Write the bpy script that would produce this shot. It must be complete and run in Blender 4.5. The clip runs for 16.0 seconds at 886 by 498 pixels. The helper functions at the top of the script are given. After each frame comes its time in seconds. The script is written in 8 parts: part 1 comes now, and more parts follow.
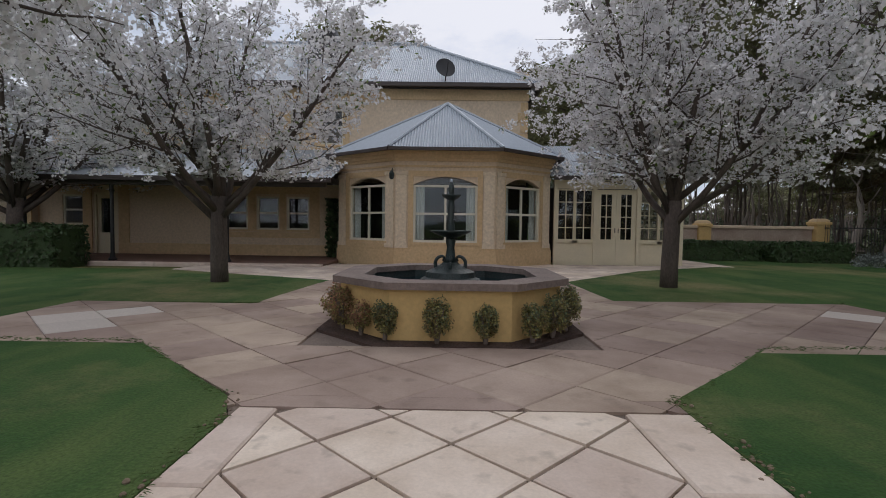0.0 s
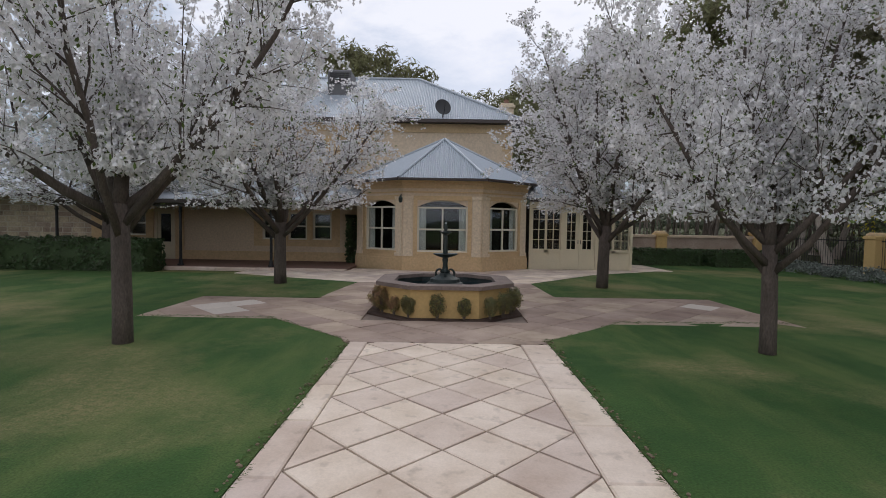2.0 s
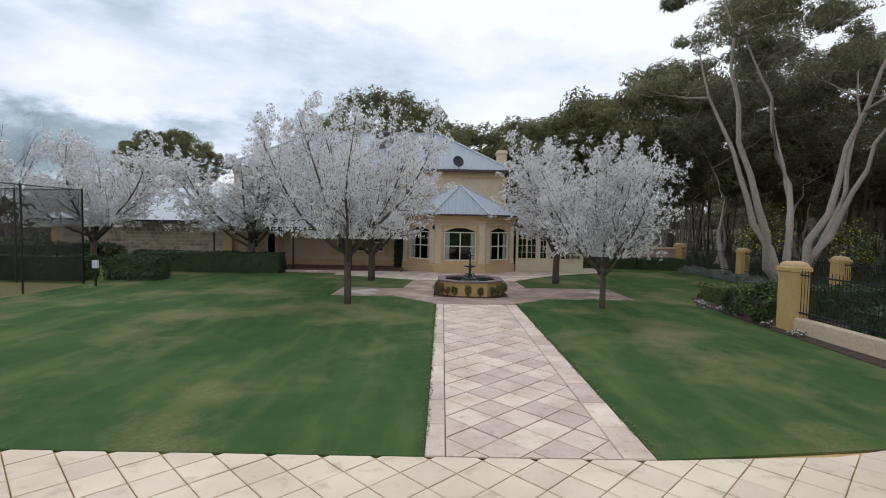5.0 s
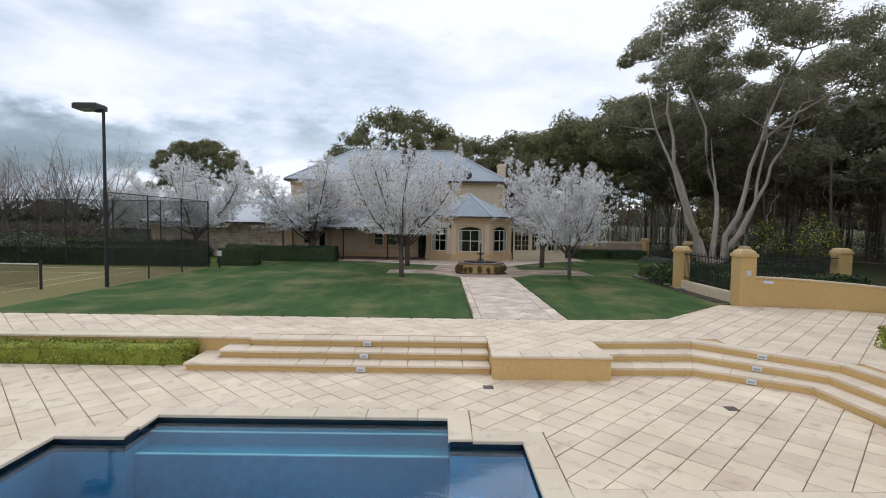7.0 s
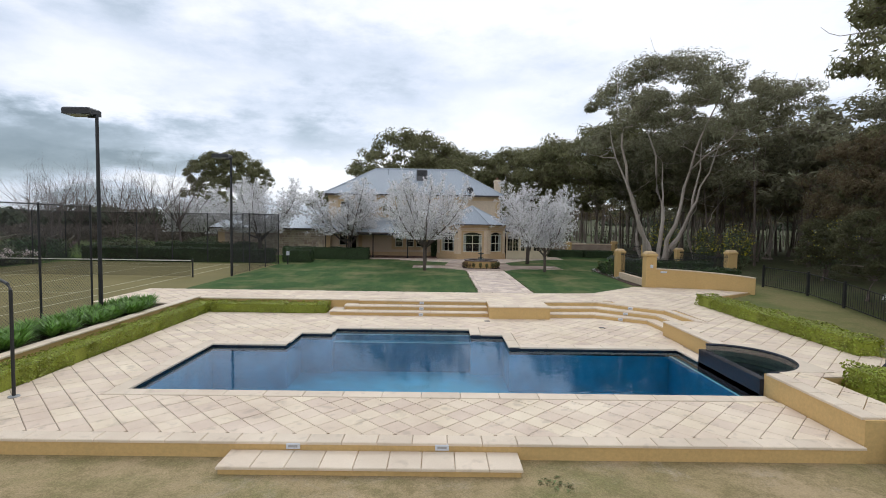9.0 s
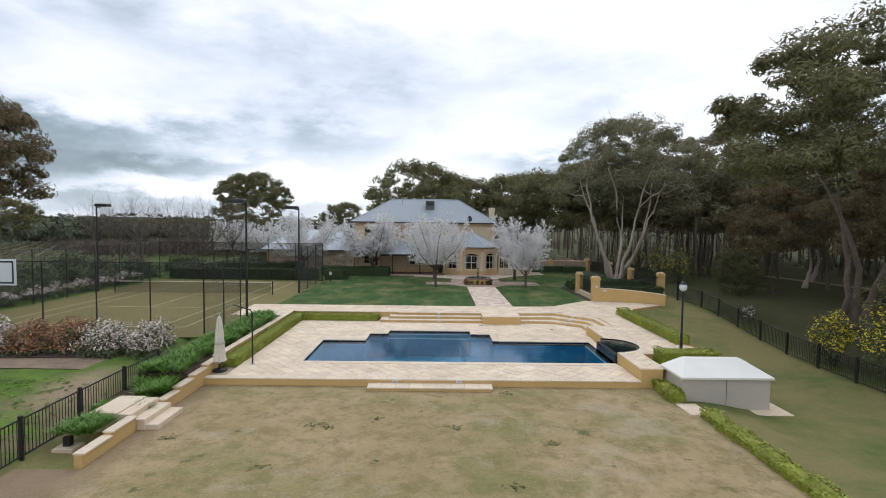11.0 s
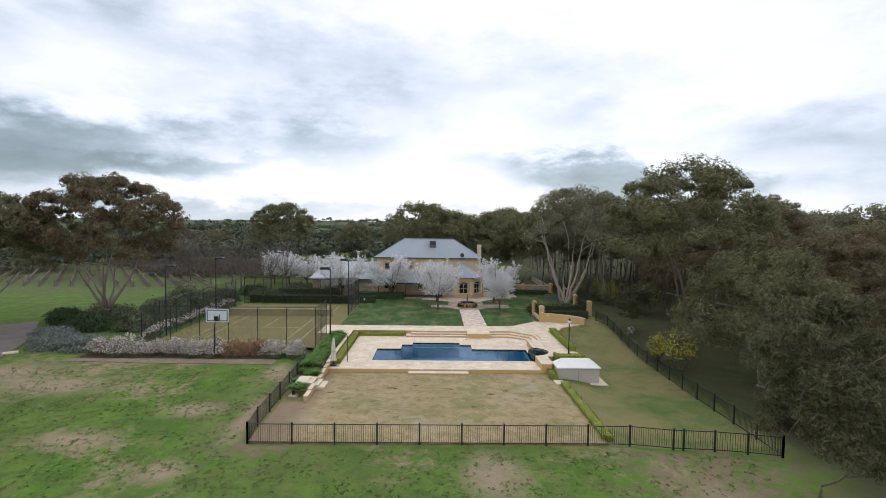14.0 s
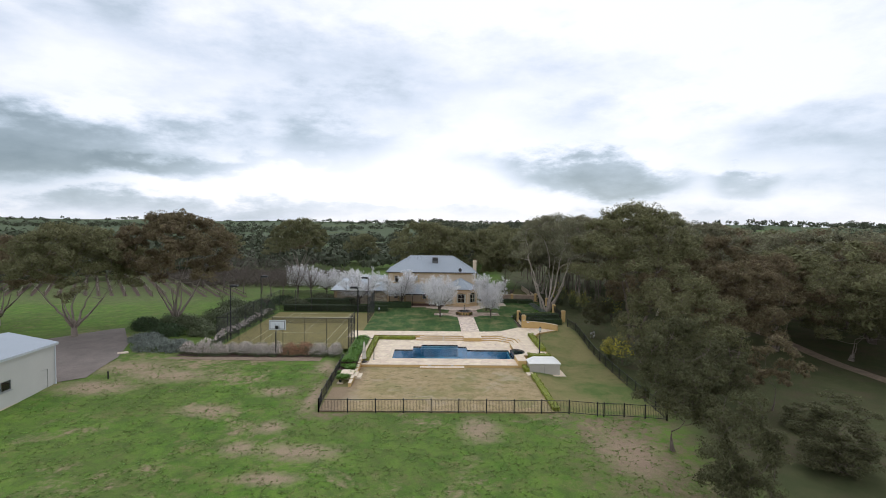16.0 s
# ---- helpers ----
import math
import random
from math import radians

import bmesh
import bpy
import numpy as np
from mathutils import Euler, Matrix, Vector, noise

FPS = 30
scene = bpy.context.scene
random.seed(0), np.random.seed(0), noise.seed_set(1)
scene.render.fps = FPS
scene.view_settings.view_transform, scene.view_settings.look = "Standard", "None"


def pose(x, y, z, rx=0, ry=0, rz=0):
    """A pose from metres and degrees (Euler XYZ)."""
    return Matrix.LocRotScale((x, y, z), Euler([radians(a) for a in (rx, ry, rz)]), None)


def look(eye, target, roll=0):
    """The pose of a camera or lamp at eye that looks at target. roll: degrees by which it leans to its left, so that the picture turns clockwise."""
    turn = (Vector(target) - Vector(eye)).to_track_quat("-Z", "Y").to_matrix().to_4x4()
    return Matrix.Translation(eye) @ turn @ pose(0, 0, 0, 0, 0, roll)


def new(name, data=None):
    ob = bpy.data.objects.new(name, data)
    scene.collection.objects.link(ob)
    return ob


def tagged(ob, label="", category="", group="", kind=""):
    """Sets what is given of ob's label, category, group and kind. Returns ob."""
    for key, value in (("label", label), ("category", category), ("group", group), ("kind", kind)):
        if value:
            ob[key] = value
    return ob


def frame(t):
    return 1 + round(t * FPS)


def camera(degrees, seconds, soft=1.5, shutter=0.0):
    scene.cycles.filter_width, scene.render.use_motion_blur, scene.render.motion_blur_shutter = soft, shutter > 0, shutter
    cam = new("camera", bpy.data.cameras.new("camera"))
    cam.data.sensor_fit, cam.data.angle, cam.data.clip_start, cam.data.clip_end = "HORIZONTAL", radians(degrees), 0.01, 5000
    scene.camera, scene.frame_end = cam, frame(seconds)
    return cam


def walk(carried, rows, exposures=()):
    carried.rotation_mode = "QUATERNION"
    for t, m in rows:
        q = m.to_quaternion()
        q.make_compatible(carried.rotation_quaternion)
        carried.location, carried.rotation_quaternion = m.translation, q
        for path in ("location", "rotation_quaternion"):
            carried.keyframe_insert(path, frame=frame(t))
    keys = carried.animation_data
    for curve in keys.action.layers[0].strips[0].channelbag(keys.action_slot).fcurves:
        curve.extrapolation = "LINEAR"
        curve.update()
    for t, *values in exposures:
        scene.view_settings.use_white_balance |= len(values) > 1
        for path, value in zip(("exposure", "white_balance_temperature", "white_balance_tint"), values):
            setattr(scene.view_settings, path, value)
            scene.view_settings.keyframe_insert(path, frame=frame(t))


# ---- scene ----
# ---- camera and its walk ----
cam = camera(83.5, 16.0, soft=0.95)
PATH = [
    (0, (0.369, 0.539, 1.099), (0.349, 2.537, 1.009), 0.8),
    (0.5, (0.389, -0.109, 1.157), (0.374, 1.889, 1.067), 0.75),
    (1, (0.408, -0.975, 1.258), (0.394, 1.022, 1.166), 0.8),
    (1.5, (0.427, -1.956, 1.42), (0.413, 0.041, 1.322), 0.95),
    (2, (0.400, -3.174, 1.589), (0.390, -1.176, 1.495), 0.95),
    (2.5, (0.300, -4.451, 1.864), (0.298, -2.453, 1.767), 1.1),
    (3, (0.202, -5.952, 2.115), (0.198, -3.954, 2.02), 1.1),
    (3.5, (0.030, -7.486, 2.334), (0.029, -5.488, 2.236), 1.2),
    (4, (-0.190, -9.266, 2.516), (-0.187, -7.268, 2.417), 1.2),
    (6.5, (-1.564, -19.161, 2.723), (-1.559, -17.164, 2.617), 0.85),
    (7, (-1.825, -21.434, 2.708), (-1.817, -19.437, 2.604), 0.8),
    (7.5, (-2.07, -23.665, 2.699), (-2.059, -21.668, 2.593), 0.85),
    (8, (-2.309, -26.152, 2.767), (-2.297, -24.155, 2.662), 0.8),
    (8.5, (-2.576, -28.489, 3.04), (-2.561, -26.492, 2.932), 0.85),
    (9, (-2.806, -31.205, 3.368), (-2.789, -29.208, 3.26), 0.85),
    (11.5, (-3.8, -46.007, 6.823), (-3.777, -44.009, 6.723), 0.7),
    (12, (-3.93, -49.54, 7.88), (-3.905, -47.543, 7.778), 0.7),
    (12.5, (-4.06, -52.95, 8.83), (-4.032, -50.953, 8.729), 0.7),
    (13, (-4.13, -56.55, 9.84), (-4.102, -54.553, 9.738), 0.7),
    (13.5, (-4.2, -60.032, 10.765), (-4.17, -58.035, 10.663), 0.7),
    (14, (-4.31, -63.717, 11.68), (-4.277, -61.72, 11.578), 0.75),
    (14.5, (-4.447, -67.45, 12.66), (-4.413, -65.452, 12.558), 0.75),
    (15, (-4.604, -71.0, 13.57), (-4.569, -69.003, 13.468), 0.75),
    (15.5, (-4.778, -74.75, 14.56), (-4.742, -72.753, 14.458), 0.75),
    (16, (-5.004, -78.342, 15.511), (-4.966, -76.345, 15.409), 0.75),
]
EXPOSURES = [(0, -0.29, 6250, 13), (2.5, -0.12, 6250, 13), (4, -0.06, 6150, 10), (6.5, 0.0, 6150, 10), (8, -0.04, 6100, 9), (9, 0.02, 6200, 10), (11.5, 0.03, 6250, 10), (16, 0.0, 6250, 10)]
walk(cam, [(t, look(eye, target, roll)) for t, eye, target, roll in PATH], EXPOSURES)

# ---- world and sun ----
SUN_ELEV, SUN_AZ = 46.0, 14.0
world = bpy.data.worlds.new("overcast_sky")
scene.world = world
world.use_nodes = True


def tree_nodes(nt):
    def add(kind, **props):
        n = nt.nodes.new(kind)
        for k, v in props.items():
            if k == "inputs":
                for i, val in v.items():
                    if isinstance(val, bpy.types.NodeSocket):
                        nt.links.new(val, n.inputs[i])
                    else:
                        n.inputs[i].default_value = val
            elif k == "op":
                n.operation = val_op(v)
            else:
                NODE_PROPS[k](n, v)
        return n
    return add


def val_op(v):
    return v


def set_blend(n, v):
    n.blend_type = v


def set_dtype(n, v):
    n.data_type = v


def set_noise(n, v):
    n.noise_dimensions = v


def set_feature(n, v):
    n.feature = v


def set_wave(n, v):
    n.bands_direction = v


def set_ramp(n, stops):
    el = n.color_ramp.elements
    while len(el) < len(stops):
        el.new(0.5)
    for e, (p, c) in zip(el, stops):
        e.position = p
        e.color = c if len(c) == 4 else (*c, 1)


def set_clamp(n, v):
    n.clamp_factor = v


NODE_PROPS = {"blend": set_blend, "dtype": set_dtype, "dims": set_noise, "feature": set_feature,
              "bands": set_wave, "ramp": set_ramp, "clampf": set_clamp}


def build_world():
    nt = world.node_tree
    nt.nodes.clear()
    add = tree_nodes(nt)
    out = nt.nodes.new("ShaderNodeOutputWorld")
    sky = nt.nodes.new("ShaderNodeTexSky")
    sky.sky_type = "NISHITA"
    sky.sun_disc = False
    sky.sun_elevation = radians(SUN_ELEV)
    sky.sun_rotation = radians(SUN_AZ)
    co = add("ShaderNodeTexCoord")
    sep = add("ShaderNodeSeparateXYZ", inputs={0: co.outputs["Generated"]})
    zc = add("ShaderNodeMath", op="MAXIMUM", inputs={0: sep.outputs[2], 1: 0.0})
    zz = add("ShaderNodeMath", op="ADD", inputs={0: zc.outputs[0], 1: 0.24})
    px = add("ShaderNodeMath", op="DIVIDE", inputs={0: sep.outputs[0], 1: zz.outputs[0]})
    py = add("ShaderNodeMath", op="DIVIDE", inputs={0: sep.outputs[1], 1: zz.outputs[0]})
    v = add("ShaderNodeCombineXYZ", inputs={0: px.outputs[0], 1: py.outputs[0], 2: 0.0})
    # long cloud banks, flattened towards the horizon
    m = add("ShaderNodeMapping", inputs={0: v.outputs[0], 1: (3.1, 1.3, 0.4)})
    wide = add("ShaderNodeMapping", inputs={0: co.outputs["Generated"], 1: (0.7, 0.0, 0.2), 3: (1.6, 1.6, 4.0)})
    n1 = add("ShaderNodeTexNoise", inputs={"Vector": m.outputs[0], "Scale": 0.55, "Detail": 4.0, "Roughness": 0.45, "Distortion": 0.3})
    n2 = add("ShaderNodeTexNoise", inputs={"Vector": wide.outputs[0], "Scale": 2.4, "Detail": 6.0, "Roughness": 0.5, "Distortion": 0.15})
    n3 = add("ShaderNodeTexNoise", inputs={"Vector": wide.outputs[0], "Scale": 6.0, "Detail": 7.0, "Roughness": 0.62})
    mixn = add("ShaderNodeMath", op="MULTIPLY_ADD", inputs={0: n2.outputs[0], 1: 0.75, 2: n1.outputs[0]})
    mixn = add("ShaderNodeMath", op="MULTIPLY_ADD", inputs={0: n3.outputs[0], 1: 0.40, 2: mixn.outputs[0]})
    mixn = add("ShaderNodeMath", op="SUBTRACT", inputs={0: mixn.outputs[0], 1: 0.15})
    field = mixn.outputs[0]
    # heavier cloud masses: (east, height, width, thickness, weight) on the northern sky
    ysafe = add("ShaderNodeMath", op="MAXIMUM", inputs={0: sep.outputs[1], 1: 0.05})
    cu = add("ShaderNodeMath", op="DIVIDE", inputs={0: sep.outputs[0], 1: ysafe.outputs[0]})
    cv = add("ShaderNodeMath", op="DIVIDE", inputs={0: sep.outputs[2], 1: ysafe.outputs[0]})
    wob = add("ShaderNodeMath", op="MULTIPLY_ADD", inputs={0: n2.outputs[0], 1: 0.16, 2: -0.13})
    wob = add("ShaderNodeMath", op="MULTIPLY_ADD", inputs={0: n3.outputs[0], 1: 0.10, 2: wob.outputs[0]})
    cv = add("ShaderNodeMath", op="ADD", inputs={0: cv.outputs[0], 1: wob.outputs[0]})
    flat = add("ShaderNodeCombineXYZ", inputs={0: cu.outputs[0], 1: cv.outputs[0], 2: 0.0})
    for cx, cz, rx, rz, wt in ((-0.80, 0.145, 0.50, 0.095, -0.46), (0.33, 0.112, 0.24, 0.05, -0.44), (0.63, 0.095, 0.09, 0.035, -0.25), (-0.2, 0.15, 0.14, 0.07, -0.16), (-0.5, 0.115, 0.25, 0.035, -0.2), (0.62, 0.20, 0.5, 0.07, -0.10), (-0.22, 0.19, 0.32, 0.09, -0.10),
                               (0.03, 0.15, 0.26, 0.10, 0.12), (-0.72, 0.30, 0.2, 0.1, 0.12), (-0.35, 0.075, 0.5, 0.05, 0.2), (-0.4, 0.02, 1.2, 0.035, -0.16), (-0.45, 0.34, 0.5, 0.09, -0.07), (0.1, 0.32, 0.6, 0.08, -0.06)):
        q = add("ShaderNodeMapping", inputs={0: flat.outputs[0], 1: (-cx / rx, -cz / rz, 0), 3: (1 / rx, 1 / rz, 1)})
        l = add("ShaderNodeVectorMath", op="LENGTH", inputs={0: q.outputs[0]})
        soft = add("ShaderNodeMapRange", inputs={0: l.outputs["Value"], 1: 0.4, 2: 1.1, 3: wt, 4: 0.0})
        soft.interpolation_type = "SMOOTHSTEP"
        field = add("ShaderNodeMath", op="ADD", inputs={0: field, 1: soft.outputs[0]}).outputs[0]
    ramp = add("ShaderNodeValToRGB", ramp=[(0.22, (0.22, 0.28, 0.32)), (0.44, (0.36, 0.43, 0.48)), (0.61, (0.55, 0.63, 0.71)), (0.755, (0.79, 0.85, 0.95)), (0.87, (0.96, 0.985, 1.05)),
                                           (0.98, (1.10, 1.10, 1.12))], inputs={0: field})
    skyg = add("ShaderNodeVectorMath", op="SCALE", inputs={0: sky.outputs[0], "Scale": 0.10})
    mix = add("ShaderNodeMix", dtype="RGBA", inputs={0: 0.88, 6: skyg.outputs[0], 7: ramp.outputs[0]})
    bg = add("ShaderNodeBackground", inputs={0: mix.outputs[2], 1: 0.98})
    nt.links.new(bg.outputs[0], out.inputs[0])


build_world()
sun_data = bpy.data.lights.new("sun", "SUN")
sun_data.energy, sun_data.angle, sun_data.color = 0.85, radians(40), (1.0, 0.96, 0.9)
sun = new("sun", sun_data)
sun.matrix_world = look((0, 0, 60), (-60 * math.sin(radians(SUN_AZ)) / math.tan(radians(SUN_ELEV)),
                                     -60 * math.cos(radians(SUN_AZ)) / math.tan(radians(SUN_ELEV)), 0))
# ---- materials ----
MATS = {}


def material(name, base, rough=0.8, vary=0.15, scale=3.0, fine=40.0, bump=0.2, bump_scale=60.0, dark=None, spots=0.0,
             per_object=0.0, per_island=0.0, metal=0.0, hue=0.0, spec=0.5, trans=0.0, stretch=(1, 1, 1), coat=0.0, bump_dist=0.01, grain=None):
    """A surface with stains at a large scale, grain at a fine one, and relief."""
    mat = bpy.data.materials.new(name)
    mat.use_nodes = True
    nt = mat.node_tree
    nt.nodes.clear()
    add = tree_nodes(nt)
    out = nt.nodes.new("ShaderNodeOutputMaterial")
    geo = add("ShaderNodeNewGeometry")
    vec = geo.outputs["Position"]
    if stretch != (1, 1, 1):
        vec = add("ShaderNodeMapping", inputs={0: vec, 3: stretch}).outputs[0]
    nl = add("ShaderNodeTexNoise", inputs={"Vector": vec, "Scale": scale, "Detail": 5.0, "Roughness": 0.6})
    nf = add("ShaderNodeTexNoise", inputs={"Vector": vec, "Scale": fine, "Detail": 3.0, "Roughness": 0.6})
    dark = dark or tuple(c * 0.55 for c in base)
    r = add("ShaderNodeMapRange", inputs={0: nl.outputs[0], 1: 0.32, 2: 0.68, 3: 0.0, 4: 1.0})
    f = add("ShaderNodeMath", op="MULTIPLY", inputs={0: r.outputs[0], 1: min(1.0, vary * 3)})
    col = add("ShaderNodeMix", dtype="RGBA", inputs={0: f.outputs[0], 6: (*base, 1), 7: (*dark, 1)})
    g = add("ShaderNodeMapRange", inputs={0: nf.outputs[0], 1: 0.3, 2: 0.7, 3: 1 - (vary if grain is None else grain), 4: 1 + (vary if grain is None else grain)})
    hsv = add("ShaderNodeHueSaturation", inputs={"Color": col.outputs[2], "Value": g.outputs[0]})
    last = hsv.outputs[0]
    if per_object or per_island:
        src = add("ShaderNodeObjectInfo").outputs["Random"] if per_object else geo.outputs["Random Per Island"]
        amt = per_object or per_island
        o = add("ShaderNodeMapRange", inputs={0: src, 3: 1 - amt, 4: 1 + amt})
        h = add("ShaderNodeMapRange", inputs={0: src, 3: 0.5 - hue, 4: 0.5 + hue})
        last = add("ShaderNodeHueSaturation", inputs={"Color": last, "Value": o.outputs[0], "Hue": h.outputs[0]}).outputs[0]
    if spots:
        ns = add("ShaderNodeTexNoise", inputs={"Vector": vec, "Scale": scale * 4.3, "Detail": 4.0})
        sp = add("ShaderNodeMapRange", inputs={0: ns.outputs[0], 1: 0.58, 2: 0.7, 3: 0.0, 4: spots})
        last = add("ShaderNodeMix", dtype="RGBA", inputs={0: sp.outputs[0], 6: last, 7: (*[c * 0.5 for c in dark], 1)}).outputs[2]
    b = add("ShaderNodeBsdfPrincipled", inputs={"Base Color": last, "Roughness": rough, "Metallic": metal})
    b.inputs["Specular IOR Level"].default_value = spec
    b.inputs["Coat Weight"].default_value = coat
    if bump:
        nb = add("ShaderNodeTexNoise", inputs={"Vector": vec, "Scale": bump_scale, "Detail": 4.0})
        bp = add("ShaderNodeBump", inputs={"Strength": bump, "Distance": bump_dist, "Height": nb.outputs[0]})
        nt.links.new(bp.outputs[0], b.inputs["Normal"])
    if trans:
        tl = add("ShaderNodeBsdfTranslucent", inputs={0: last})
        ms = add("ShaderNodeMixShader", inputs={0: trans, 1: b.outputs[0], 2: tl.outputs[0]})
        nt.links.new(ms.outputs[0], out.inputs[0])
    else:
        nt.links.new(b.outputs[0], out.inputs[0])
    MATS[name] = mat
    return mat


M_PAVE = material("limestone_paver", (0.72, 0.605, 0.515), 0.8, 0.27, 1.5, 60, 0.12, 50, dark=(0.49, 0.375, 0.29), per_object=0.15, hue=0.012, spots=0.35, grain=0.06)
M_PAVE2 = material("limestone_cut", (0.72, 0.605, 0.515), 0.8, 0.27, 1.5, 60, 0.12, 50, dark=(0.49, 0.375, 0.29), per_island=0.15, hue=0.012, spots=0.35, grain=0.06)
M_PLAZA = material("weathered_paver", (0.46, 0.355, 0.285), 0.8, 0.32, 0.9, 60, 0.15, 50, dark=(0.26, 0.185, 0.14), per_object=0.19, hue=0.012, spots=0.35, grain=0.07)
M_PLAZA2 = material("weathered_cut", (0.43, 0.335, 0.275), 0.8, 0.25, 0.7, 60, 0.15, 50, dark=(0.27, 0.20, 0.16), per_island=0.12, hue=0.012, spots=0.35, grain=0.07)
M_DECK = material("deck_paver", (0.78, 0.655, 0.505), 0.75, 0.27, 0.8, 60, 0.12, 50, dark=(0.61, 0.485, 0.36), per_object=0.075, hue=0.010, spots=0.36, grain=0.05)
M_DECK2 = material("deck_cut", (0.78, 0.655, 0.505), 0.75, 0.27, 0.8, 60, 0.12, 50, dark=(0.61, 0.485, 0.36), per_island=0.075, hue=0.010, spots=0.36, grain=0.05)
M_COPING = material("coping_stone", (0.73, 0.62, 0.48), 0.7, 0.18, 0.9, 60, 0.12, 60, dark=(0.56, 0.44, 0.32), per_object=0.07, spots=0.25, grain=0.05)
M_GROUT = material("grout_sand", (0.20, 0.15, 0.115), 0.95, 0.25, 2.0, 50, 0.3, 90)
M_PALESTONE = material("new_limestone", (0.56, 0.495, 0.435), 0.8, 0.15, 1.5, 60, 0.1, 50, dark=(0.5, 0.45, 0.4), per_object=0.1)
M_PLAZASAND = material("plaza_joint_sand", (0.245, 0.19, 0.155), 0.95, 0.25, 2.0, 50, 0.3, 90)
M_TOPIARY = material("olive_shrub_leaf", (0.30, 0.26, 0.10), 0.6, 0.2, 3, 30, 0.0, per_island=0.45, hue=0.03, trans=0.3, dark=(0.17, 0.115, 0.05))
M_TUSSOCK = material("paddock_tussock", (0.17, 0.255, 0.06), 0.85, 0.2, 0.6, 30, 0.0, per_island=0.4, hue=0.03, trans=0.45, dark=(0.20, 0.24, 0.08))
M_DRYTUFT = material("dry_lawn_tuft", (0.17, 0.19, 0.075), 0.9, 0.2, 0.6, 30, 0.0, per_island=0.4, hue=0.03, trans=0.2)
M_BLADE = material("grass_blade", (0.085, 0.15, 0.042), 0.8, 0.2, 2, 30, 0.0, per_island=0.35, hue=0.02, trans=0.35, dark=(0.12, 0.125, 0.05))
M_DECKSAND = material("deck_joint_sand", (0.46, 0.365, 0.28), 0.95, 0.25, 2.0, 50, 0.3, 90)
M_RENDER = material("ochre_render", (0.60, 0.41, 0.17), 0.85, 0.08, 0.8, 18, 0.15, 40, dark=(0.48, 0.32, 0.13))
M_HOUSE = material("sand_render", (0.68, 0.55, 0.40), 0.9, 0.13, 0.9, 14, 0.2, 35, dark=(0.55, 0.43, 0.30))
M_PILASTER = material("pale_pilaster_render", (0.74, 0.62, 0.46), 0.9, 0.14, 1.2, 14, 0.2, 35, dark=(0.58, 0.46, 0.33))
M_QUOIN = material("ochre_quoin", (0.62, 0.455, 0.265), 0.88, 0.12, 1.5, 14, 0.2, 40, dark=(0.50, 0.345, 0.18), per_object=0.05)
M_STONE = material("field_stone", (0.52, 0.43, 0.33), 0.9, 0.2, 2.0, 20, 0.4, 30, dark=(0.28, 0.2, 0.15), per_object=0.2, hue=0.02)
M_MORTAR = material("lime_mortar", (0.60, 0.53, 0.43), 0.95, 0.15, 2.0, 30, 0.3, 60)
M_ROOF = material("corrugated_steel", (0.40, 0.44, 0.485), 0.5, 0.08, 0.7, 12, 0.05, 30, dark=(0.33, 0.365, 0.40), metal=0.25)
M_GUTTER = material("gutter_paint", (0.06, 0.045, 0.04), 0.5, 0.1, 3, 30, 0.05)
M_WHITE = material("cream_paint", (0.72, 0.64, 0.46), 0.55, 0.06, 2, 30, 0.06)
M_FRAME = material("window_paint", (0.74, 0.70, 0.58), 0.5, 0.05, 2, 30, 0.05)
M_BLACK = material("black_metal", (0.018, 0.018, 0.02), 0.45, 0.15, 5, 60, 0.08)
# near-black colour that carries the shade of rooms and the verandah ceiling
M_SHADEIN = material("dark_interior", (0.05, 0.042, 0.036), 0.9, 0.2, 1.0, 8, 0.1)
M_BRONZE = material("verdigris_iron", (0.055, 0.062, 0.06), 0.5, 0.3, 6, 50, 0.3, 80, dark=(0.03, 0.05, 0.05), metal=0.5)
M_FRIM = material("sandstone_rim", (0.235, 0.18, 0.155), 0.85, 0.2, 3, 30, 0.3, 50)
M_POOLTILE = material("pool_mosaic", (0.018, 0.022, 0.035), 0.25, 0.3, 3, 60, 0.1, 80)
M_POOLIN = material("pool_plaster", (0.046, 0.405, 0.60), 0.5, 0.22, 0.16, 1.5, 0.05, dark=(0.016, 0.19, 0.35))
M_POOLENTRY = material("dark_pool_step", (0.036, 0.30, 0.47), 0.5, 0.2, 0.6, 8, 0.05)
M_POOLSTEP = material("pool_step", (0.72, 0.80, 0.84), 0.5, 0.06, 0.5, 8, 0.05)
M_MULCH = material("bark_mulch", (0.10, 0.06, 0.045), 0.95, 0.4, 5, 60, 0.9, 70, bump_dist=0.03)
M_SOIL = material("bare_soil", (0.27, 0.20, 0.14), 0.95, 0.25, 1.5, 40, 0.5, 40)
M_DRIVE = material("driveway_bitumen", (0.215, 0.18, 0.16), 0.9, 0.2, 0.5, 50, 0.4, 80, spots=0.3)
M_COURT = material("court_turf", (0.20, 0.165, 0.055), 0.95, 0.15, 0.3, 50, 0.3, 120, dark=(0.115, 0.11, 0.034))
M_LINE = material("court_line", (0.56, 0.53, 0.36), 0.9, 0.15, 2, 40, 0.1)
M_PLASTIC = material("white_board", (0.66, 0.69, 0.74), 0.5, 0.06, 2, 30, 0.04)
M_SHED = material("shed_steel", (0.56, 0.55, 0.53), 0.55, 0.05, 0.6, 20, 0.04)
M_CABINET = material("cabinet_panel", (0.50, 0.46, 0.41), 0.6, 0.06, 0.8, 20, 0.05)
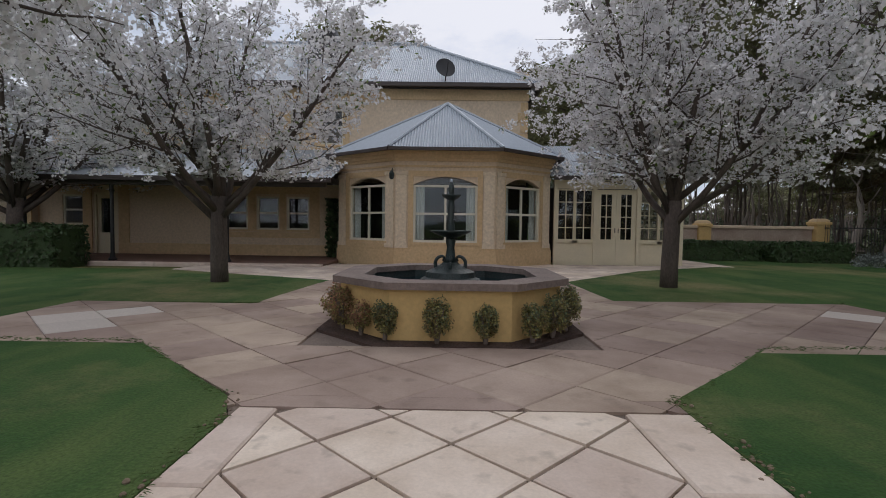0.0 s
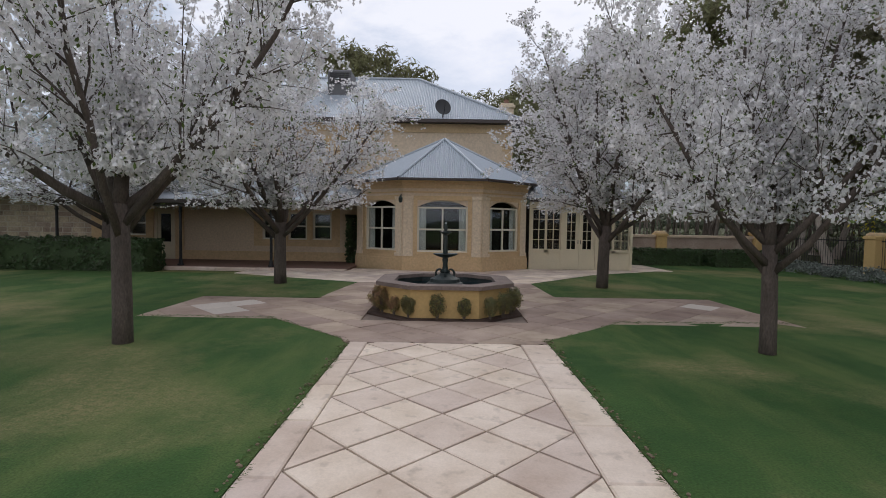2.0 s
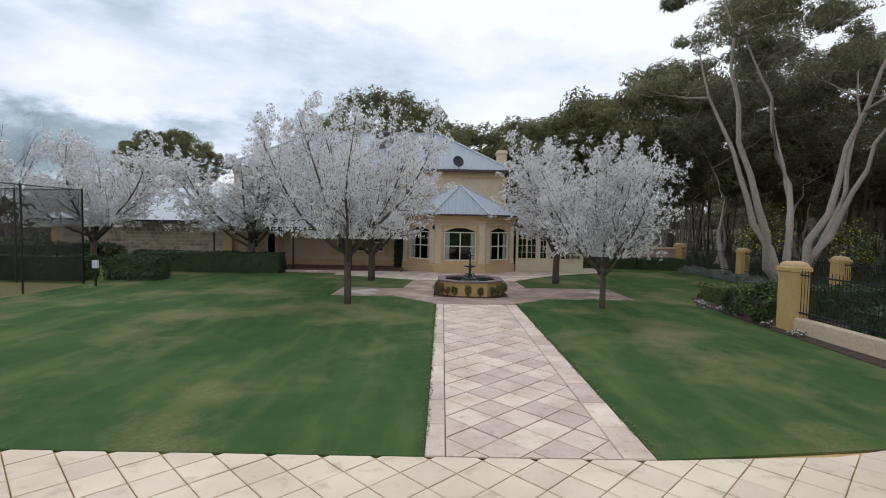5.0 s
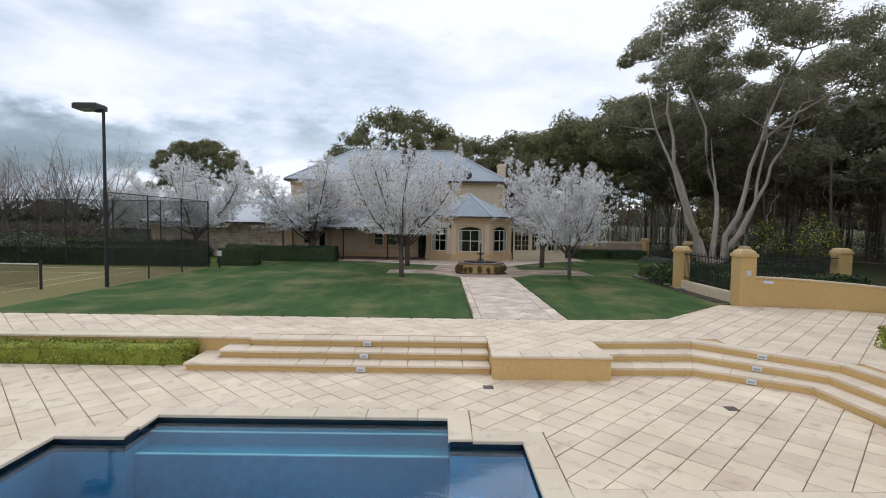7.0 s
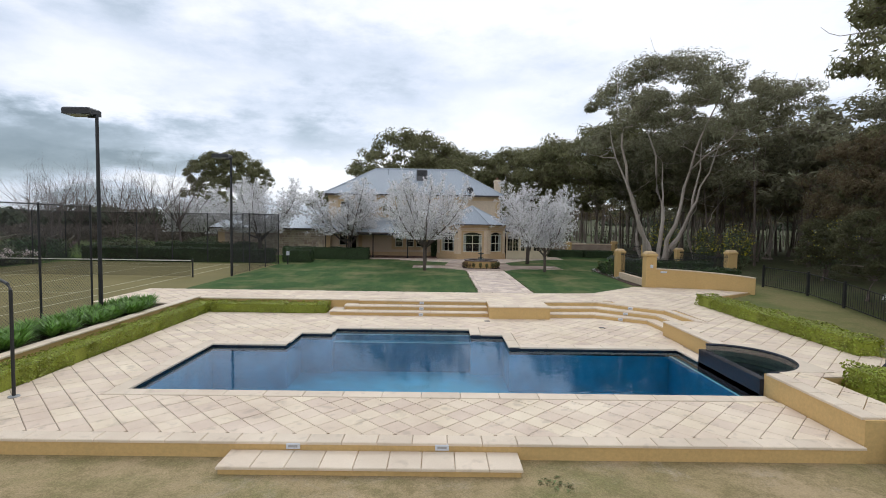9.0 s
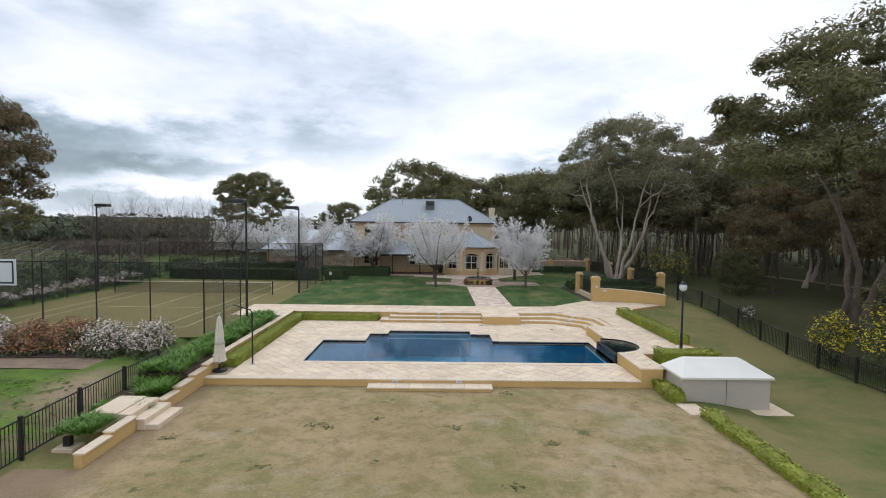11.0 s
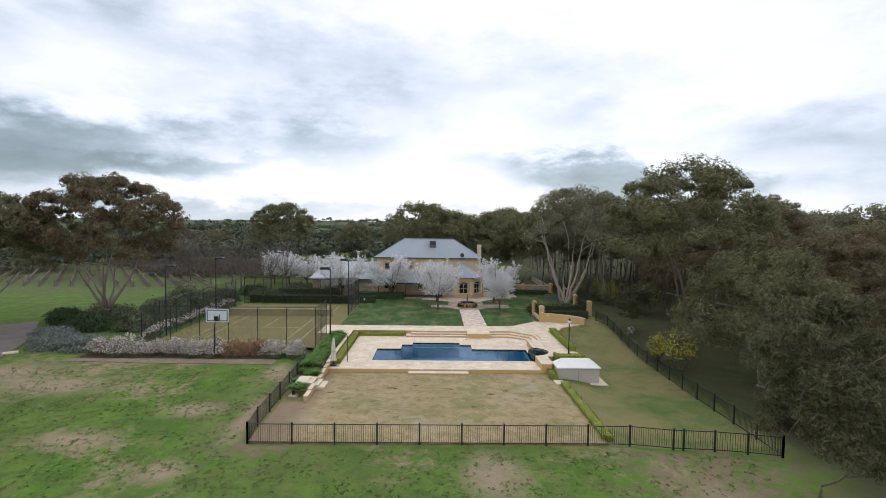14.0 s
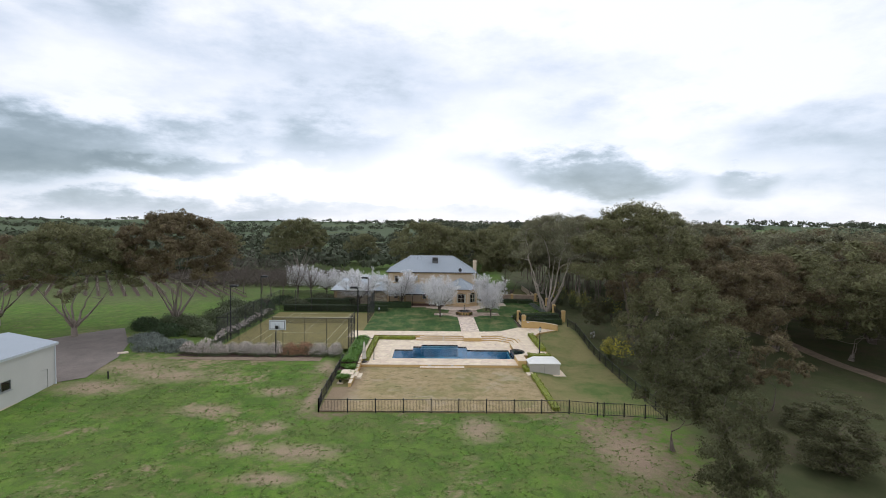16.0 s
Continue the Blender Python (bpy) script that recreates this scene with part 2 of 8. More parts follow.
M_CABTOP = material("cabinet_lid", (0.80, 0.79, 0.75), 0.6, 0.06, 0.8, 20, 0.05)
M_CANVAS = material("canvas", (0.70, 0.66, 0.58), 0.9, 0.1, 4, 60, 0.3, 30)
M_LAMPGLASS = material("lamp_globe", (0.75, 0.78, 0.8), 0.2, 0.03, 4, 60, 0.0)
M_BRICKRED = material("verandah_tile", (0.24, 0.135, 0.10), 0.8, 0.15, 2, 30, 0.2)
M_COOLER = material("cooler_grey", (0.13, 0.13, 0.135), 0.6, 0.1, 2, 30, 0.05)
M_GALV = material("galvanised_steel", (0.42, 0.43, 0.44), 0.4, 0.1, 4, 50, 0.05, metal=0.6)
M_BARKP = material("pear_bark", (0.125, 0.098, 0.082), 0.9, 0.3, 6, 60, 0.6, 60, stretch=(1, 1, 0.3), bump_dist=0.02)
M_BARKG = material("gum_bark", (0.46, 0.40, 0.345), 0.85, 0.2, 1.0, 20, 0.4, 20, dark=(0.28, 0.22, 0.18), stretch=(1, 1, 0.3), bump_dist=0.03)
M_BARKU = material("grey_gum_bark", (0.28, 0.235, 0.20), 0.88, 0.2, 1.0, 20, 0.4, 20, dark=(0.18, 0.145, 0.12), stretch=(1, 1, 0.3), bump_dist=0.03)
M_BARKD = material("dark_bark", (0.19, 0.15, 0.125), 0.9, 0.3, 2, 20, 0.5, 20, stretch=(1, 1, 0.3), bump_dist=0.03)
M_BLOSSOM = material("pear_blossom", (0.86, 0.85, 0.865), 0.8, 0.08, 3, 30, 0.0, per_island=0.14, trans=0.3, dark=(0.74, 0.69, 0.66))
M_LEAFP = material("young_leaf", (0.14, 0.20, 0.05), 0.7, 0.2, 3, 30, 0.0, per_island=0.3, trans=0.3)
M_GUM = material("gum_leaf", (0.24, 0.238, 0.15), 0.7, 0.2, 0.16, 1.3, 0.0, spec=0.15, per_island=0.3, hue=0.02, trans=0.42, dark=(0.21, 0.19, 0.125), grain=0.26)
M_GUM3 = material("gum_leaf_olive", (0.20, 0.20, 0.102), 0.7, 0.2, 0.16, 1.3, 0.0, spec=0.15, per_island=0.3, hue=0.02, trans=0.42, dark=(0.18, 0.168, 0.088), grain=0.26)
M_GUM2 = material("gum_leaf_brown", (0.185, 0.155, 0.09), 0.7, 0.2, 0.16, 1.3, 0.0, spec=0.15, per_island=0.3, hue=0.02, trans=0.42, dark=(0.175, 0.125, 0.078), grain=0.26)
M_GUM4 = material("young_gum_leaf", (0.135, 0.138, 0.07), 0.7, 0.2, 0.4, 2.0, 0.0, spec=0.15, per_island=0.35, hue=0.02, trans=0.4, dark=(0.115, 0.108, 0.06), grain=0.26)
M_HEDGE = material("hedge_leaf", (0.055, 0.09, 0.03), 0.6, 0.2, 2, 30, 0.0, per_island=0.5, hue=0.03, trans=0.15)
M_HEDGE2 = material("bright_hedge_leaf", (0.15, 0.20, 0.055), 0.6, 0.2, 2, 30, 0.0, per_island=0.45, hue=0.03, trans=0.15)
M_LIME = material("lime_hedge_leaf", (0.33, 0.37, 0.042), 0.55, 0.2, 2, 30, 0.0, per_island=0.4, hue=0.02, trans=0.15)
M_LAV = material("lavender_leaf", (0.235, 0.265, 0.235), 0.8, 0.2, 2, 30, 0.0, per_island=0.35, trans=0.15)
M_BUSH = material("bush_leaf", (0.14, 0.165, 0.08), 0.6, 0.2, 1, 30, 0.0, per_island=0.5, hue=0.03, trans=0.15)
M_AGAP = material("strap_leaf", (0.16, 0.31, 0.05), 0.45, 0.2, 2, 30, 0.0, per_island=0.4, trans=0.2)
M_PINK = material("rose_flower", (0.84, 0.735, 0.70), 0.8, 0.12, 2, 30, 0.0, per_island=0.25, hue=0.02, trans=0.2)
M_RED = material("russet_leaf", (0.42, 0.22, 0.13), 0.7, 0.2, 2, 30, 0.0, per_island=0.4, hue=0.02, trans=0.15)
M_YELLOW = material("wattle_flower", (0.85, 0.72, 0.06), 0.7, 0.1, 2, 30, 0.0, per_island=0.3, trans=0.2)
M_TWIG = material("bare_twig", (0.18, 0.145, 0.13), 0.9, 0.25, 4, 40, 0.2)
M_FAR = material("far_wood_leaf", (0.085, 0.10, 0.062), 0.8, 0.2, 0.02, 0.3, 0.0, spec=0.2, per_island=0.3, hue=0.02, trans=0.0, dark=(0.075, 0.078, 0.055))
M_SCRUB = material("bare_scrub", (0.17, 0.145, 0.125), 0.9, 0.2, 0.3, 3, 0.0, per_island=0.3, hue=0.015, dark=(0.125, 0.11, 0.085), spec=0.1)
M_VINE = material("vine_row", (0.17, 0.145, 0.10), 0.9, 0.3, 1, 20, 0.0)
M_CURTAIN = material("curtain", (0.78, 0.76, 0.72), 0.9, 0.1, 4, 30, 0.1)


def glass_material():
    mat = bpy.data.materials.new("window_glass")
    mat.use_nodes = True
    nt = mat.node_tree
    nt.nodes.clear()
    add = tree_nodes(nt)
    out = nt.nodes.new("ShaderNodeOutputMaterial")
    tr = add("ShaderNodeBsdfTransparent", inputs={0: (0.86, 0.89, 0.89, 1)})
    gl = add("ShaderNodeBsdfGlossy", inputs={0: (0.9, 0.95, 1, 1), 1: 0.02})
    lw = add("ShaderNodeLayerWeight", inputs={0: 0.5})
    p5 = add("ShaderNodeMath", op="POWER", inputs={0: lw.outputs["Facing"], 1: 4.0})
    fr = add("ShaderNodeMath", op="MULTIPLY_ADD", inputs={0: p5.outputs[0], 1: 0.7, 2: 0.035})
    ms = add("ShaderNodeMixShader", inputs={0: fr.outputs[0], 1: tr.outputs[0], 2: gl.outputs[0]})
    nt.links.new(ms.outputs[0], out.inputs[0])
    return mat


def water_material():
    mat = bpy.data.materials.new("pool_water")
    mat.use_nodes = True
    nt = mat.node_tree
    nt.nodes.clear()
    add = tree_nodes(nt)
    out = nt.nodes.new("ShaderNodeOutputMaterial")
    geo = add("ShaderNodeNewGeometry")
    mp = add("ShaderNodeMapping", inputs={0: geo.outputs["Position"], 3: (1, 1.6, 1)})
    n = add("ShaderNodeTexNoise", inputs={"Vector": mp.outputs[0], "Scale": 2.6, "Detail": 4.0})
    bp = add("ShaderNodeBump", inputs={"Strength": 0.16, "Distance": 0.02, "Height": n.outputs[0]})
    tr = add("ShaderNodeBsdfTransparent", inputs={0: (0.44, 0.82, 0.87, 1)})
    gl = add("ShaderNodeBsdfGlossy", inputs={0: (0.84, 0.92, 1, 1), 1: 0.05, "Normal": bp.outputs[0]})
    fr = add("ShaderNodeFresnel", inputs={0: 1.33, "Normal": bp.outputs[0]})
    ms = add("ShaderNodeMixShader", inputs={0: fr.outputs[0], 1: tr.outputs[0], 2: gl.outputs[0]})
    nt.links.new(ms.outputs[0], out.inputs[0])
    return mat


def mesh_material(name, colour, cover):
    """A woven wire mesh: threads cover a share of it, the rest lets light through."""
    mat = bpy.data.materials.new(name)
    mat.use_nodes = True
    nt = mat.node_tree
    nt.nodes.clear()
    add = tree_nodes(nt)
    out = nt.nodes.new("ShaderNodeOutputMaterial")
    tr = add("ShaderNodeBsdfTransparent", inputs={0: (1, 1, 1, 1)})
    d = add("ShaderNodeBsdfDiffuse", inputs={0: (*colour, 1)})
    ms = add("ShaderNodeMixShader", inputs={0: cover, 1: tr.outputs[0], 2: d.outputs[0]})
    nt.links.new(ms.outputs[0], out.inputs[0])
    return mat


PATCHES = [(-36.4, -26.0, 4.6, 2.6), (-31.5, -28.4, 5.2, 2.0), (-36.8, -31.6, 4.4, 2.0), (-24.5, -36.4, 2.6, 1.2), (-19.6, -32.2, 2.2, 1.3), (-17.6, -39.5, 1.3, 1.5), (-14.4, -43.6, 3.4, 1.5), (-18.8, -43.2, 1.6, 1.2), (-15.4, -47.4, 2.4, 1.0), (-1.2, -39.6, 2.0, 2.8), (9.5, -43.5, 2.6, 4.0), (-16.4, -25.2, 1.3, 2.4), (-15.9, -33.0, 0.7, 4.0)]


def grass_material(name, zones):
    """Grass with mown and dry patches. zones 'lawn': mown green; 'dry': straw and green; 'ground': estate lawn, paddock and bare soil by place."""
    mat = bpy.data.materials.new(name)
    mat.use_nodes = True
    nt = mat.node_tree
    nt.nodes.clear()
    add = tree_nodes(nt)
    out = nt.nodes.new("ShaderNodeOutputMaterial")
    pos = add("ShaderNodeNewGeometry").outputs["Position"]

    def noise_at(s, d=4.0, dist=0.0, rough=0.55):
        return add("ShaderNodeTexNoise", inputs={"Vector": pos, "Scale": s, "Detail": d, "Distortion": dist, "Roughness": rough}).outputs[0]

    def rng(v, a, b, lo=0.0, hi=1.0):
        return add("ShaderNodeMapRange", inputs={0: v, 1: a, 2: b, 3: lo, 4: hi}).outputs[0]

    def mixc(f, a, b):
        return add("ShaderNodeMix", dtype="RGBA", inputs={0: f, 6: a if isinstance(a, bpy.types.NodeSocket) else (*a, 1),
                                                         7: b if isinstance(b, bpy.types.NodeSocket) else (*b, 1)}).outputs[2]

    def mul(a, b):
        return add("ShaderNodeMath", op="MULTIPLY", inputs={0: a, 1: b}).outputs[0]

    big, mid, small, tiny = noise_at(0.12, 4, 0.6), noise_at(0.55, 5, 0.3), noise_at(3.0, 4), noise_at(55.0, 2)
    tuft = noise_at(14.0, 4, 0.0, 0.7)
    if zones == "lawn":
        c = mixc(rng(mid, 0.35, 0.65), (0.034, 0.080, 0.023), (0.056, 0.110, 0.032))
        c = mixc(rng(small, 0.45, 0.7, 0, 0.5), c, (0.074, 0.122, 0.036))
        # the mower's faint stripes and the worn straw patches
        sx = add("ShaderNodeMapping", inputs={0: pos, 3: (1.0, 0.22, 1.0)}).outputs[0]
        streak = add("ShaderNodeTexNoise", inputs={"Vector": sx, "Scale": 1.1, "Detail": 5.0, "Roughness": 0.6}).outputs[0]
        c = mixc(rng(streak, 0.47, 0.68, 0, 0.8), c, (0.112, 0.148, 0.050))
        worn = mul(rng(noise_at(0.3, 6, 0.15, 0.6), 0.50, 0.66), rng(tuft, 0.3, 0.62, 0.25, 1.0))
        c = mixc(worn, c, (0.225, 0.20, 0.095))
    elif zones == "dry":
        c = mixc(rng(mid, 0.35, 0.65), (0.415, 0.318, 0.188), (0.335, 0.262, 0.138))
        c = mixc(rng(noise_at(1.3, 10, 0.2, 0.85), 0.46, 0.58, 0, 0.7), c, (0.20, 0.165, 0.075))
        c = mixc(mul(rng(noise_at(0.22, 5, 0.3, 0.65), 0.5, 0.64), rng(tuft, 0.3, 0.6, 0.2, 0.75)), c, (0.17, 0.185, 0.065))
        c = mixc(mul(rng(noise_at(0.45, 6, 0.4, 0.7), 0.55, 0.66), rng(tuft, 0.35, 0.6, 0.1, 0.8)), c, (0.44, 0.365, 0.27))
        c = mixc(mul(rng(noise_at(0.8, 5, 0.3, 0.6), 0.655, 0.70), rng(tuft, 0.35, 0.55, 0.3, 0.9)), c, (0.085, 0.10, 0.042))
        xd = add("ShaderNodeSeparateXYZ", inputs={0: pos}).outputs[0]
        xd = add("ShaderNodeMath", op="ADD", inputs={0: xd, 1: rng(noise_at(0.6, 5), 0.0, 1.0, -1.2, 1.2)}).outputs[0]
        c = mixc(rng(xd, -11.8, -13.4, 0, 0.8), c, (0.24, 0.175, 0.12))
    else:
        sep = add("ShaderNodeSeparateXYZ", inputs={0: pos})
        x, y = sep.outputs[0], sep.outputs[1]
        wob = rng(noise_at(0.5, 4), 0.0, 1.0, -0.7, 0.7)
        xw = add("ShaderNodeMath", op="ADD", inputs={0: x, 1: wob}).outputs[0]
        yw = add("ShaderNodeMath", op="ADD", inputs={0: y, 1: wob}).outputs[0]
        estate = mul(mul(mul(rng(xw, -15.4, -14.9), rng(xw, 16.5, 15.5)), rng(yw, -36.4, -36.0)), rng(yw, 42.0, 36.0))
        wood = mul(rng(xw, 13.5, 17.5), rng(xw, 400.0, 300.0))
        pad = mixc(rng(mid, 0.35, 0.65), (0.080, 0.162, 0.022), (0.135, 0.225, 0.036))
        pad = mixc(rng(noise_at(0.9, 10, 0.2, 0.82), 0.45, 0.58, 0, 0.7), pad, (0.060, 0.096, 0.026))
        pad = mixc(rng(noise_at(2.7, 9, 0.2, 0.85), 0.55, 0.66, 0, 0.8), pad, (0.17, 0.21, 0.05))
        pad = mixc(mul(rng(noise_at(0.5, 6, 0.3, 0.7), 0.53, 0.67, 0, 0.85), rng(noise_at(4.5, 5, 0, 0.7), 0.40, 0.56, 0.1, 1.0)), pad, (0.20, 0.175, 0.08))
        pad = mixc(mul(rng(noise_at(0.09, 6, 0.5, 0.65), 0.42, 0.60), rng(small, 0.3, 0.6, 0.1, 0.55)), pad, (0.105, 0.122, 0.042))
        bare = mul(rng(noise_at(0.11, 9, 0.4, 0.72), 0.54, 0.62), rng(y, 2.0, -14.0))
        bare = mul(bare, rng(noise_at(1.1, 8, 0.3, 0.75), 0.42, 0.54))
        pad = mixc(mul(bare, rng(tuft, 0.25, 0.6, 0.5, 1.0)), pad, (0.31, 0.23, 0.155))
        # trodden soil round the outside of the fence
        rim = mul(mul(rng(xw, -19.0, -14.6), rng(xw, -9.0, -13.2)), mul(rng(yw, -39.5, -36.5), rng(yw, -21.0, -25.0)))
        edge = mul(mul(rng(xw, 4.0, 8.0), rng(xw, 20.0, 12.0)), mul(rng(yw, -58.0, -44.0), rng(yw, -34.0, -37.5)))
        soil = rng(add("ShaderNodeMath", op="MAXIMUM", inputs={0: rim, 1: edge}).outputs[0], 0.0, 1.0, 0.0, 0.9)
        pad = mixc(mul(soil, rng(noise_at(0.9, 7, 0.3, 0.75), 0.42, 0.58)), pad, (0.24, 0.175, 0.12))
        # worn places with shapes of their own
        for cx, cy, rx, ry in PATCHES:
            q = add("ShaderNodeMapping", inputs={0: pos, 1: (-cx / rx, -cy / ry, 0), 3: (1 / rx, 1 / ry, 0)}).outputs[0]
            d = add("ShaderNodeVectorMath", op="LENGTH", inputs={0: q}).outputs["Value"]
            frag = rng(noise_at(1.1, 8, 0.4, 0.75), 0.0, 1.0, -0.9, 0.9)
            dd = add("ShaderNodeMath", op="ADD", inputs={0: d, 1: frag}).outputs[0]
            pad = mixc(mul(rng(dd, 1.15, 0.3, 0, 0.95), rng(tuft, 0.3, 0.6, 0.55, 1.0)), pad, (0.34, 0.25, 0.18))
        vines = mul(rng(xw, -46.0, -52.0), rng(yw, 10.0, 18.0))
        pad = mixc(mul(vines, rng(small, 0.35, 0.6, 0.15, 0.5)), pad, (0.13, 0.12, 0.07))
        beyond = mul(rng(yw, 12.0, 30.0), rng(xw, -20.0, -34.0))
        pad = mixc(mul(beyond, rng(mid, 0.35, 0.6, 0.2, 0.5)), pad, (0.10, 0.10, 0.055))
        far = add("ShaderNodeVectorMath", op="LENGTH", inputs={0: pos}).outputs["Value"]
        pad = mixc(mul(rng(far, 120.0, 240.0), rng(noise_at(0.006, 3), 0.36, 0.44, 0.35, 0.9)), pad, (0.07, 0.095, 0.05))
        lawn = mixc(rng(mid, 0.35, 0.65), (0.085, 0.135, 0.036), (0.13, 0.165, 0.052))
        lawn = mixc(mul(rng(noise_at(0.16, 6, 0.4, 0.7), 0.38, 0.56, 0, 0.95), rng(tuft, 0.3, 0.6, 0.4, 1.0)), lawn, (0.26, 0.215, 0.10))
        # wood floor: leaf-litter tone, darkened to put in the shade under the trees
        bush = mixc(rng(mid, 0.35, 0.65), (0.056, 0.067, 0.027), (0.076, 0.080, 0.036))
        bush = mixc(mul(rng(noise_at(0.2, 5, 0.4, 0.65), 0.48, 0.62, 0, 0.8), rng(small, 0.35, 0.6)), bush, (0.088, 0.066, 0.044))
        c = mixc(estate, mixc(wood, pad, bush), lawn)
    v = rng(tiny, 0.25, 0.75, 0.7, 1.3)
    c = add("ShaderNodeHueSaturation", inputs={"Color": c, "Value": v}).outputs[0]
    b = add("ShaderNodeBsdfPrincipled", inputs={"Base Color": c, "Roughness": 0.95})
    b.inputs["Specular IOR Level"].default_value = 0.15
    bp = add("ShaderNodeBump", inputs={"Strength": 0.6, "Distance": 0.03, "Height": noise_at(38.0, 3)})
    nt.links.new(bp.outputs[0], b.inputs["Normal"])
    nt.links.new(b.outputs[0], out.inputs[0])
    return mat


M_GLASS, M_WATER = glass_material(), water_material()
M_SCREEN = mesh_material("windbreak_mesh", (0.035, 0.03, 0.028), 0.2)
M_NET = mesh_material("net_cord", (0.03, 0.03, 0.03), 0.22)
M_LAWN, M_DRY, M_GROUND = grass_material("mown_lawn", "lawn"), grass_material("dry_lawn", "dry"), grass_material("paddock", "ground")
import collections

# ---- mesh helpers ----
class Geo:
    """Gathers vertices and faces of one mesh."""

    def __init__(self):
        self.v, self.f = [], []

    def add(self, verts, faces):
        n = len(self.v)
        self.v += [tuple(p) for p in verts]
        self.f += [tuple(i + n for i in face) for face in faces]
        return self

    def box(self, x0, x1, y0, y1, z0, z1, m=None):
        p = [(x, y, z) for z in (z0, z1) for x, y in ((x0, y0), (x1, y0), (x1, y1), (x0, y1))]
        if m is not None:
            p = [m @ Vector(q) for q in p]
        return self.add(p, [(3, 2, 1, 0), (4, 5, 6, 7), (0, 1, 5, 4), (1, 2, 6, 5), (2, 3, 7, 6), (3, 0, 4, 7)])

    def chamfer_box(self, x0, x1, y0, y1, z0, z1, c=0.01):
        """A box with bevelled upper edges."""
        lo = [(x0, y0, z0), (x1, y0, z0), (x1, y1, z0), (x0, y1, z0)]
        mi = [(x, y, z1 - c) for x, y, _ in lo]
        hi = [(x0 + c, y0 + c, z1), (x1 - c, y0 + c, z1), (x1 - c, y1 - c, z1), (x0 + c, y1 - c, z1)]
        fs = [(3, 2, 1, 0), (8, 9, 10, 11)]
        for i in range(4):
            j = (i + 1) % 4
            fs += [(i, j, j + 4, i + 4), (i + 4, j + 4, j + 8, i + 8)]
        return self.add(lo + mi + hi, fs)

    def prism(self, poly, z0, z1):
        """An upright prism over a counter-clockwise outline."""
        n = len(poly)
        fs = [tuple(range(n - 1, -1, -1)), tuple(range(n, 2 * n))]
        fs += [(i, (i + 1) % n, (i + 1) % n + n, i + n) for i in range(n)]
        return self.add([(x, y, z0) for x, y in poly] + [(x, y, z1) for x, y in poly], fs)

    def lathe(self, cx, cy, profile, n=24):
        """A body of revolution from (radius, z) pairs, from the bottom up."""
        vs = [(cx + r * math.cos(2 * math.pi * i / n), cy + r * math.sin(2 * math.pi * i / n), z) for r, z in profile for i in range(n)]
        fs = [tuple(range(n - 1, -1, -1)), tuple(range((len(profile) - 1) * n, len(profile) * n))]
        for k in range(len(profile) - 1):
            fs += [(k * n + i, k * n + (i + 1) % n, (k + 1) * n + (i + 1) % n, (k + 1) * n + i) for i in range(n)]
        return self.add(vs, fs)

    def tube(self, pts, radii, n=6):
        """A round bar along points."""
        vs, fs = [], []
        for i, p in enumerate(pts):
            a, b = pts[max(0, i - 1)], pts[min(len(pts) - 1, i + 1)]
            d = Vector((b[0] - a[0], b[1] - a[1], b[2] - a[2])).normalized()
            u = d.cross(Vector((0.31, 0.95, 0.05) if abs(d.z) > 0.9 else (0, 0, 1))).normalized()
            w = d.cross(u)
            for k in range(n):
                c, s = math.cos(2 * math.pi * k / n) * radii[i], math.sin(2 * math.pi * k / n) * radii[i]
                vs.append((p[0] + u.x * c + w.x * s, p[1] + u.y * c + w.y * s, p[2] + u.z * c + w.z * s))
        for i in range(len(pts) - 1):
            fs += [(i * n + k, i * n + (k + 1) % n, (i + 1) * n + (k + 1) % n, (i + 1) * n + k) for k in range(n)]
        fs += [tuple(range(n - 1, -1, -1)), tuple(range((len(pts) - 1) * n, len(pts) * n))]
        return self.add(vs, fs)

    def wall(self, line, thick, z0, z1):
        """An upright wall of a thickness along a line; z1 may be a list, one per point."""
        n = len(line)
        tops = z1 if isinstance(z1, (list, tuple)) else [z1] * n
        left, right = [], []
        for i, (x, y) in enumerate(line):
            a, b = line[max(0, i - 1)], line[min(n - 1, i + 1)]
            dx, dy = b[0] - a[0], b[1] - a[1]
            l = math.hypot(dx, dy)
            left.append((x - dy / l * thick / 2, y + dx / l * thick / 2))
            right.append((x + dy / l * thick / 2, y - dx / l * thick / 2))
        for i in range(n - 1):
            q = [left[i], right[i], right[i + 1], left[i + 1]]
            zt = [tops[i], tops[i], tops[i + 1], tops[i + 1]]
            vs = [(x, y, z0) for x, y in q] + [(x, y, z) for (x, y), z in zip(q, zt)]
            fs = [(3, 2, 1, 0), (4, 5, 6, 7), (0, 1, 5, 4), (2, 3, 7, 6)]
            fs += [(1, 2, 6, 5), (3, 0, 4, 7)]
            self.add(vs, fs)
        return self

    def weld(self):
        """Join coinciding vertices and drop the faces hidden between touching blocks."""
        index, verts, remap = {}, [], []
        for p in self.v:
            key = tuple(round(c, 4) for c in p)
            if key not in index:
                index[key] = len(verts)
                verts.append(p)
            remap.append(index[key])
        faces = [tuple(remap[i] for i in f) for f in self.f]
        seen = collections.Counter(frozenset(f) for f in faces)
        self.v, self.f = verts, [f for f in faces if seen[frozenset(f)] == 1]
        return self

    def mesh(self, name, mat, smooth=False):
        me = bpy.data.meshes.new(name)
        me.from_pydata(self.v, [], self.f)
        if mat:
            me.materials.append(mat)
        if smooth:
            me.polygons.foreach_set("use_smooth", [True] * len(me.polygons))
        me.update()
        return me


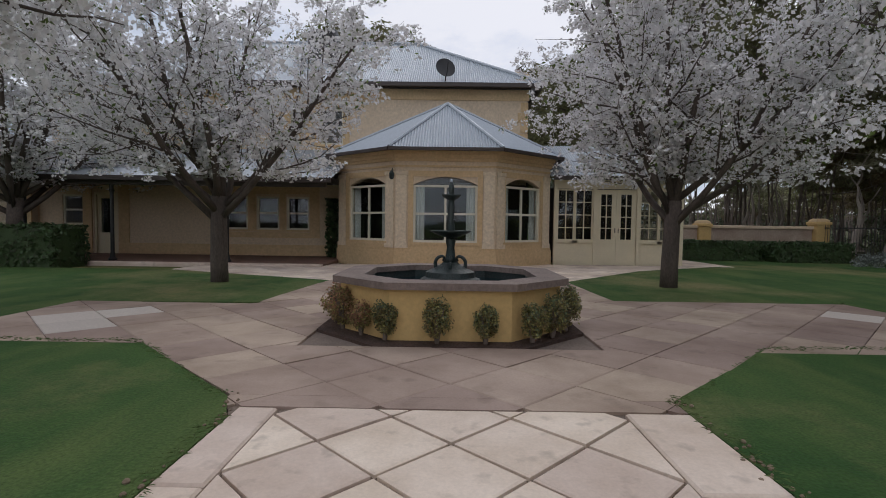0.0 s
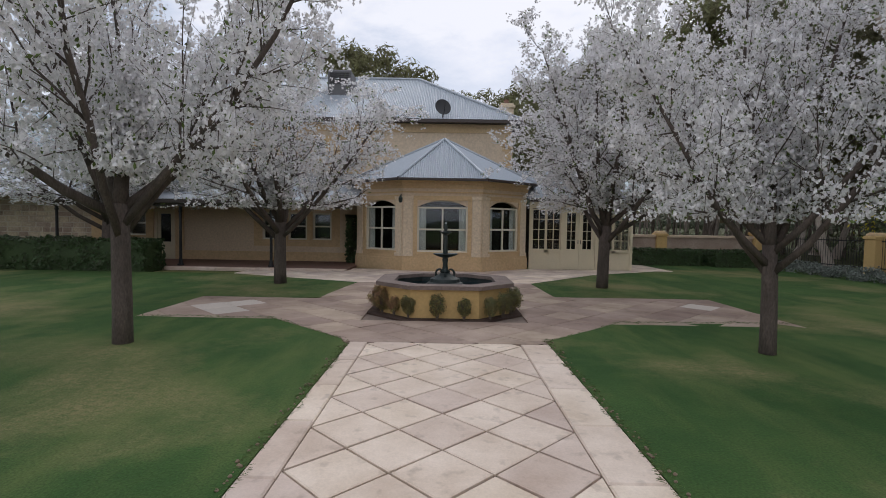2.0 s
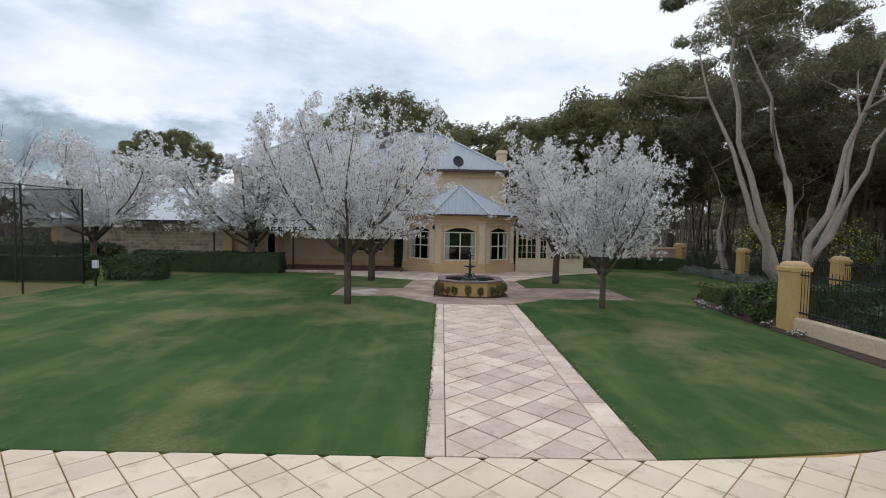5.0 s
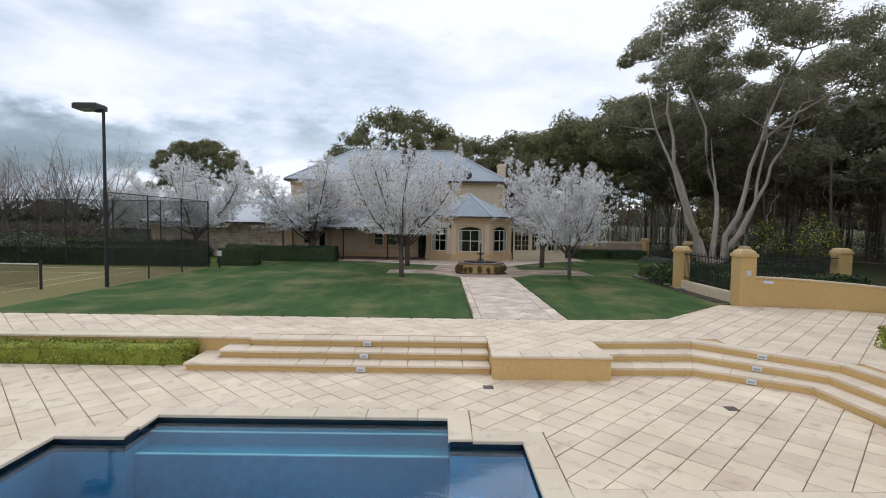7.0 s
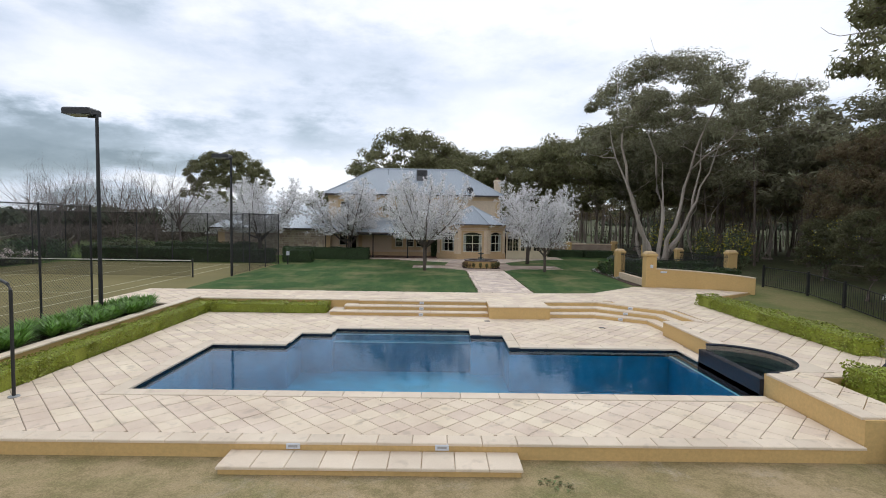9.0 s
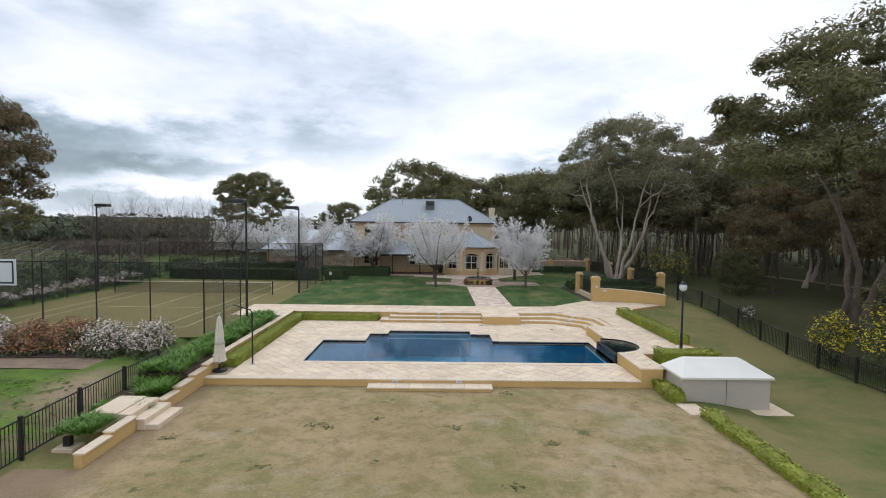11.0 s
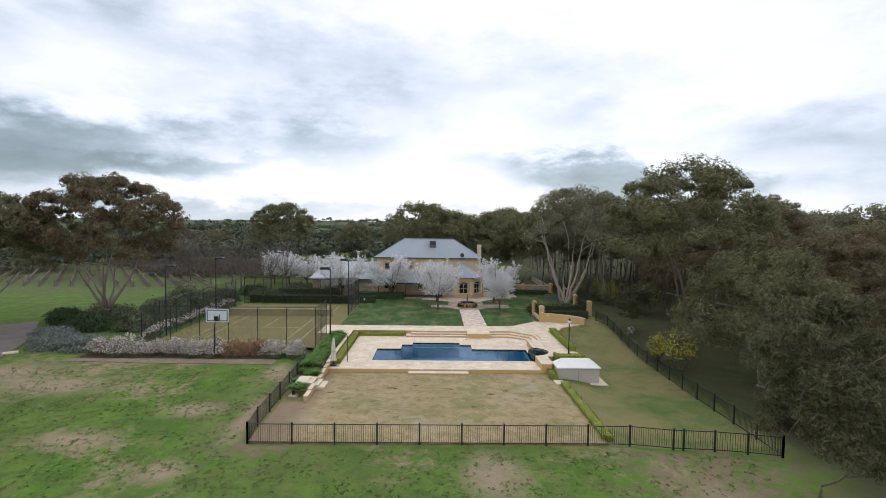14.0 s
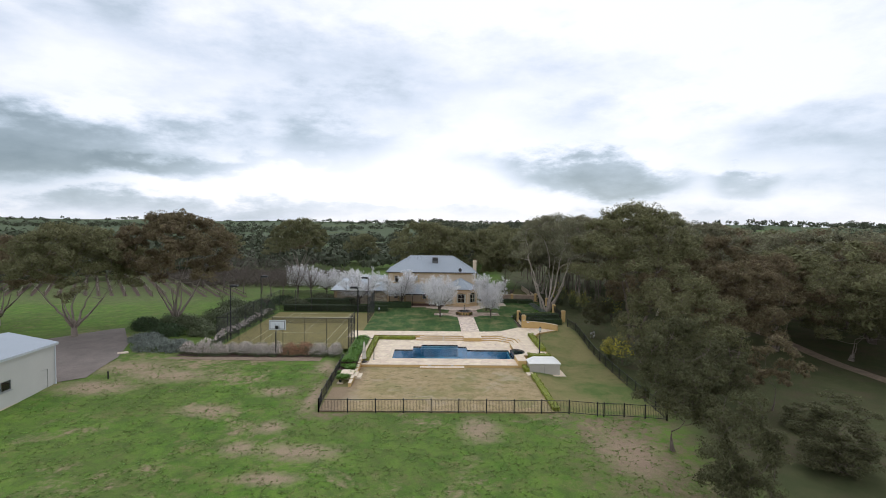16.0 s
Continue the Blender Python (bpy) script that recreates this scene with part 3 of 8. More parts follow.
def part(name, geo, mat, parent=None, label="", smooth=False):
    """One mesh object, under a thing where a parent is given."""
    ob = new(name, geo if isinstance(geo, bpy.types.Mesh) else geo.mesh(name, mat, smooth))
    if parent is not None:
        ob.parent = parent
        ob.matrix_parent_inverse = parent.matrix_basis.inverted()
    return tagged(ob, label)


def lpart(name, geo, mat, parent, label="", smooth=False):
    """A part whose mesh is laid out round its thing's own origin."""
    ob = new(name, geo if isinstance(geo, bpy.types.Mesh) else geo.mesh(name, mat, smooth))
    ob.parent = parent
    return tagged(ob, label)


def thing(name, label, category, at=(0, 0, 0), group="", kind="", turn=0.0):
    ob = new(name)
    ob.empty_display_size = 0.2
    ob.matrix_basis = pose(*at, 0, 0, turn)
    return tagged(ob, label, category, group, kind)


def solid(name, geo, mat, label, category, kind="", group="", smooth=False):
    return tagged(part(name, geo, mat, smooth=smooth), label, category, group, kind)


def smooth01(a, b, x):
    t = min(1.0, max(0.0, (x - a) / (b - a)))
    return t * t * (3 - 2 * t)


def ground_z(x, y):
    """The height of the land."""
    zc = -0.06 - 0.80 * (1 - smooth01(-9.9, -9.45, y))
    zw = -0.05 - 0.72 * (1 - smooth01(-40, -24, y)) - 0.006 * max(0.0, -40 - y)
    ze = -0.06 - 1.15 * (1 - smooth01(-18, -4, y)) + 0.25 * (1 - smooth01(-38, -24, y))
    ze -= 0.02 * min(60.0, max(0.0, x - 17))
    a, b = smooth01(-16.6, -14.8, x), smooth01(6.3, 9.0, x)
    z = (zw * (1 - a) + zc * a) * (1 - b) + ze * b
    r = math.hypot(x, y - 10)
    if r > 60:
        k = smooth01(60, 300, r)
        z -= 5.0 * k * smooth01(20, -120, x)
        z += smooth01(260, 1100, r) * (14 + 16 * noise.noise((x * 0.0016, y * 0.0016, 3.7)) + 7 * noise.noise((x * 0.006, y * 0.006, 1.1)))
    return z


def card_mesh(name, centres, normals, sizes, mat, aspect=1.0, ups=None, wide=0.6, slim=False):
    """Many small leaves, each a folded lozenge (slim: a pointed sliver), as one mesh."""
    c, nrm = np.asarray(centres, float), np.asarray(normals, float)
    k = len(c)
    nrm = nrm / (np.linalg.norm(nrm, axis=1, keepdims=True) + 1e-9)
    if ups is None:
        ups = np.random.normal(size=(k, 3))
    u = np.cross(nrm, ups)
    u /= np.linalg.norm(u, axis=1, keepdims=True) + 1e-9
    w = np.cross(nrm, u)
    s = np.asarray(sizes, float).reshape(-1, 1) * np.ones((k, 1))
    n = 3 if slim else 4
    if slim:
        v = np.stack([c - w * s * aspect, c + u * s * wide + w * s * aspect * 0.3, c - u * s * wide + w * s * aspect], 1).reshape(-1, 3)
    else:
        v = np.stack([c - w * s * aspect, c + u * s * wide + nrm * s * 0.2, c + w * s * aspect, c - u * s * wide + nrm * s * 0.2], 1).reshape(-1, 3)
    me = bpy.data.meshes.new(name)
    me.vertices.add(n * k)
    me.loops.add(n * k)
    me.polygons.add(k)
    me.vertices.foreach_set("co", v.ravel())
    me.loops.foreach_set("vertex_index", np.arange(n * k))
    me.polygons.foreach_set("loop_start", np.arange(0, n * k, n))
    me.materials.append(mat)
    me.update(calc_edges=True)
    return me


def ball(n, flat=1.0):
    p = np.random.normal(size=(n, 3))
    p /= np.linalg.norm(p, axis=1, keepdims=True)
    p *= np.random.rand(n, 1) ** 0.4
    p[:, 2] *= flat
    return p


# ---- ground and lawns ----
def build_ground():
    xs = sorted({round(v, 3) for v in list(np.arange(-60, 40.1, 1.0)) + list(np.arange(-17, -14, 0.5)) + list(np.arange(6, 10, 0.5))
                 + [-60 - 6 * i - 1.1 * i * i for i in range(1, 44)] + [40 + 6 * i + 1.1 * i * i for i in range(1, 44)]})
    ys = sorted({round(v, 3) for v in list(np.arange(-100, 60.1, 1.0)) + list(np.arange(-13, -9, 0.25))
                 + [60 + 6 * i + 1.1 * i * i for i in range(1, 46)] + [-100 - 6 * i - 1.1 * i * i for i in range(1, 40)]})
    g = Geo()
    n = len(xs)
    for y in ys:
        for x in xs:
            g.v.append((x, y, ground_z(x, y) - (0.7 if -10.6 < x < 8.9 and -21 < y < -12.8 else 0.0) - (1.2 if -10.2 < x < 5.6 and -20.3 < y < -13.2 else 0.0)))
    for j in range(len(ys) - 1):
        for i in range(n - 1):
            g.f.append((j * n + i, j * n + i + 1, (j + 1) * n + i + 1, (j + 1) * n + i))
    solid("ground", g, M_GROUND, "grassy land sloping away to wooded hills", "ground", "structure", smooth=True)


build_ground()
AX = 0.4  # the garden's axis
# upper lawn in front of the house, in four quarters round the paved cross
LAWN_W = [(-15.0, -7.4), (-0.88, -7.4), (-0.88, 3.3), (-1.03, 3.66), (-2.42, 5.02), (-4.75, 5.02), (-4.75, 7.3), (-2.3, 7.5), (-2.0, 10.4), (-6.2, 12.2), (-15.0, 12.2)]
LAWN_E = [(1.83, -7.4), (4.85, -7.0), (7.9, -4.3), (8.6, -4.0), (8.6, 0.5), (16.0, 0.9), (16.6, 15.6), (15.6, 21.2), (9.0, 18.6), (8.2, 15.4), (5.4, 13.6), (2.8, 10.7), (2.9, 8.1), (6.4, 8.1), (6.4, 5.3), (3.2, 5.1), (1.83, 3.68)]
for outline in (LAWN_W, LAWN_E):
    solid("lawn", Geo().prism(outline, -0.05, 0.0), M_LAWN, "mown green lawn with straw-coloured patches", "lawn", "structure")
LOWER = [(-14.8, -36.1), (5.75, -36.1), (5.75, -22.7), (-13.05, -22.7), (-13.05, -29.7), (-14.8, -29.7)]
solid("lawn", Geo().prism(LOWER, -0.85, -0.79), M_DRY, "dry straw-coloured lower lawn below the pool deck", "lawn", "structure")
DECK_Z = -0.5

# ---- terrace bodies, retaining walls and steps ----
TERRACE = [(-16.6, -11.6), (-14.9, -11.4), (-13.2, -9.9), (-0.72, -9.9), (-0.72, -11.35), (1.72, -11.35), (1.72, -9.98), (4.08, -9.83),
           (6.18, -11.68), (6.33, -13.88), (5.17, -13.88), (5.17, -17.2), (6.45, -17.2), (6.45, -19.9), (4.8, -19.9), (4.8, -22.65), (5.7, -22.65), (5.9, -20.2), (9.0, -20.2),
           (9.0, -10.4), (9.7, -9.1), (10.3, -7.9), (13.2, -6.0), (8.7, -4.4), (7.9, -4.3), (4.85, -7.0), (1.83, -7.4), (-16.6, -7.4)]


def body(name, poly, z0, z1, mat, label):
    return solid(name, Geo().prism(poly, z0, z1), mat, label, "terrace", "structure")


body("terrace", TERRACE, -1.3, -0.035, M_RENDER, "paved upper terrace with ochre rendered edge walls")
POOL = [(-9.8, -20.15), (4.7, -20.15), (4.7, -15.9), (-0.55, -15.9), (-0.55, -14.25), (-1.65, -14.25), (-1.65, -13.4),
        (-6.45, -13.4), (-6.45, -14.25), (-7.5, -14.25), (-7.5, -15.9), (-9.8, -15.9)]
# ---- pool, deck and steps ----
deck = thing("pool_deck", "cream limestone pool deck laid diagonally around a dark pool", "pool deck", (0, 0, 0), kind="structure")
g = Geo()
for x0, x1, y0, y1 in ((-13.1, -9.83, -22.65, -9.9), (-9.83, 4.8, -22.65, -20.18), (-9.83, -7.53, -15.87, -9.9), (-7.53, -6.48, -14.22, -9.9),
                       (-6.48, -1.62, -13.37, -9.9), (-1.62, -0.52, -14.22, -9.9), (-0.52, 5.16, -15.87, -9.9), (4.72, 5.16, -17.2, -15.875), (5.165, 6.2, -13.9, -9.9)):
    g.box(x0, x1, y0, y1, -1.6, DECK_Z - 0.025)
part("deck_bed", g, M_DECKSAND, deck, "sandy joint bed")
part("front_wall", Geo().box(-13.1, 4.8, -22.70, -22.652, -1.6, DECK_Z - 0.05), M_RENDER, deck, "ochre rendered front wall")

pool = thing("swimming_pool", "dark-tiled blue swimming pool with stepped entry bay", "pool", (0, 0, 0), kind="structure")
g, w = Geo(), Geo()
n = len(POOL)
for i in range(n):
    (xa, ya), (xb, yb) = POOL[i], POOL[(i + 1) % n]
    g.add([(xa, ya, -1.9), (xb, yb, -1.9), (xb, yb, -0.74), (xa, ya, -0.74)], [(0, 3, 2, 1)])
    w.add([(xa, ya, -0.74), (xb, yb, -0.74), (xb, yb, -0.52), (xa, ya, -0.52)], [(0, 3, 2, 1)])
g.add([(x, y, -1.9) for x, y in POOL], [tuple(range(n))])
part("basin", g, M_POOLIN, pool, "blue plastered basin")
part("tile_band", w, M_POOLTILE, pool, "dark mosaic waterline band")
part("entry_step", Geo().box(-6.44, -1.66, -13.62, -13.41, -1.895, -0.70), M_POOLENTRY, pool, "submerged entry step")
part("entry_step", Geo().box(-6.44, -1.66, -14.02, -13.625, -1.895, -0.88), M_POOLENTRY, pool, "submerged entry step")
part("nosing", Geo().box(-6.44, -1.66, -13.63, -13.585, -0.699, -0.685), M_POOLSTEP, pool, "pale step edge")
part("nosing", Geo().box(-6.44, -1.66, -14.03, -13.98, -0.879, -0.862), M_POOLSTEP, pool, "pale step edge")
part("ledge", Geo().box(4.45, 4.55, -20.1, -15.95, -1.895, -0.72), M_POOLIN, pool, "submerged ledge")
part("nosing", Geo().box(4.44, 4.5, -20.1, -15.95, -0.718, -0.70), M_POOLSTEP, pool, "pale step edge")
part("pool_light", Geo().lathe(4.1, -16.7, [(0.16, -1.895), (0.16, -1.86), (0.1, -1.84)], 14), M_POOLSTEP, pool, "round pool lamp")
ws = Geo().add([(x, y, -0.585) for x, y in POOL], [tuple(range(n))])
wob = solid("pool_water", ws, M_WATER, "still blue pool water reflecting the sky", "water", "structure")
wob.visible_shadow = False

COP, cop_meshes = 0.36, {}


def coping_stone(length, width):
    key = (round(length, 3), round(width, 3))
    if key not in cop_meshes:
        cop_meshes[key] = Geo().chamfer_box(-length / 2 + 0.004, length / 2 - 0.004, 0.0, width, -0.05, 0.0, 0.012).mesh("coping", M_COPING)
    return cop_meshes[key]


def run_of_coping(parent, a, b, z, width=COP, step=0.85, side=1, name="coping_stone", over=0.03):
    """Stones along the line a to b, lying on its left (side 1) or right."""
    dx, dy = b[0] - a[0], b[1] - a[1]
    l = math.hypot(dx, dy)
    k = max(1, round(l / step))
    ang = math.degrees(math.atan2(dy, dx)) + (0 if side > 0 else 180)
    for i in range(k):
        t = (i + 0.5) / k
        ob = new(name, coping_stone(l / k, width))
        nx, ny = (-dy / l * side, dx / l * side)
        ob.matrix_basis = pose(a[0] + dx * t - nx * over, a[1] + dy * t - ny * over, z, 0, 0, ang)
        ob.parent = parent
        ob.matrix_parent_inverse = parent.matrix_basis.inverted()


for i in range(n):
    a, b = POOL[i], POOL[(i + 1) % n]
    if a[0] > 4.6 and b[0] > 4.6:
        continue
    p, q = POOL[i - 1], POOL[(i + 2) % n]
    d = Vector((b[0] - a[0], b[1] - a[1])).normalized()
    # run over the outer corners, stop short at the inner ones
    turn_a = d.x * (p[1] - a[1]) - d.y * (p[0] - a[0])
    turn_b = d.x * (q[1] - b[1]) - d.y * (q[0] - b[0])
    sa = COP - 0.03 if turn_a > 0 else 0.0
    sb = 0.0 if turn_b > 0 else 0.0
    a2 = (a[0] - d.x * sa, a[1] - d.y * sa)
    b2 = (b[0] - (0 if turn_b > 0 else COP - 0.03) * d.x, b[1] - (0 if turn_b > 0 else COP - 0.03) * d.y)
    run_of_coping(pool, a2, b2, DECK_Z + 0.012, side=-1)

# spa on the terrace
spa = thing("spa_pool", "half-round raised spa lined with dark mosaic tiles", "spa", (0, 0, 0), kind="structure")
cx, cy, R = 4.9, -18.55, 1.36
arc = [(cx + R * math.cos(a), cy + R * math.sin(a)) for a in np.linspace(-math.pi / 2, math.pi / 2, 19)]
wall_g = Geo()
for (xa, ya), (xb, yb) in zip(arc, arc[1:]):
    wall_g.add([(xa, ya, -1.0), (xb, yb, -1.0), (xb, yb, -0.03), (xa, ya, -0.03)], [(0, 3, 2, 1)])
part("wall_tile", wall_g, M_POOLTILE, spa)
part("spill_wall", Geo().box(4.7, 4.9, cy - R, cy + R, -1.9, -0.16), M_POOLTILE, spa, "dark tiled spill wall")
part("floor_tile", Geo().prism(arc, -1.2, -1.0), M_POOLTILE, spa)
bench = Geo()
for i in range(18):
    (xa, ya), (xb, yb) = arc[i], arc[i + 1]
    ia = (cx + (xa - cx) * 0.68, cy + (ya - cy) * 0.68)
    ib = (cx + (xb - cx) * 0.68, cy + (yb - cy) * 0.68)
    bench.prism([ia, (xa, ya), (xb, yb), ib], -1.0, -0.45)
part("bench", bench, M_POOLTILE, spa, "dark tiled bench")
sw = solid("spa_water", Geo().add([(x, y, -0.18) for x, y in arc], [tuple(range(19))]), M_WATER, "still dark spa water", "water", "structure")
sw.visible_shadow = False
# paving between the half round and the terrace's square recess
g = Geo()
for i in range(18):
    (xa, ya), (xb, yb) = arc[i], arc[i + 1]

    def out(p):
        dx, dy = p[0] - cx, p[1] - cy
        k = min((6.46 - cx) / dx if dx > 1e-6 else 99, 1.36 / abs(dy) if abs(dy) > 1e-6 else 99)
        return (cx + dx * k, cy + dy * k)
    o1, o2 = out((xa, ya)), out((xb, yb))
    if abs(o1[0] - xa) + abs(o1[1] - ya) + abs(o2[0] - xb) + abs(o2[1] - yb) > 0.02:
        g.prism([(xa, ya), o1, o2, (xb, yb)], -1.2, 0.004)
part("surround", g, M_COPING, spa, "pale stone surround")
part("rim", Geo().tube([(x, y, -0.02) for x, y in arc], [0.035] * 19, 6), M_POOLTILE, spa)

# broad steps from the terrace to the deck
left_steps = thing("garden_steps", "broad limestone steps with ochre rendered risers", "steps", (0, 0, 0), kind="structure", group="terrace steps")
right_steps = thing("garden_steps", "curving limestone steps with ochre rendered risers", "steps", (0, 0, 0), kind="structure", group="terrace steps")
RISE = 0.5 / 3
for k in range(1, 3):
    z = -RISE * k
    x0, y1 = -6.2 - 0.54 * k, -9.9 - 0.45 * k - 0.2
    part("riser", Geo().box(x0 + 0.04, -0.73, y1 + 0.04, -9.905, -0.6, z - 0.05), M_RENDER, left_steps)
    run_of_coping(left_steps, (x0, y1), (-0.73, y1), z, 0.45 + (0.02 if k == 2 else 0.02), 0.62, 1, "tread_stone", 0)
    run_of_coping(left_steps, (x0, -9.92), (x0, y1 + 0.47), z, 0.52, 0.5, 1, "tread_stone", 0)
run_of_coping(left_steps, (-6.2, -10.1), (-0.73, -10.1), 0.0, 0.42, 0.62, 1, "tread_stone", 0)
part("riser", Geo().box(-6.16, -0.73, -10.06, -9.903, -0.6, -0.05), M_RENDER, left_steps)
TOP = [(1.73, -10.0), (4.1, -9.85), (6.2, -11.7), (6.35, -13.9)]
BOT = [(1.73, -11.0), (3.62, -10.95), (5.35, -12.05), (5.42, -13.84)]
for k in range(0, 3):
    f0 = k / 2.0
    line = [(a[0] + (b[0] - a[0]) * f0 * 0.98, a[1] + (b[1] - a[1]) * f0 * 0.98) for a, b in zip(TOP, BOT)]
    z = -RISE * k
    if k:
        prev = [(a[0] + (b[0] - a[0]) * (f0 - 0.55), a[1] + (b[1] - a[1]) * (f0 - 0.55)) for a, b in zip(TOP, BOT)]
    else:
        prev = [(a[0] + (a[0] - b[0]) * 0.3, a[1] + (a[1] - b[1]) * 0.3) for a, b in zip(TOP, BOT)]
    for i in range(3):
        gg = Geo().prism([line[i], line[i + 1], prev[i + 1], prev[i]], -0.6, z - 0.05)
        part("riser", gg, M_RENDER, right_steps)
        l = math.dist(line[i], line[i + 1])
        m = max(1, round(l / 0.6))
        for j in range(m):
            def at(p, q, t):
                return (p[0] + (q[0] - p[0]) * t, p[1] + (q[1] - p[1]) * t)
            t0, t1 = (j + 0.006) / m, (j + 0.994) / m
            gg = Geo().prism([at(line[i], line[i + 1], t0), at(line[i], line[i + 1], t1), at(prev[i], prev[i + 1], t1), at(prev[i], prev[i + 1], t0)], z - 0.049, z + (0.003 if k == 0 else 0))
            part("tread_stone", gg, M_COPING, right_steps)
# landing edge stones
run_of_coping(left_steps, (-0.75, -11.38), (1.75, -11.38), 0.006, 0.4, 0.62, 1, "tread_stone", 0)
# step lights let into the risers
for x in (-3.5, 5.1):
    for k in range(3):
        lx, ly = (x, -9.9 - 0.45 * k - 0.2) if x < 0 else (5.19 - 0.33 * k, -10.81 - 0.35 * k)
        lt = thing("step_light", "small white step light let into the riser", "light", (lx, ly, -RISE * k - 0.14), group="step lights", turn=0 if x < 0 else -41)
        lpart("frame", Geo().chamfer_box(-0.09, 0.09, -0.03, 0.06, 0, 0.09, 0.01), M_PLASTIC, lt)
        lpart("slot", Geo().box(-0.06, 0.06, -0.034, -0.031, 0.025, 0.06), M_GALV, lt)

# ochre retaining wall west of the deck, stepping down to the lower lawn
ret = thing("retaining_wall", "ochre rendered retaining wall with pale stone capping", "wall", (0, 0, 0), kind="structure")
tops = [(-9.9, -13.0, 0.0), (-13.0, -19.0, 0.0), (-19.0, -21.3, 0.0), (-21.3, -22.4, -0.1), (-22.4, -23.5, -0.2), (-23.5, -24.6, -0.3), (-24.6, -25.6, -0.42), (-27.2, -28.4, -0.36), (-28.4, -29.6, -0.46)]
for y1, y0, z in tops:
    part("render", Geo().box(-13.32, -13.1, y0, y1, -1.4, z), M_RENDER, ret)
    run_of_coping(ret, (-13.36, y0), (-13.36, y1), z + 0.05, 0.32, 0.9, -1, "capping_stone", 0)
part("render", Geo().box(-13.32, -6.2, -9.93, -9.905, -0.6, -0.045), M_RENDER, ret)
run_of_coping(ret, (-13.1, -9.97), (-6.2, -9.97), 0.0, 0.36, 0.62, 1, "capping_stone", 0)
# small steps up to the west
small = thing("small_steps", "short pale stone steps beside the retaining wall", "steps", (0, 0, 0), kind="structure")
for k in range(3):
    part("step", Geo().chamfer_box(-13.7 + 0.42 * k, -13.28 + 0.42 * k, -27.18 + 0.02 * k, -25.62, -1.1, -0.28 - 0.17 * k, 0.02), M_COPING, small)
part("step", Geo().chamfer_box(-14.6, -13.71, -27.2, -25.6, -1.1, -0.24, 0.02), M_COPING, small)
# step down from the deck to the lower lawn
fs = thing("lawn_step", "long low pale stone step below the deck", "steps", (0, 0, 0), kind="structure")
part("riser", Geo().box(-6.36, -1.40, -23.3, -22.705, -0.95, -0.70), M_RENDER, fs)
run_of_coping(fs, (-6.39, -23.33), (-1.37, -23.33), -0.645, 0.62, 0.55, 1, "tread_stone", 0)
for x in (-5.3, -2.7):
    lt = thing("step_light", "small white step light let into the riser", "light", (x, -22.70, -0.62), group="step lights")
    lpart("frame", Geo().chamfer_box(-0.12, 0.12, -0.03, 0.06, 0, 0.1, 0.01), M_PLASTIC, lt)
    lpart("slot", Geo().box(-0.08, 0.08, -0.034, -0.031, 0.03, 0.07), M_GALV, lt)
run_of_coping(deck, (-13.1, -22.72), (4.8, -22.72), DECK_Z + 0.004, 0.34, 0.62, 1, "edge_stone", 0)
run_of_coping(deck, (4.78, -22.6), (4.78, -20.0), 0.006, 0.36, 0.62, -1, "edge_stone", 0)
run_of_coping(deck, (5.13, -17.18), (5.13, -13.9), 0.006, 0.36, 0.62, -1, "edge_stone", 0)
run_of_coping(pool, (4.7, -17.18), (4.7, -15.92), DECK_Z + 0.012, side=-1)

# ---- fountain ----
FY = 6.4


def octagon(cx, cy, h, k=0.5):
    return [(cx + a * h, cy + b * h) for a, b in ((k, -1), (1, -k), (1, k), (k, 1), (-k, 1), (-1, k), (-1, -k), (-k, -1))]


solid("garden_bed", Geo().prism(octagon(AX, FY, 1.4), -0.04, 0.008), M_MULCH, "octagonal mulched bed around the fountain", "garden bed", "structure")
basin = thing("fountain_basin", "octagonal ochre rendered fountain basin with sandstone rim", "fountain basin", (AX, FY, 0))
o, i2, r1, r2 = octagon(AX, FY, 1.17), octagon(AX, FY, 0.98), octagon(AX, FY, 1.25), octagon(AX, FY, 0.94)
for k in range(8):
    j = (k + 1) % 8
    part("wall_panel", Geo().prism([i2[k], o[k], o[j], i2[j]], -0.03, 0.50), M_RENDER, basin)
    part("rim_stone", Geo().prism([r2[k], r1[k], r1[j], r2[j]], 0.501, 0.57), M_FRIM, basin, "worn brown sandstone rim")
part("floor", Geo().prism(i2, -0.02, 0.25), M_SHADEIN, basin)
# dark lining added over the ochre inner wall to darken the water's reflection
i3 = octagon(AX, FY, 0.965)
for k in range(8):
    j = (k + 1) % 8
    part("liner", Geo().prism([i3[k], i2[k], i2[j], i3[j]], 0.25, 0.50), M_BRONZE, basin, "dark lining added inside the basin")
fw = solid("fountain_water", Geo().add([(x, y, 0.41) for x, y in i2], [tuple(range(8))]), M_WATER, "dark still water in the fountain", "water", "structure")
fw.visible_shadow = False
fo = thing("fountain", "dark cast-iron two-tier fountain with scrolled brackets", "fountain", (AX, FY, 0.25))
part("base", Geo().lathe(AX, FY, [(0.42, 0.25), (0.42, 0.43), (0.40, 0.45), (0.36, 0.46), (0.35, 0.49), (0.30, 0.51), (0.29, 0.57), (0.20, 0.61), (0.12, 0.65), (0.09, 0.68)], 16), M_BRONZE, fo)
part("stem", Geo().lathe(AX, FY, [(0.09, 0.68), (0.06, 0.74), (0.045, 0.86), (0.06, 0.93), (0.045, 0.98)], 16), M_BRONZE, fo, smooth=True)
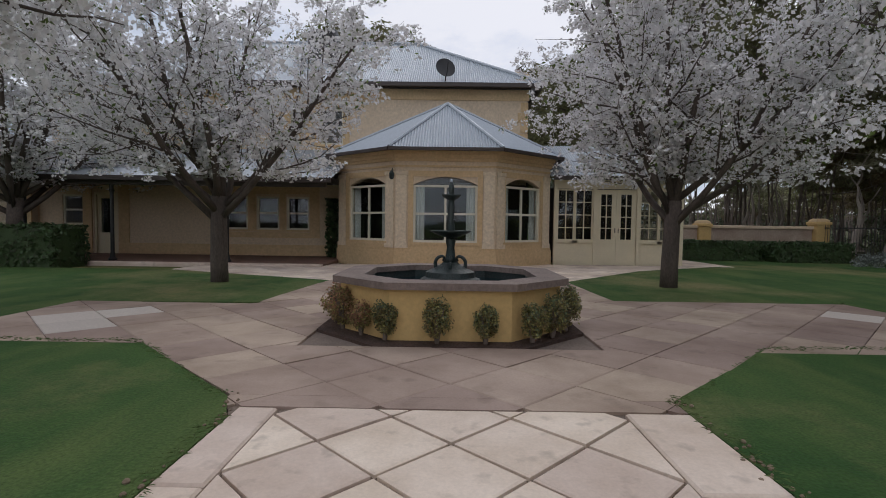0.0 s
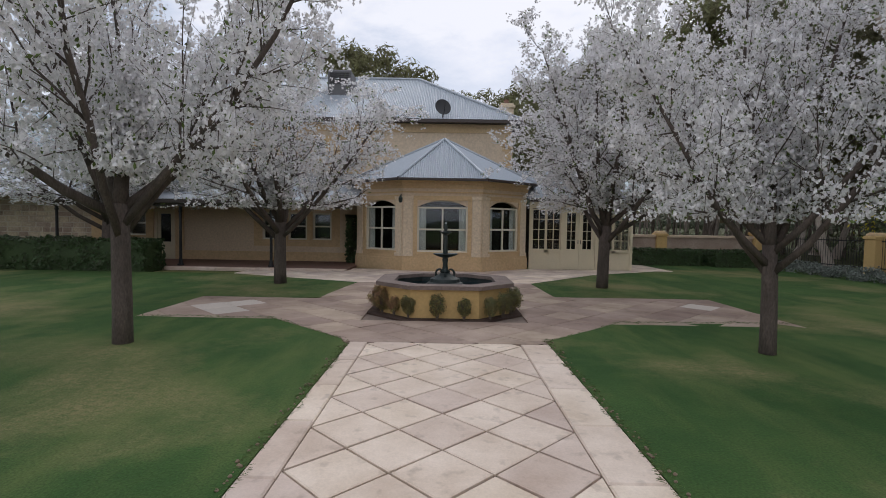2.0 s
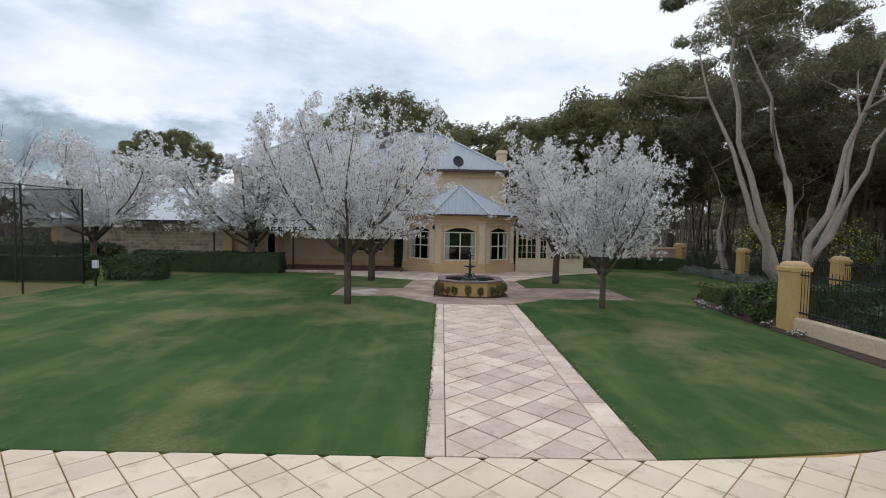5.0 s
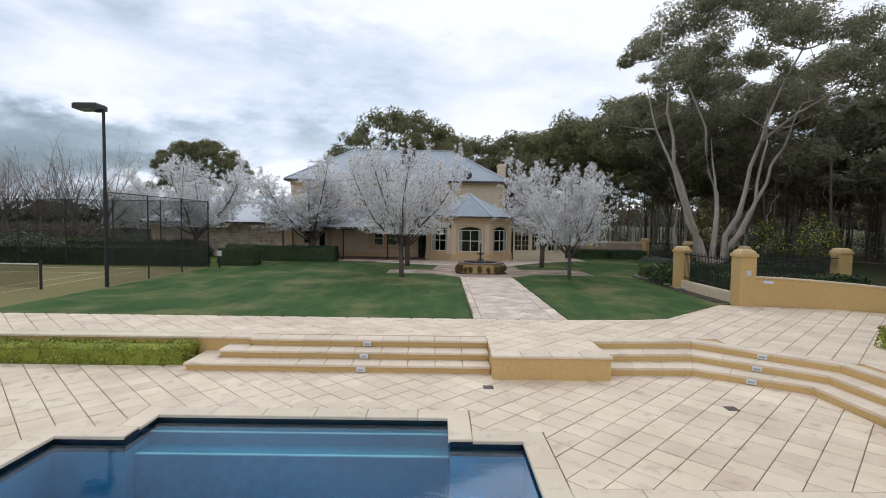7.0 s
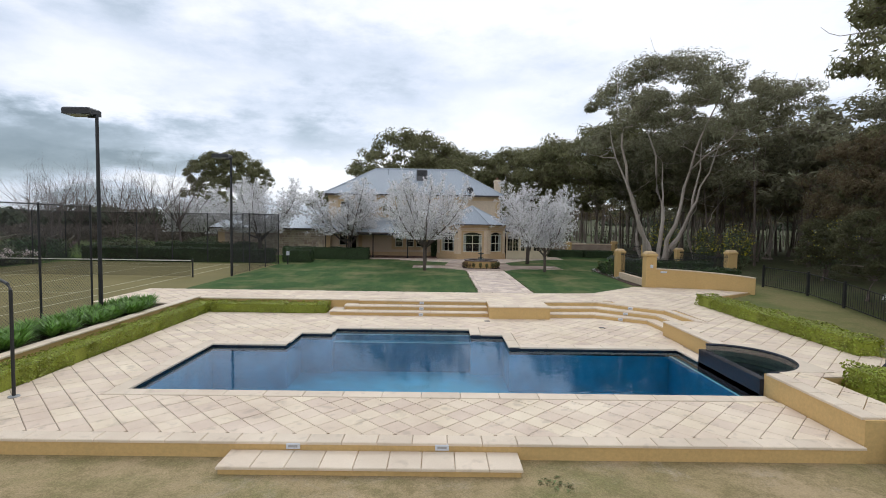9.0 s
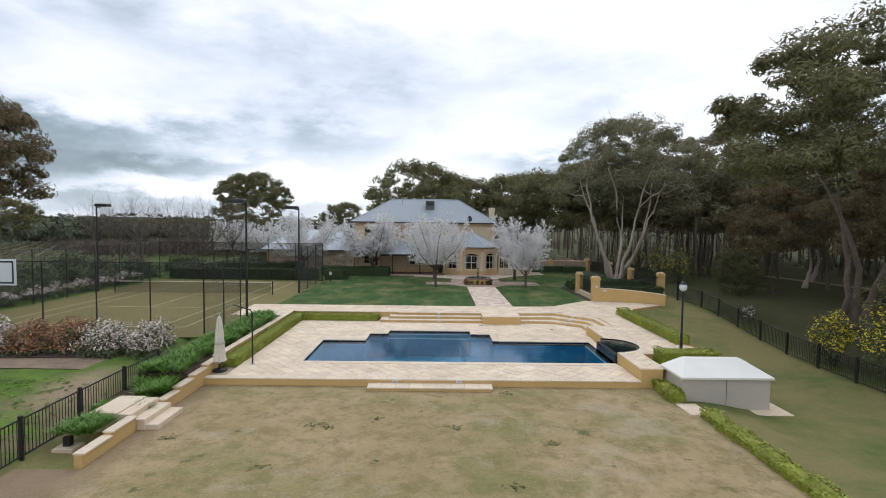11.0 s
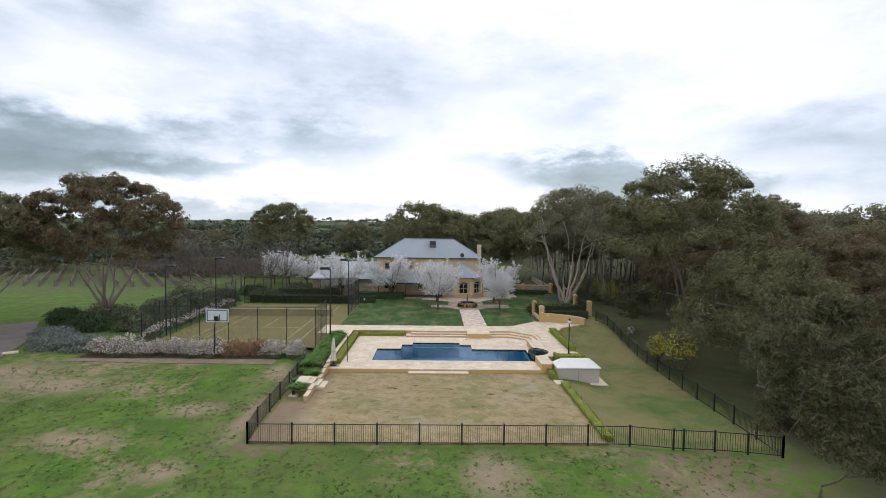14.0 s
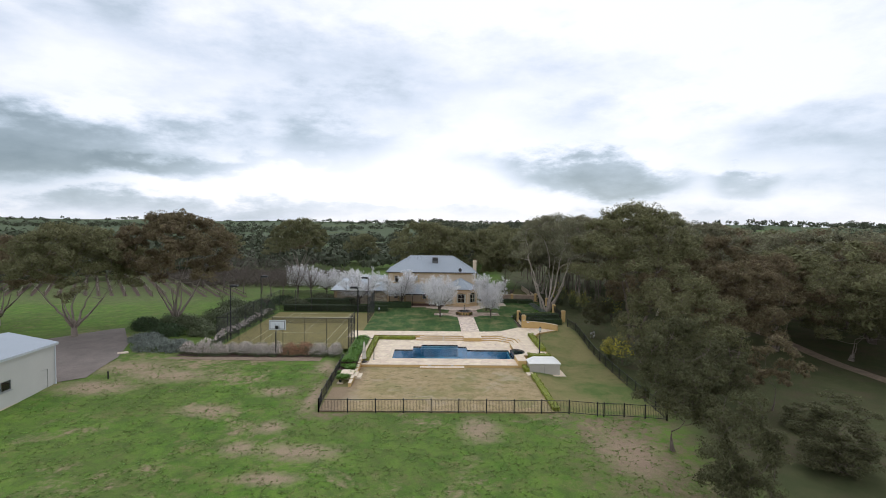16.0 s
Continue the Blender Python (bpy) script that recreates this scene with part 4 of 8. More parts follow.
part("bowl", Geo().lathe(AX, FY, [(0.045, 0.97), (0.11, 0.985), (0.20, 1.02), (0.236, 1.04), (0.24, 1.056), (0.21, 1.046), (0.08, 1.0)], 24), M_BRONZE, fo, smooth=True)
part("stem", Geo().lathe(AX, FY, [(0.04, 1.0), (0.05, 1.08), (0.033, 1.17), (0.042, 1.32), (0.03, 1.41)], 16), M_BRONZE, fo, smooth=True)
part("bowl", Geo().lathe(AX, FY, [(0.03, 1.41), (0.07, 1.43), (0.11, 1.46), (0.113, 1.475), (0.09, 1.466), (0.03, 1.44)], 24), M_BRONZE, fo, smooth=True)
part("finial", Geo().lathe(AX, FY, [(0.03, 1.44), (0.022, 1.48), (0.034, 1.51), (0.03, 1.58), (0.014, 1.62)], 14), M_BRONZE, fo, smooth=True)
part("spout", Geo().lathe(AX, FY, [(0.012, 1.615), (0.017, 1.635), (0.006, 1.66)], 10), M_PLASTIC, fo, "pale spout tip", smooth=True)
for k in range(4):
    a = math.radians(90 * k)
    pts = []
    for t in np.linspace(0, 1.35, 14):
        r = 0.15 + 0.04 * math.sin(t * 4.2)
        z = 0.56 + 0.19 * math.sin(min(t, 1.35) * 1.75)
        pts.append((AX + (r - 0.03 * t) * math.cos(a), FY + (r - 0.03 * t) * math.sin(a), z))
    part("scroll", Geo().tube(pts, [0.026 - 0.012 * t for t in np.linspace(0, 1, 14)], 7), M_BRONZE, fo, smooth=True)
# ---- house ----
house = thing("house", "two-storey sandy rendered house with grey corrugated hip roof", "house", (-5.0, 20.0, 0))


def sheet(name, poly, ridge_dir, parent, mat=None, pitch=0.076, amp=0.016):
    """A corrugated roof sheet over a planar polygon; ridge_dir runs along the eave."""
    pts = [Vector(p) for p in poly]
    e = Vector(ridge_dir).normalized()
    nrm = (pts[1] - pts[0]).cross(pts[2] - pts[0]).normalized()
    if nrm.z < 0:
        nrm = -nrm
    s = nrm.cross(e).normalized()
    o = pts[0]
    loc = [((p - o).dot(e), (p - o).dot(s)) for p in pts]
    u0, u1 = min(a for a, _ in loc), max(a for a, _ in loc)

    def span(u):
        ys = []
        for (ua, va), (ub, vb) in zip(loc, loc[1:] + loc[:1]):
            if (ua - u) * (ub - u) <= 0 and abs(ua - ub) > 1e-9:
                t = (u - ua) / (ub - ua)
                ys.append(va + (vb - va) * t)
        return (min(ys), max(ys)) if ys else (0, 0)
    g, k = Geo(), max(2, int((u1 - u0) / (pitch / 2)))
    for i in range(k + 1):
        u = u0 + (u1 - u0) * min(0.9999, max(0.0001, i / k))
        lo, hi = span(u)
        h = nrm * (amp * (1 if i % 2 else -1))
        g.v += [tuple(o + e * u + s * lo + h), tuple(o + e * u + s * hi + h)]
    g.f = [(2 * i, 2 * i + 2, 2 * i + 3, 2 * i + 1) for i in range(k)]
    return part(name, g, mat or M_ROOF, parent)


# main roof: hip
EX0, EX1, EY0, EY1, EZ = -14.2, 3.5, 17.8, 26.9, 6.05
RX0, RX1, RY, RZ = -9.6, -1.05, 22.35, 8.95
rf = part("roof", Geo().box(EX0 + 0.3, EX1 - 0.3, EY0 + 0.3, EY1 - 0.3, EZ - 0.12, EZ - 0.04), M_GUTTER, house, "grey corrugated steel hip roof")
sheet("roof_sheet", [(EX0, EY0, EZ), (EX1, EY0, EZ), (RX1, RY, RZ), (RX0, RY, RZ)], (1, 0, 0), rf)
sheet("roof_sheet", [(EX0, EY1, EZ), (EX1, EY1, EZ), (RX1, RY, RZ), (RX0, RY, RZ)], (1, 0, 0), rf)
sheet("roof_sheet", [(EX1, EY0, EZ), (EX1, EY1, EZ), (RX1, RY, RZ)], (0, 1, 0), rf)
sheet("roof_sheet", [(EX0, EY0, EZ), (EX0, EY1, EZ), (RX0, RY, RZ)], (0, 1, 0), rf)
for a, b in (((RX0, RY, RZ), (RX1, RY, RZ)), ((EX0, EY0, EZ), (RX0, RY, RZ)), ((EX1, EY0, EZ), (RX1, RY, RZ)), ((EX0, EY1, EZ), (RX0, RY, RZ)), ((EX1, EY1, EZ), (RX1, RY, RZ))):
    part("ridge_cap", Geo().tube([(a[0], a[1], a[2] + 0.02), (b[0], b[1], b[2] + 0.02)], [0.07, 0.07], 8), M_ROOF, rf)
for a, b in (((EX0, EY0), (EX1, EY0)), ((EX1, EY0), (EX1, EY1)), ((EX1, EY1), (EX0, EY1)), ((EX0, EY1), (EX0, EY0))):
    part("gutter", Geo().wall([a, b], 0.13, EZ - 0.15, EZ - 0.015), M_GUTTER, rf)


def wall_with_holes(parent, a, b, z0, z1, holes, thick, mat, name="wall"):
    """An upright wall from a to b (outer face on the right of a to b) with rectangular openings (u0, u1, v0, v1)."""
    l = math.dist(a, b)
    us = sorted({0.0, l, *[h[0] for h in holes], *[h[1] for h in holes]})
    vs = sorted({z0, z1, *[h[2] for h in holes], *[h[3] for h in holes]})
    dx, dy = (b[0] - a[0]) / l, (b[1] - a[1]) / l
    m = Matrix(((dx, -dy, 0, a[0]), (dy, dx, 0, a[1]), (0, 0, 1, 0), (0, 0, 0, 1)))
    g = Geo()
    for u0, u1 in zip(us, us[1:]):
        for v0, v1 in zip(vs, vs[1:]):
            um, vm = (u0 + u1) / 2, (v0 + v1) / 2
            if any(h[0] < um < h[1] and h[2] < vm < h[3] for h in holes):
                continue
            g.box(u0, u1, 0.0, thick, v0, v1, m)
    return part(name, g.weld(), mat, parent), m


def sash_window(parent, m, u0, u1, v0, v1, cols=2, rows=2, setback=0.09, mat=None, curtain=False, name="window", fw=0.06, bw=0.03):
    """A painted frame with glazing bars and a pane in an opening of a wall."""
    mat, stone = mat or M_FRAME, mat or M_QUOIN
    g = Geo()
    for x0, x1, z0, z1 in ((u0, u0 + fw, v0, v1), (u1 - fw, u1, v0, v1), (u0 + fw, u1 - fw, v1 - fw, v1), (u0 + fw, u1 - fw, v0, v0 + fw)):
        g.box(x0, x1, setback - 0.05, setback + 0.04, z0, z1, m)
    win = part(name, g, mat, parent, "cream painted window frame")
    bars = Geo()
    for i in range(1, cols):
        x = u0 + (u1 - u0) * i / cols
        bars.box(x - bw, x + bw, setback - 0.03, setback + 0.02, v0 + fw, v1 - fw, m)
    for i in range(1, rows):
        z = v0 + (v1 - v0) * i / rows
        bars.box(u0 + fw, u1 - fw, setback - 0.026, setback + 0.016, z - bw, z + bw, m)
    if bars.v:
        part("glazing_bar", bars, mat, win)
    gl = part("pane", Geo().box(u0 + fw, u1 - fw, setback + 0.004, setback + 0.01, v0 + fw, v1 - fw, m), M_GLASS, win)
    gl.visible_shadow = False
    sill = Geo().box(u0 - 0.08, u1 + 0.08, -0.05, setback - 0.052, v0 - 0.07, v0 - 0.002, m)
    part("sill", sill, stone, win)
    if curtain:
        for c0, c1 in ((u0 + 0.05, u0 + 0.30), (u1 - 0.30, u1 - 0.05)):
            cg = Geo()
            k = 10
            for i in range(k):
                x0, x1 = c0 + (c1 - c0) * i / k, c0 + (c1 - c0) * (i + 1) / k
                y0, y1 = (0.16 + 0.02 * math.sin(i * 2.1), 0.16 + 0.02 * math.sin((i + 1) * 2.1))
                q = [m @ Vector(p) for p in ((x0, y0, v0), (x1, y1, v0), (x1, y1, v1), (x0, y0, v1))]
                cg.add(q, [(0, 1, 2, 3)])
            part("curtain", cg, M_CURTAIN, win, "pale hanging curtain")
    return win


# upper storey
UP = [(1.2, 2.2, 4.0, 5.3), (5.3, 5.85, 4.35, 5.2), (8.52, 9.0, 4.38, 5.15), (9.6, 10.4, 3.95, 5.2)]
wall, m = wall_with_holes(house, (-13.8, 18.25), (3.1, 18.25), 2.6, EZ - 0.13, UP, 0.3, M_HOUSE)
for h in UP:
    sash_window(house, m, *h, 1, 2)
    g = Geo()
    u0, u1, v0, v1 = h
    for x0, x1, z0, z1 in ((u0 - 0.22, u0, v0 - 0.2, v1 + 0.2), (u1, u1 + 0.22, v0 - 0.2, v1 + 0.2), (u0, u1, v1, v1 + 0.2), (u0, u1, v0 - 0.2, v0 - 0.072)):
        g.box(x0, x1, -0.03, -0.002, z0, z1, m)
    part("surround", g, M_QUOIN, house, "ochre window surround")
part("wall", Geo().box(-13.8, -13.56, 18.56, 26.5, 0, EZ - 0.13), M_HOUSE, house)
part("wall", Geo().box(2.8, 3.1, 18.56, 26.5, 0, EZ - 0.13), M_HOUSE, house)
part("wall", Geo().box(-13.8, 3.1, 26.2, 26.5, 0, EZ - 0.13), M_HOUSE, house)
part("floor_slab", Geo().box(-13.4, 2.7, 17.4, 26.1, 2.9, 3.0), M_SHADEIN, house)
part("cornice", Geo().box(-13.85, 3.15, 18.2, 18.246, 5.55, 5.92), M_QUOIN, house, "ochre band under the eaves")
for z in np.arange(0.3, 5.5, 0.36):
    k = 0.34 if int(z / 0.36) % 2 else 0.24
    part("quoin", Geo().box(3.1 - k, 3.12, 18.22, 18.247, z + 2.7 if z < 2.8 else z, (z + 2.7 if z < 2.8 else z) + 0.33), M_QUOIN, house) if z < 2.8 else None

# ground floor behind the verandah
GFH = [(6.23, 6.98, 0.92, 2.02), (7.28, 8.03, 0.92, 2.02), (8.28, 9.03, 0.92, 2.02), (1.83, 2.63, 0.04, 2.08), (0.78, 1.48, 1.0, 2.0)]
wall, m = wall_with_holes(house, (-13.28, 17.0), (-2.9, 17.0), -0.05, 2.9, GFH, 0.3, M_HOUSE)
for i, h in enumerate(GFH):
    if i == 3:
        d = part("door", Geo().box(h[0] + 0.07, h[1] - 0.07, 0.08, 0.13, h[2], 0.75, m).box(h[0] + 0.07, h[0] + 0.19, 0.08, 0.13, 0.75, h[3] - 0.07, m).box(h[1] - 0.19, h[1] - 0.07, 0.08, 0.13, 0.75, h[3] - 0.07, m).box(h[0] + 0.19, h[1] - 0.19, 0.08, 0.13, h[3] - 0.19, h[3] - 0.07, m), M_WHITE, house, "cream part-glazed door")
        part("door_frame", Geo().box(h[0], h[0] + 0.07, 0.02, 0.16, h[2], h[3], m).box(h[1] - 0.07, h[1], 0.02, 0.16, h[2], h[3], m).box(h[0] + 0.07, h[1] - 0.07, 0.02, 0.16, h[3] - 0.07, h[3], m), M_WHITE, d)
        gp = part("pane", Geo().box(h[0] + 0.19, h[1] - 0.19, 0.1, 0.108, 0.75, h[3] - 0.19, m), M_GLASS, d)
        gp.visible_shadow = False
        part("handle", Geo().tube([tuple(m @ Vector((h[1] - 0.13, 0.02, 1.0))), tuple(m @ Vector((h[1] - 0.24, 0.02, 1.0)))], [0.012, 0.012], 6), M_BLACK, d)
    else:
        sash_window(house, m, *h, 1, 2)
part("surround", Geo().box(5.88, 6.21, -0.03, -0.002, 0.65, 2.35, m).box(9.05, 9.38, -0.03, -0.002, 0.65, 2.35, m).box(7.0, 7.26, -0.03, -0.002, 0.85, 2.1, m).box(8.05, 8.26, -0.03, -0.002, 0.85, 2.1, m)
     .box(6.21, 9.05, -0.03, -0.002, 2.1, 2.35, m).box(6.21, 9.05, -0.03, -0.002, 0.65, 0.84, m), M_QUOIN, house, "ochre window surround")
part("plinth", Geo().box(0, 1.78, -0.04, -0.002, -0.05, 0.42, m).box(2.68, 10.38, -0.04, -0.002, -0.05, 0.42, m), M_QUOIN, house, "ochre plinth band")
part("quoin", Geo().box(2.68, 3.03, -0.035, -0.002, 0.42, 2.5, m), M_QUOIN, house)
part("quoin", Geo().box(1.48, 1.78, -0.035, -0.002, 0.42, 2.5, m), M_QUOIN, house)
# room surfaces behind the windows, coloured near-black for the unlit inside
part("inner_wall", Geo().box(-16.0, -2.9, 20.5, 20.6, 0.0, 2.9), M_SHADEIN, house)
part("inner_floor", Geo().box(-16.0, 7.2, 17.31, 20.5, -0.05, 0.03), M_SHADEIN, house)

# verandah
ver = thing("verandah", "verandah with grey roof, dark posts and red tiled floor", "verandah", (-9, 15.5, 0))
part("floor", Geo().chamfer_box(-13.25, -2.95, 13.7, 16.995, -0.05, 0.06, 0.02), M_BRICKRED, ver, "red tiled floor")
part("floor_edge", Geo().chamfer_box(-13.25, -2.95, 13.42, 13.69, -0.05, 0.062, 0.02), M_PAVE, ver, "pale stone edge")
sheet("roof_sheet", [(-13.25, 13.7, 2.35), (-2.75, 13.7, 2.35), (-2.75, 18.24, 3.75), (-13.25, 18.24, 3.75)], (1, 0, 0), ver)
part("gutter", Geo().wall([(-13.25, 13.65), (-2.75, 13.65)], 0.12, 2.22, 2.34), M_GUTTER, ver)
part("beam", Geo().box(-13.25, -2.95, 13.95, 14.07, 2.12, 2.34), M_GUTTER, ver)
# ceiling with the verandah's shade put into its near-black colour
part("ceiling", Geo().box(-13.25, -2.95, 14.08, 16.99, 2.42, 2.45), M_SHADEIN, ver)
for x in (-13.1, -11.2, -8.8, -5.65):
    p = part("post", Geo().lathe(x, 14.0, [(0.11, 0.06), (0.11, 0.1), (0.07, 0.14), (0.05, 0.3), (0.045, 1.9), (0.07, 1.95), (0.05, 2.0), (0.06, 2.12)], 10), M_BLACK, ver, "dark turned post")

# bay
BX, AH = 0.3, 0.22
BAY_TOP = 3.18
BAY = [(-2.95, 17.0), (-2.95, 15.62), (-1.1, 14.2), (1.66, 14.2), (3.42, 15.62), (3.42, 17.0)]
bay = thing("bay_window", "ochre rendered bay with arched sash windows and hipped roof", "bay window", (BX, 15.5, 0))
for i in range(5):
    a, b = BAY[i], BAY[i + 1]
    l = math.dist(a, b)
    hole = {1: [(0.47, l - 0.36, 0.68, 2.48)], 2: [(0.5, l - 0.5, 0.66, 2.46)], 3: [(0.36, l - 0.44, 0.68, 2.48)]}.get(i, [])
    wl, m = wall_with_holes(bay, a, b, -0.05, BAY_TOP, hole, 0.28, M_HOUSE)
    part("plinth", Geo().box(-0.03, l + 0.03, -0.07, -0.002, -0.05, 0.42, m).box(-0.01, l + 0.01, -0.045, -0.002, 0.42, 0.5, m), M_QUOIN, bay, "ochre plinth")
    part("cornice", Geo().box(-0.02, l + 0.02, -0.035, -0.002, 2.72, 2.77, m).box(-0.02, l + 0.02, -0.05, -0.002, 2.88, 2.96, m).box(-0.03, l + 0.03, -0.09, -0.002, 2.962, 3.06, m).box(-0.05, l + 0.05, -0.14, -0.002, 3.062, 3.17, m), M_QUOIN, bay, "moulded ochre cornice")
    for h in hole:
        u0, u1, v0, v1 = h
        win = sash_window(bay, m, u0, u1, v0, v1 - AH, 2, 2, curtain=True)
        # arched head over the sash
        arch, k = Geo(), 12
        for j in range(k):
            xa, xb = u0 + (u1 - u0) * j / k, u0 + (u1 - u0) * (j + 1) / k
            za, zb = [v1 - AH + AH * (1 - (2 * (x - u0) / (u1 - u0) - 1) ** 2) for x in (xa, xb)]
            q = [(xa, za), (xb, zb), (xb, v1 + 0.001), (xa, v1 + 0.001)]
            vs = [m @ Vector((x, y, z)) for y in (0.0, 0.2) for x, z in q]
            arch.add(vs, [(0, 1, 2, 3), (7, 6, 5, 4), (0, 4, 5, 1), (1, 5, 6, 2), (2, 6, 7, 3), (3, 7, 4, 0)])
        part("arch_head", arch, M_HOUSE, win)
        gp = part("pane", Geo().box(u0, u1, 0.1, 0.106, v1 - AH, v1, m), M_GLASS, win)
        gp.visible_shadow = False
        part("surround", Geo().box(u0 - 0.14, u0 - 0.002, -0.03, -0.002, v0 - 0.2, v1 + 0.16, m).box(u1 + 0.002, u1 + 0.14, -0.03, -0.002, v0 - 0.2, v1 + 0.16, m)
             .box(u0 - 0.002, u1 + 0.002, -0.03, -0.002, v0 - 0.2, v0 - 0.075, m).box(u0 - 0.002, u1 + 0.002, -0.03, -0.002, v1 + 0.004, v1 + 0.16, m), M_QUOIN, win, "ochre surround")
    for u in (0.02, l - 0.34) if i in (1, 2, 3) else ():
        pil = Geo().box(u, u + 0.3, -0.04, -0.002, 0.502, 2.5, m).box(u - 0.02, u + 0.32, -0.06, -0.002, 2.502, 2.6, m).box(u - 0.02, u + 0.32, -0.06, -0.041, 0.502, 0.62, m)
        part("pilaster", pil, M_PILASTER, bay, "pale rendered pilaster")
part("inner_wall", Geo().box(-2.6, 3.2, 18.3, 18.4, 0, 2.9), M_SHADEIN, bay)
part("inner_floor", Geo().prism([(-2.6, 15.9), (-0.9, 14.55), (1.5, 14.55), (3.2, 15.9), (3.2, 17.3), (-2.6, 17.3)], -0.05, 0.03), M_SHADEIN, bay)
APEX = (BX, 16.35, 4.95)
ev = [(BX + (x - BX) * 1.11, 16.35 + (y - 16.35) * 1.17, BAY_TOP + 0.02) for x, y in BAY[1:5]]
ev = [(-3.35, 17.2, BAY_TOP + 0.02)] + ev + [(3.82, 17.2, BAY_TOP + 0.02)]
for a, b in zip(ev, ev[1:]):
    sheet("roof_sheet", [a, b, APEX], (b[0] - a[0], b[1] - a[1], b[2] - a[2]), bay)
    part("gutter", Geo().wall([a[:2], b[:2]], 0.11, BAY_TOP - 0.055, BAY_TOP + 0.03), M_GUTTER, bay)
    part("ridge_cap", Geo().tube([(a[0], a[1], a[2] + 0.02), (APEX[0], APEX[1], APEX[2] + 0.02)], [0.05, 0.05], 6), M_ROOF, bay)
part("soffit", Geo().prism([(x, y) for x, y, _ in ev], BAY_TOP + 0.001, BAY_TOP + 0.014), M_WHITE, bay)
sheet("roof_sheet", [(-3.35, 17.2, BAY_TOP + 0.02), (-3.35, 18.24, BAY_TOP + 0.02), (BX, 18.24, 4.95), APEX], (0, 1, 0), bay)
sheet("roof_sheet", [(3.82, 17.2, BAY_TOP + 0.02), (3.82, 18.24, BAY_TOP + 0.02), (BX, 18.24, 4.95), APEX], (0, 1, 0), bay)
lamp = thing("wall_lantern", "small dark wall lantern under the bay eaves", "lantern", (-1.16, 14.2, 2.4))
part("arm", Geo().tube([(-1.16, 14.2, 2.62), (-1.17, 14.06, 2.66), (-1.18, 14.0, 2.58)], [0.014] * 3, 6), M_BLACK, lamp)
part("body", Geo().lathe(-1.18, 14.0, [(0.03, 2.36), (0.06, 2.4), (0.075, 2.52), (0.05, 2.56), (0.02, 2.6)], 8), M_BRONZE, lamp)

# glazed garden room with cream doors
room = thing("garden_room", "cream timber garden room with small-paned French doors", "garden room", (5.5, 16.5, 0))
X0, X1, GY = 3.56, 7.35, 15.62
bays_ = [(X0, 4.75, "window"), (4.75, 6.05, "doors"), (6.05, X1, "window")]
MI = Matrix.Translation((0, GY, 0))
for x0, x1, kind in bays_:
    part("post", Geo().box(x0, x0 + 0.09, -0.04, 0.08, -0.02, 2.3, MI), M_WHITE, room)
    if kind == "window":
        part("panel", Geo().box(x0 + 0.09, x1, 0.0, 0.06, -0.02, 0.68, MI), M_WHITE, room, "cream lower panel")
        part("rail", Geo().box(x0 + 0.09, x1, -0.03, 0.07, 0.68, 0.74, MI), M_WHITE, room)
        sash_window(room, MI, x0 + 0.10, (x0 + x1) / 2 + 0.03, 0.74, 2.28, 2, 4, 0.04, M_WHITE, fw=0.035, bw=0.012)
        sash_window(room, MI, (x0 + x1) / 2 + 0.04, x1 - 0.01, 0.74, 2.28, 2, 4, 0.04, M_WHITE, fw=0.035, bw=0.012)
    else:
        mid = (x0 + x1 + 0.09) / 2
        for a, b in ((x0 + 0.10, mid - 0.005), (mid + 0.005, x1 - 0.01)):
            d = part("door", Geo().box(a, b, 0.01, 0.06, 0.0, 0.78, MI).box(a, a + 0.13, 0.01, 0.06, 0.78, 2.28, MI).box(b - 0.13, b, 0.01, 0.06, 0.78, 2.28, MI).box(a + 0.13, b - 0.13, 0.01, 0.06, 2.14, 2.28, MI), M_WHITE, room, "cream French door")
            bars = Geo().box((a + b) / 2 - 0.012, (a + b) / 2 + 0.012, 0.015, 0.055, 0.78, 2.14, MI)
            for z in (1.12, 1.46, 1.80):
                bars.box(a + 0.13, b - 0.13, 0.017, 0.053, z - 0.012, z + 0.012, MI)
            part("glazing_bar", bars, M_WHITE, d)
            gp = part("pane", Geo().box(a + 0.13, b - 0.13, 0.03, 0.036, 0.78, 2.14, MI), M_GLASS, d)
            gp.visible_shadow = False
            part("handle", Geo().tube([((mid - 0.05) if a < mid - 0.1 else mid + 0.05, GY - 0.04, 0.98), ((mid - 0.05) if a < mid - 0.1 else mid + 0.05, GY - 0.04, 1.12)], [0.012, 0.012], 6), M_BLACK, d)
part("post", Geo().box(X1 - 0.0, X1 + 0.1, -0.04, 0.08, -0.02, 2.3, MI), M_WHITE, room)
part("head", Geo().box(X0, X1 + 0.1, -0.05, 0.09, 2.3, 2.62, MI), M_WHITE, room)
MS = Matrix(((0, -1, 0, X1 + 0.1), (1, 0, 0, GY), (0, 0, 1, 0), (0, 0, 0, 1)))
part("panel", Geo().box(0.1, 3.4, 0.0, 0.06, -0.02, 0.74, MS).box(0.1, 3.4, 0, 0.08, 2.1, 2.62, MS), M_WHITE, room)
for k in range(3):
    sash_window(room, MS, 0.12 + 1.1 * k, 1.18 + 1.1 * k, 0.74, 2.1, 2, 4, 0.04, M_WHITE)
part("inner_wall", Geo().box(3.9, X1, 19.1, 19.2, 0, 2.6), M_SHADEIN, room)
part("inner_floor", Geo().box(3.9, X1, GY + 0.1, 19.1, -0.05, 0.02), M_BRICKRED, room)
